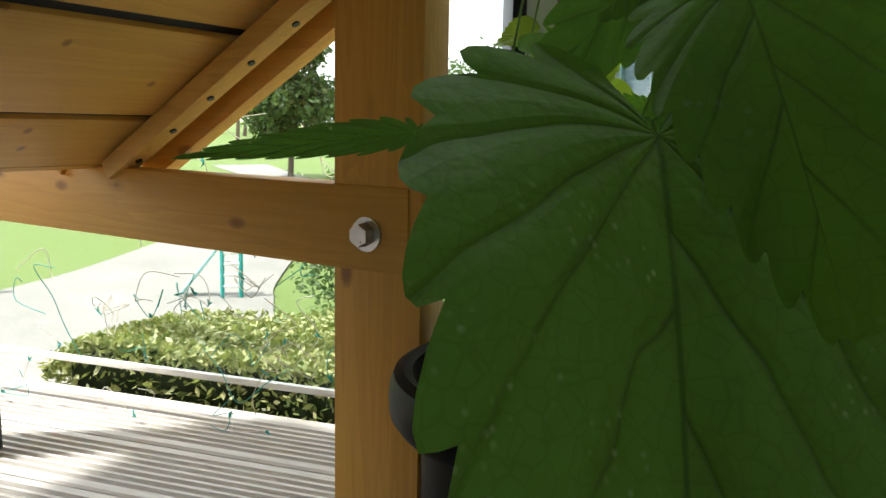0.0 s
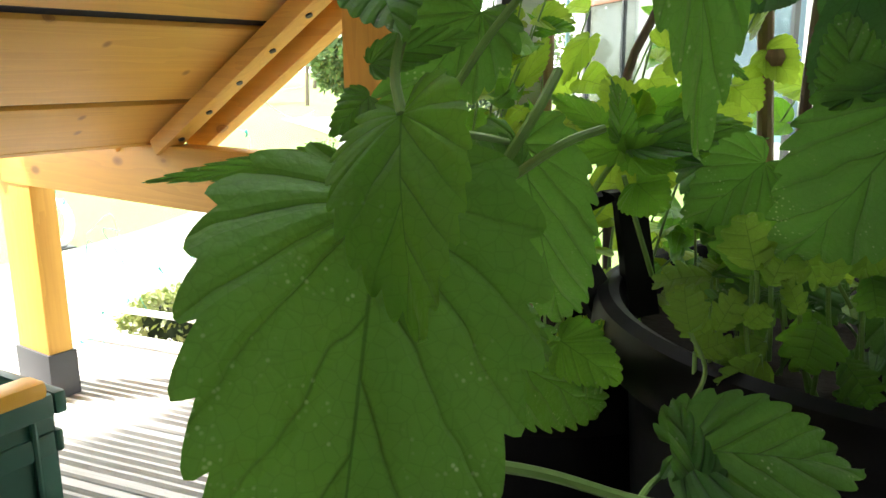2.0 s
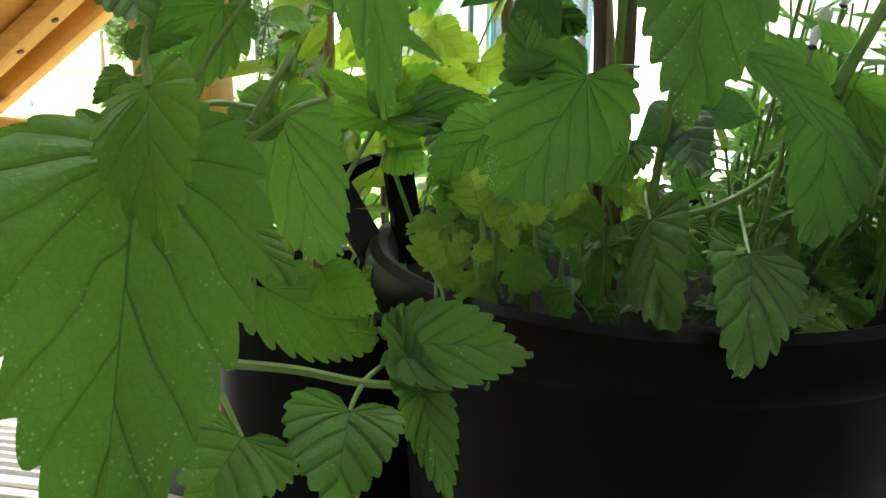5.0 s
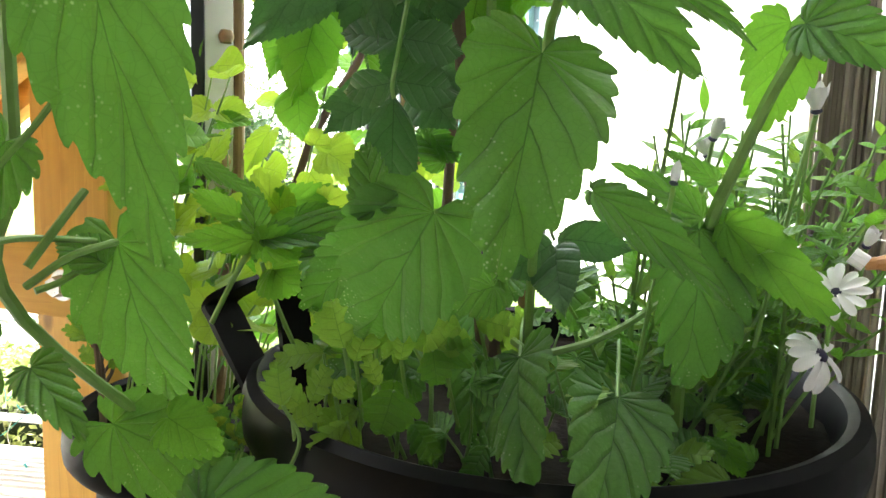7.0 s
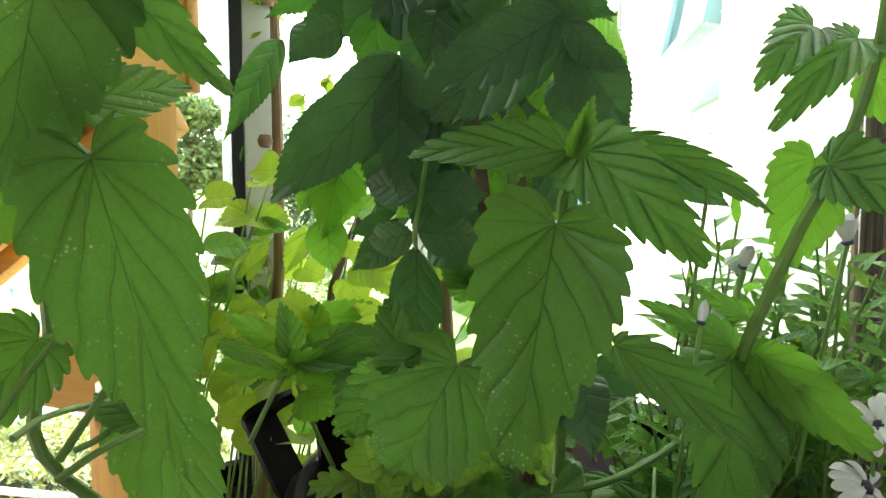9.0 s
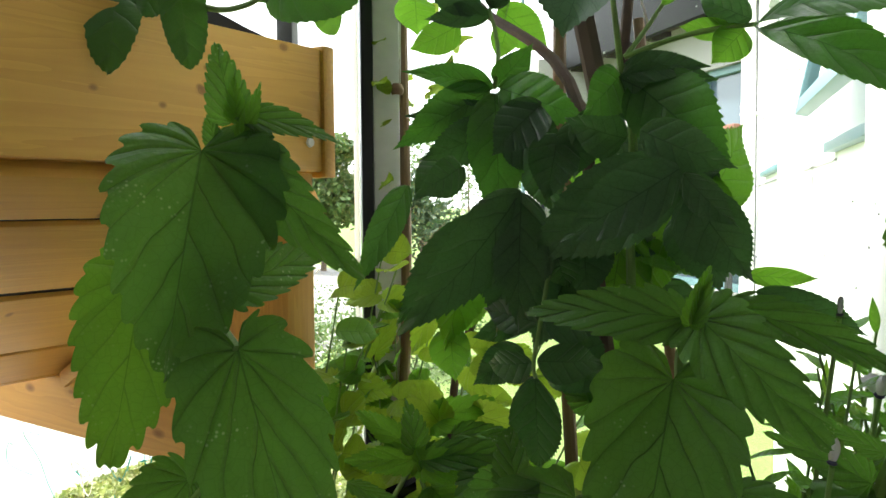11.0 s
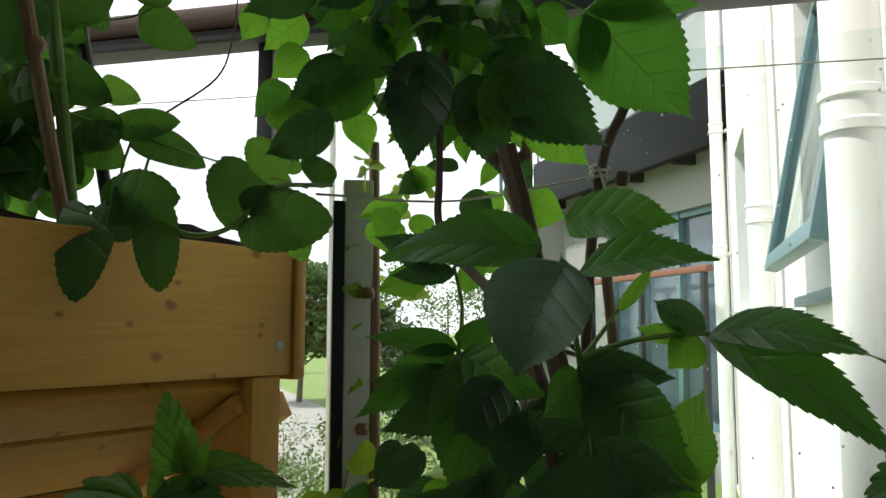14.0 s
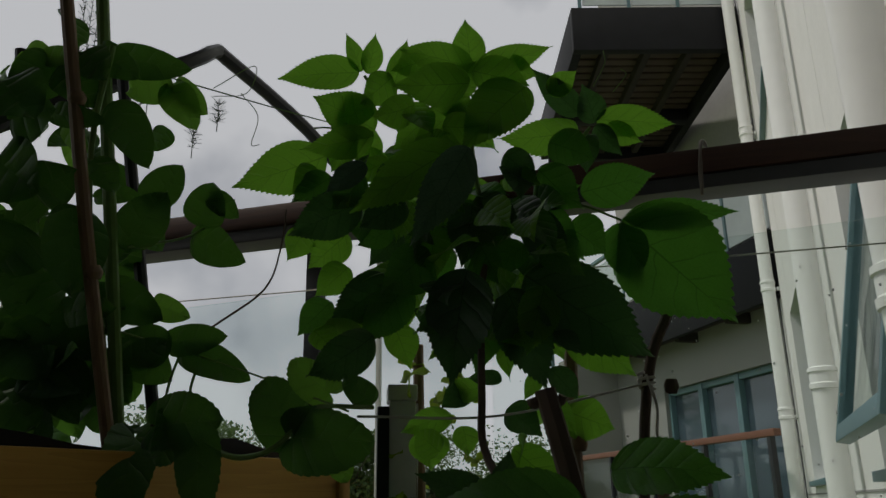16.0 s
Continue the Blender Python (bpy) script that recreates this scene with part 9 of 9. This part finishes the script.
for k in range(64):
    s, z = rg.uniform(-0.80, -0.02), rg.choice([rg.uniform(0.03, 0.28), rg.uniform(0.03, 0.28), rg.uniform(0.42, 0.62)])
    pts = []
    for i in range(5):
        pts.append(tuple(Q + U * s + N * (-0.05 + rg.uniform(-0.02, 0.008)) + Vector((0, 0, z))))
        s += rg.uniform(-0.05, 0.055)
        z = max(0.015, z + rg.uniform(-0.05, 0.045))
    part("strand", tube(bend(pts, 6), 0.0007, 5), M_STRING if k % 3 else M_TEAL, net)
    if k % 2 == 0:
        c = Vector(pts[2])
        bm = bmesh.new()
        for a in range(4):
            d = Vector((rg.uniform(-1, 1), rg.uniform(-0.3, 0.3), rg.uniform(-1, 1))).normalized() * 0.008
            tube([c, c + d * 0.6, c + d], [0.0014, 0.0012, 0.0005], 5, bm)
        part("clip", bm, M_TEAL, net, "teal plastic clip")

# ---- daisies at the edge of the large pot ----
def daisy(c, face, r, seed, closed=0.0, sag=0.0):
    rg = random.Random(seed)
    f = thing("daisy", "white daisy with a dark blue eye in the large pot", "flower", "daisies in the large pot", at=c)
    turn = Vector(face).to_track_quat("Z", "Y").to_matrix().to_4x4()
    n = 13
    for i in range(n):
        a = 2 * math.pi * i / n + rg.uniform(-0.1, 0.1)
        me = blade("petal", r * rg.uniform(0.9, 1.05), r * 0.34, 0.12 + rg.uniform(0, 0.2 + sag) - closed, 0.18, rg.uniform(-sag, sag), 0.3, 10, 5, seed * 20 + i)
        me.materials.append(M_PETAL)
        o = new("petal", me)
        o.parent = f
        o.matrix_local = turn @ Matrix.Rotation(a, 4, "Z") @ Matrix.Translation((r * 0.08, 0, 0.001 * (i % 2))) @ Matrix.Rotation(-0.25 - closed + rg.uniform(0, 2.2 * sag), 4, "Y")
    bm = bmesh.new()
    bmesh.ops.create_icosphere(bm, subdivisions=2, radius=r * 0.21)
    for v in bm.verts:
        v.co.z *= 0.55
        v.co *= 1 + 0.14 * noise.noise(v.co * 900)
    bmesh.ops.transform(bm, matrix=turn, verts=bm.verts)
    part("eye", bm, M_EYE, f, "dark blue flower eye")
    t = Vector((0.0, 0.02, -0.05)) if c[2] < 0.5 else Vector((-0.02, 0.03, -0.14))
    part("stalk", tube(bend([(0, 0, -0.002), tuple(t * 0.5 + Vector((0, 0.006, 0))), tuple(t)], 5), 0.0014, 6), M_STEM, f)
    return f


daisy((0.273, 0.462, 0.413), (0.62, -0.45, 0.64), 0.022, 1, 0.0, 0.4)
daisy((0.276, 0.452, 0.452), (-0.15, -0.75, 0.65), 0.017, 2)
daisy((0.289, 0.453, 0.479), (0.2, -0.5, 0.8), 0.012, 3, 0.7)
daisy((0.257, 0.442, 0.551), (-0.1, -0.3, 0.95), 0.015, 4, 0.6)
daisy((0.20, 0.502, 0.525), (-0.3, -0.4, 0.8), 0.013, 5, 0.6)
daisy((0.205, 0.451, 0.535), (0.3, -0.4, 0.8), 0.013, 6, 0.7)
daisy((0.188, 0.425, 0.581), (0.1, -0.3, 0.95), 0.010, 7, 0.9)
daisy((0.19, 0.393, 0.511), (0.1, 0.3, 0.95), 0.012, 8, 0.8)

herb = thing("daisy_foliage", "leafy stems of the white daisies, narrow green leaves", "plant", at=(0.22, 0.53, 0.335))
rg = random.Random(21)
for k in range(88):
    b = Vector((rg.uniform(0.13, 0.275), rg.uniform(0.47, 0.66), 0.335))
    if (b.xy - Vector((0.086, 0.537))).length > 0.175:
        b.xy = Vector((0.086, 0.537)) + (b.xy - Vector((0.086, 0.537))).normalized() * 0.17
    t = b + Vector((rg.uniform(-0.03, 0.10), rg.uniform(-0.06, 0.03), rg.uniform(0.08, 0.225)))
    m_ = b.lerp(t, 0.5) + Vector((rg.uniform(-0.01, 0.01), 0.01, 0.0))
    stem(herb, [b, m_, t], 0.0016, 0.001, M_STEM, n=4, sides=5)
    for j in range(9):
        f = 0.3 + 0.7 * (j + rg.random()) / 9
        q = b.lerp(m_, f * 2) if f < 0.5 else m_.lerp(t, f * 2 - 1)
        d = Vector((rg.gauss(0, 1), rg.gauss(0, 1), rg.uniform(0.0, 0.9))).normalized() * rg.uniform(0.018, 0.036)
        leaf(herb, "lance", q, q + d, rg.uniform(0.006, 0.011), (rg.uniform(-0.5, 0.5), -0.4, 1), M_HERB if rg.random() < 0.25 else (M_CATY if rg.random() < 0.5 else M_ELDY), cols=5)

# low herbs on the soil of the large pot
low = thing("low_herbs", "pale frilly seedlings covering the soil of the large pot", "plant", at=(0.03, 0.47, 0.335))
for k in range(60):
    a, r = rg.uniform(0, 6.28), 0.172 * math.sqrt(rg.random())
    b = Vector((0.086 + r * math.cos(a), 0.537 + r * math.sin(a), 0.335))
    t = b + Vector((rg.uniform(-0.02, 0.02), rg.uniform(-0.025, 0.015), rg.uniform(0.02, 0.075)))
    stem(low, [b, b.lerp(t, 0.5) + Vector((0.003, 0, 0)), t], 0.0011, 0.0008, M_STEM, n=3, sides=5)
    for j in range(3):
        d = Vector((rg.gauss(0, 1), rg.gauss(0, 1), rg.uniform(-0.5, 0.4))).normalized() * rg.uniform(0.02, 0.038)
        leaf(low, rg.choice(["frill", "frill", "young"]), t, t + d, rg.uniform(0.014, 0.024), (rg.uniform(-0.4, 0.4), -0.6, 0.9), rg.choice([M_HERB, M_CAT, M_CAT, M_CAT]), cols=7)

# golden broad-leaved seedlings behind, in the smaller pot
gold = thing("golden_seedlings", "bright yellow-green broad-leaved seedlings in the smaller pot", "plant", at=(-0.2, 0.56, 0.262))
for k in range(30):
    a, r = rg.uniform(0, 6.28), 0.11 * math.sqrt(rg.random())
    b = Vector((-0.20 + r * math.cos(a), 0.56 + r * math.sin(a), 0.262))
    t = b + Vector((rg.uniform(-0.02, 0.09), rg.uniform(0.0, 0.08), rg.uniform(0.08, 0.34)))
    stem(gold, [b, b.lerp(t, 0.5) + Vector((-0.01, 0, 0.01)), t], 0.0013, 0.0009, M_STEM, n=4, sides=5)
    for j in range(4):
        q = b.lerp(t, 1 - 0.13 * j)
        d = Vector((rg.gauss(0, 1), rg.gauss(0, 1), rg.uniform(-0.3, 0.5))).normalized() * rg.uniform(0.025, 0.05)
        leaf(gold, rg.choice(["squash", "catmint", "pea"]), q, q + d, rg.uniform(0.022, 0.042), (rg.uniform(-0.6, 0.6), -0.7, 0.7), M_GOLD if rg.random() < 0.7 else M_CATY, cols=7)
for k in range(26):
    f = rg.uniform(0, 1)
    q = Vector((-0.262 + rg.uniform(-0.02, 0.08), 0.645 + rg.uniform(-0.02, 0.02), 0.62 + 0.33 * f))
    for j in range(3):
        d = Vector((rg.gauss(0, 1), rg.gauss(0, 1), rg.uniform(-1, 0.3))).normalized() * rg.uniform(0.014, 0.024)
        leaf(gold, "pea", q, q + d, rg.uniform(0.012, 0.019), (rg.uniform(-0.6, 0.6), -0.7, 0.5), M_GOLD, cols=5)
# sprigs of narrow leaves beside the post
sprig = thing("narrow_leaf_sprig", "thin upright sprig with sparse narrow leaves by the post", "plant", at=(-0.26, 0.60, 0.262))
for x, y, h in ((-0.285, 0.62, 0.36), (-0.27, 0.61, 0.24), (-0.24, 0.60, 0.30)):
    stem(sprig, [(x, y, 0.262), (x + 0.004, y, 0.262 + h * 0.5), (x - 0.003, y + 0.004, 0.262 + h)], 0.001, 0.0006, M_STEM, n=4, sides=5)
    for j in range(16):
        z = 0.30 + (h - 0.04) * j / 16
        d = Vector((rg.choice([-1, 1]) * rg.uniform(0.5, 1), rg.uniform(-0.4, 0.4), rg.uniform(0.5, 1.1))).normalized() * rg.uniform(0.018, 0.03)
        leaf(sprig, "lance", (x, y, z), Vector((x, y, z)) + d, 0.004, (0, -1, 0.4), M_CATY, cols=3)

# feathery tops in the trough
fern = thing("feathery_foliage", "dark feathery foliage growing in the trough", "plant", at=(-0.6, 0.45, 0.77))
for k in range(9):
    x, y, h = rg.uniform(-0.72, -0.42), rg.uniform(0.30, 0.56), rg.uniform(0.05, 0.14)
    if k < 3:
        x, y, h = -0.50 - 0.03 * k, 0.20 + 0.03 * k, 0.26
    bm = tube([(x, y, 0.765), (x, y, 0.765 + h)], [0.0013, 0.0006], 5)
    for j in range(60):
        z = 0.765 + h * rg.uniform(0.25, 1)
        d = Vector((rg.gauss(0, 1), rg.gauss(0, 1), rg.uniform(0.2, 1))).normalized() * rg.uniform(0.012, 0.026)
        tube([(x, y, z), Vector((x, y, z)) + d], [0.0008, 0.0004], 4, bm, False)
    part("frond", bm, M_CONIFER, fern)
# soil-level leaves of the trough, dark mass behind the rim
for k in range(60):
    q = Vector((rg.uniform(-0.62, -0.37), rg.uniform(0.05, 0.42), 0.79 + rg.uniform(0, 0.42) * (1 if k % 2 else 0.4)))
    d = Vector((rg.gauss(0, 1), rg.gauss(0, 1), rg.uniform(-0.8, 0.5))).normalized() * rg.uniform(0.03, 0.055)
    leaf(pea, "pea", q, q + d, rg.uniform(0.024, 0.04), (rg.uniform(0, 1), -0.5, 0.6), M_PEA, cols=7)

# ---- reed screen, cut bamboo, pot handle, crate ----
reed = thing("reed_screen", "rolled screen of grey-brown reeds standing by the wall", "screen", at=(0.352, 0.79, 0))
for i in range(92):
    x = -0.075 + i * 0.0034 + rg.uniform(-0.001, 0.001)
    y = 0.03 * math.sin(i * 0.13) + (i % 2) * 0.006 + rg.uniform(-0.002, 0.002)
    r = rg.uniform(0.0023, 0.0036)
    z1 = 0.70 + rg.uniform(-0.02, 0.01)
    k1, k2 = rg.uniform(-0.006, 0.006), rg.uniform(-0.006, 0.006)
    part("reed", tube([(x, y, 0), (x + k1, y, 0.35), (x + k2, y, z1)], [r, r, r * 0.9], 6), M_REED, reed)
for i in range(42):
    x = -0.07 + i * 0.0075 + rg.uniform(-0.001, 0.001)
    part("reed", tube([(x, 0.016 + 0.03 * math.sin(i * 0.29), 0), (x + rg.uniform(-0.005, 0.005), 0.016 + 0.03 * math.sin(i * 0.29), 0.685 + rg.uniform(-0.02, 0.01))], 0.0042, 6), M_REED, reed)
for z in (0.2, 0.45, 0.62):
    part("wire", tube([(-0.08 + 0.0312 * i, 0.03 * math.sin(i * 9.2 * 0.13) - 0.006, z) for i in range(11)], 0.0009, 5), M_STEEL, reed)
rod("cut_bamboo", "cut bamboo stub with a pale end above the daisies", "cane", [(0.283, 0.405, 0.475), (0.325, 0.400, 0.482)], 0.0032, timber("orange_bamboo", (0.5, 0.24, 0.08), (0.28, 0.12, 0.04), 0, 0.45, False), (0.25,))
rod("cut_bamboo_end", "pale weathered end of a cut stub", "cane", [(0.277, 0.406, 0.479), (0.2835, 0.405, 0.475)], 0.0044, M_GREY)

hp_ = bend([(-0.099, 0.457, 0.332), (-0.138, 0.463, 0.386), (-0.147, 0.467, 0.401), (-0.127, 0.481, 0.415), (-0.114, 0.503, 0.418), (-0.109, 0.508, 0.390), (-0.092, 0.496, 0.318)], 6)
bm = bmesh.new()
prev = None
for i, q in enumerate(hp_):
    d = (hp_[min(i + 1, len(hp_) - 1)] - hp_[max(i - 1, 0)]).normalized()
    w_ = Vector((0.42, 0.91, 0)) * 0.014
    n_v = d.cross(w_).normalized() * 0.003
    ring = [bm.verts.new(q - big_pot.location + a * w_ + b * n_v) for a, b in ((-1, -1), (1, -1), (1, 1), (-1, 1))]
    if prev:
        for k in range(4):
            bm.faces.new((prev[k], prev[(k + 1) % 4], ring[(k + 1) % 4], ring[k]))
    prev = ring
part("handle", bm, M_POT, big_pot, "black plastic carrying handle on the rim")

crate = thing("storage_crate", "dark green plastic crate with yellow handles on the decking", "crate", at=(-0.845, 0.225, 0))
cm = Matrix.Rotation(radians(5), 4, "Z")


def cp(name, lo, hi, mat, label="", bev=0.004):
    bm = box(lo, hi, bev)
    bmesh.ops.transform(bm, matrix=cm, verts=bm.verts)
    return part(name, bm, mat, crate, label)


CX, CY, CZ = 0.15, 0.125, 0.175
for sx, sy in ((1, 0), (-1, 0), (0, 1), (0, -1)):
    if sx:
        cp("side", (sx * CX - 0.003, -CY, 0.0), (sx * CX + 0.003, CY, CZ - 0.03), M_CRATE)
    else:
        cp("side", (-CX, sy * CY - 0.003, 0.0), (CX, sy * CY + 0.003, CZ - 0.03), M_CRATE)
cp("base", (-CX, -CY, 0.0), (CX, CY, 0.006), M_CRATE)
for z, o in ((CZ - 0.03, 0.012), (CZ - 0.075, 0.007)):
    for lo, hi in (((-CX - o, -CY - o, z), (CX + o, -CY + 0.002, z + 0.026)), ((-CX - o, CY - 0.002, z), (CX + o, CY + o, z + 0.026)), ((-CX - o, -CY + 0.003, z), (-CX + 0.002, CY - 0.003, z + 0.026)), ((CX - 0.002, -CY + 0.003, z), (CX + o, CY - 0.003, z + 0.026))):
        cp("rim", lo, hi, M_CRATE)
for i in range(5):
    cp("rib", (CX + 0.003, -CY + 0.02 + i * 0.05, 0.01), (CX + 0.009, -CY + 0.028 + i * 0.05, CZ - 0.03), M_CRATE)
cp("handle", (CX - 0.02, -0.02, CZ - 0.006), (CX + 0.016, 0.115, CZ + 0.014), M_YELLOW, "yellow plastic handle", 0.007)
cp("handle", (-CX - 0.016, -0.06, CZ - 0.006), (-CX + 0.02, 0.075, CZ + 0.014), M_YELLOW, "yellow plastic handle", 0.007)

# round grey garden ornament on the lawn's edge
ring = thing("garden_ring", "small pale ring standing beyond the decking", "ring", at=(-4.35, 2.30, -0.5))
bm = bmesh.new()
pts = [(0.06 * math.cos(a), 0.0, 0.16 + 0.12 * math.sin(a)) for a in np.linspace(0, 2 * math.pi, 25)]
tube(pts, 0.026, 10, bm, False)
bmesh.ops.rotate(bm, verts=bm.verts, cent=(0, 0, 0), matrix=Matrix.Rotation(radians(60), 3, "Z"))
part("hoop", bm, M_PIPE, ring)
part("foot", box((-0.06, -0.06, 0.0), (0.06, 0.06, 0.02), 0.004), M_SLEEVE, ring)
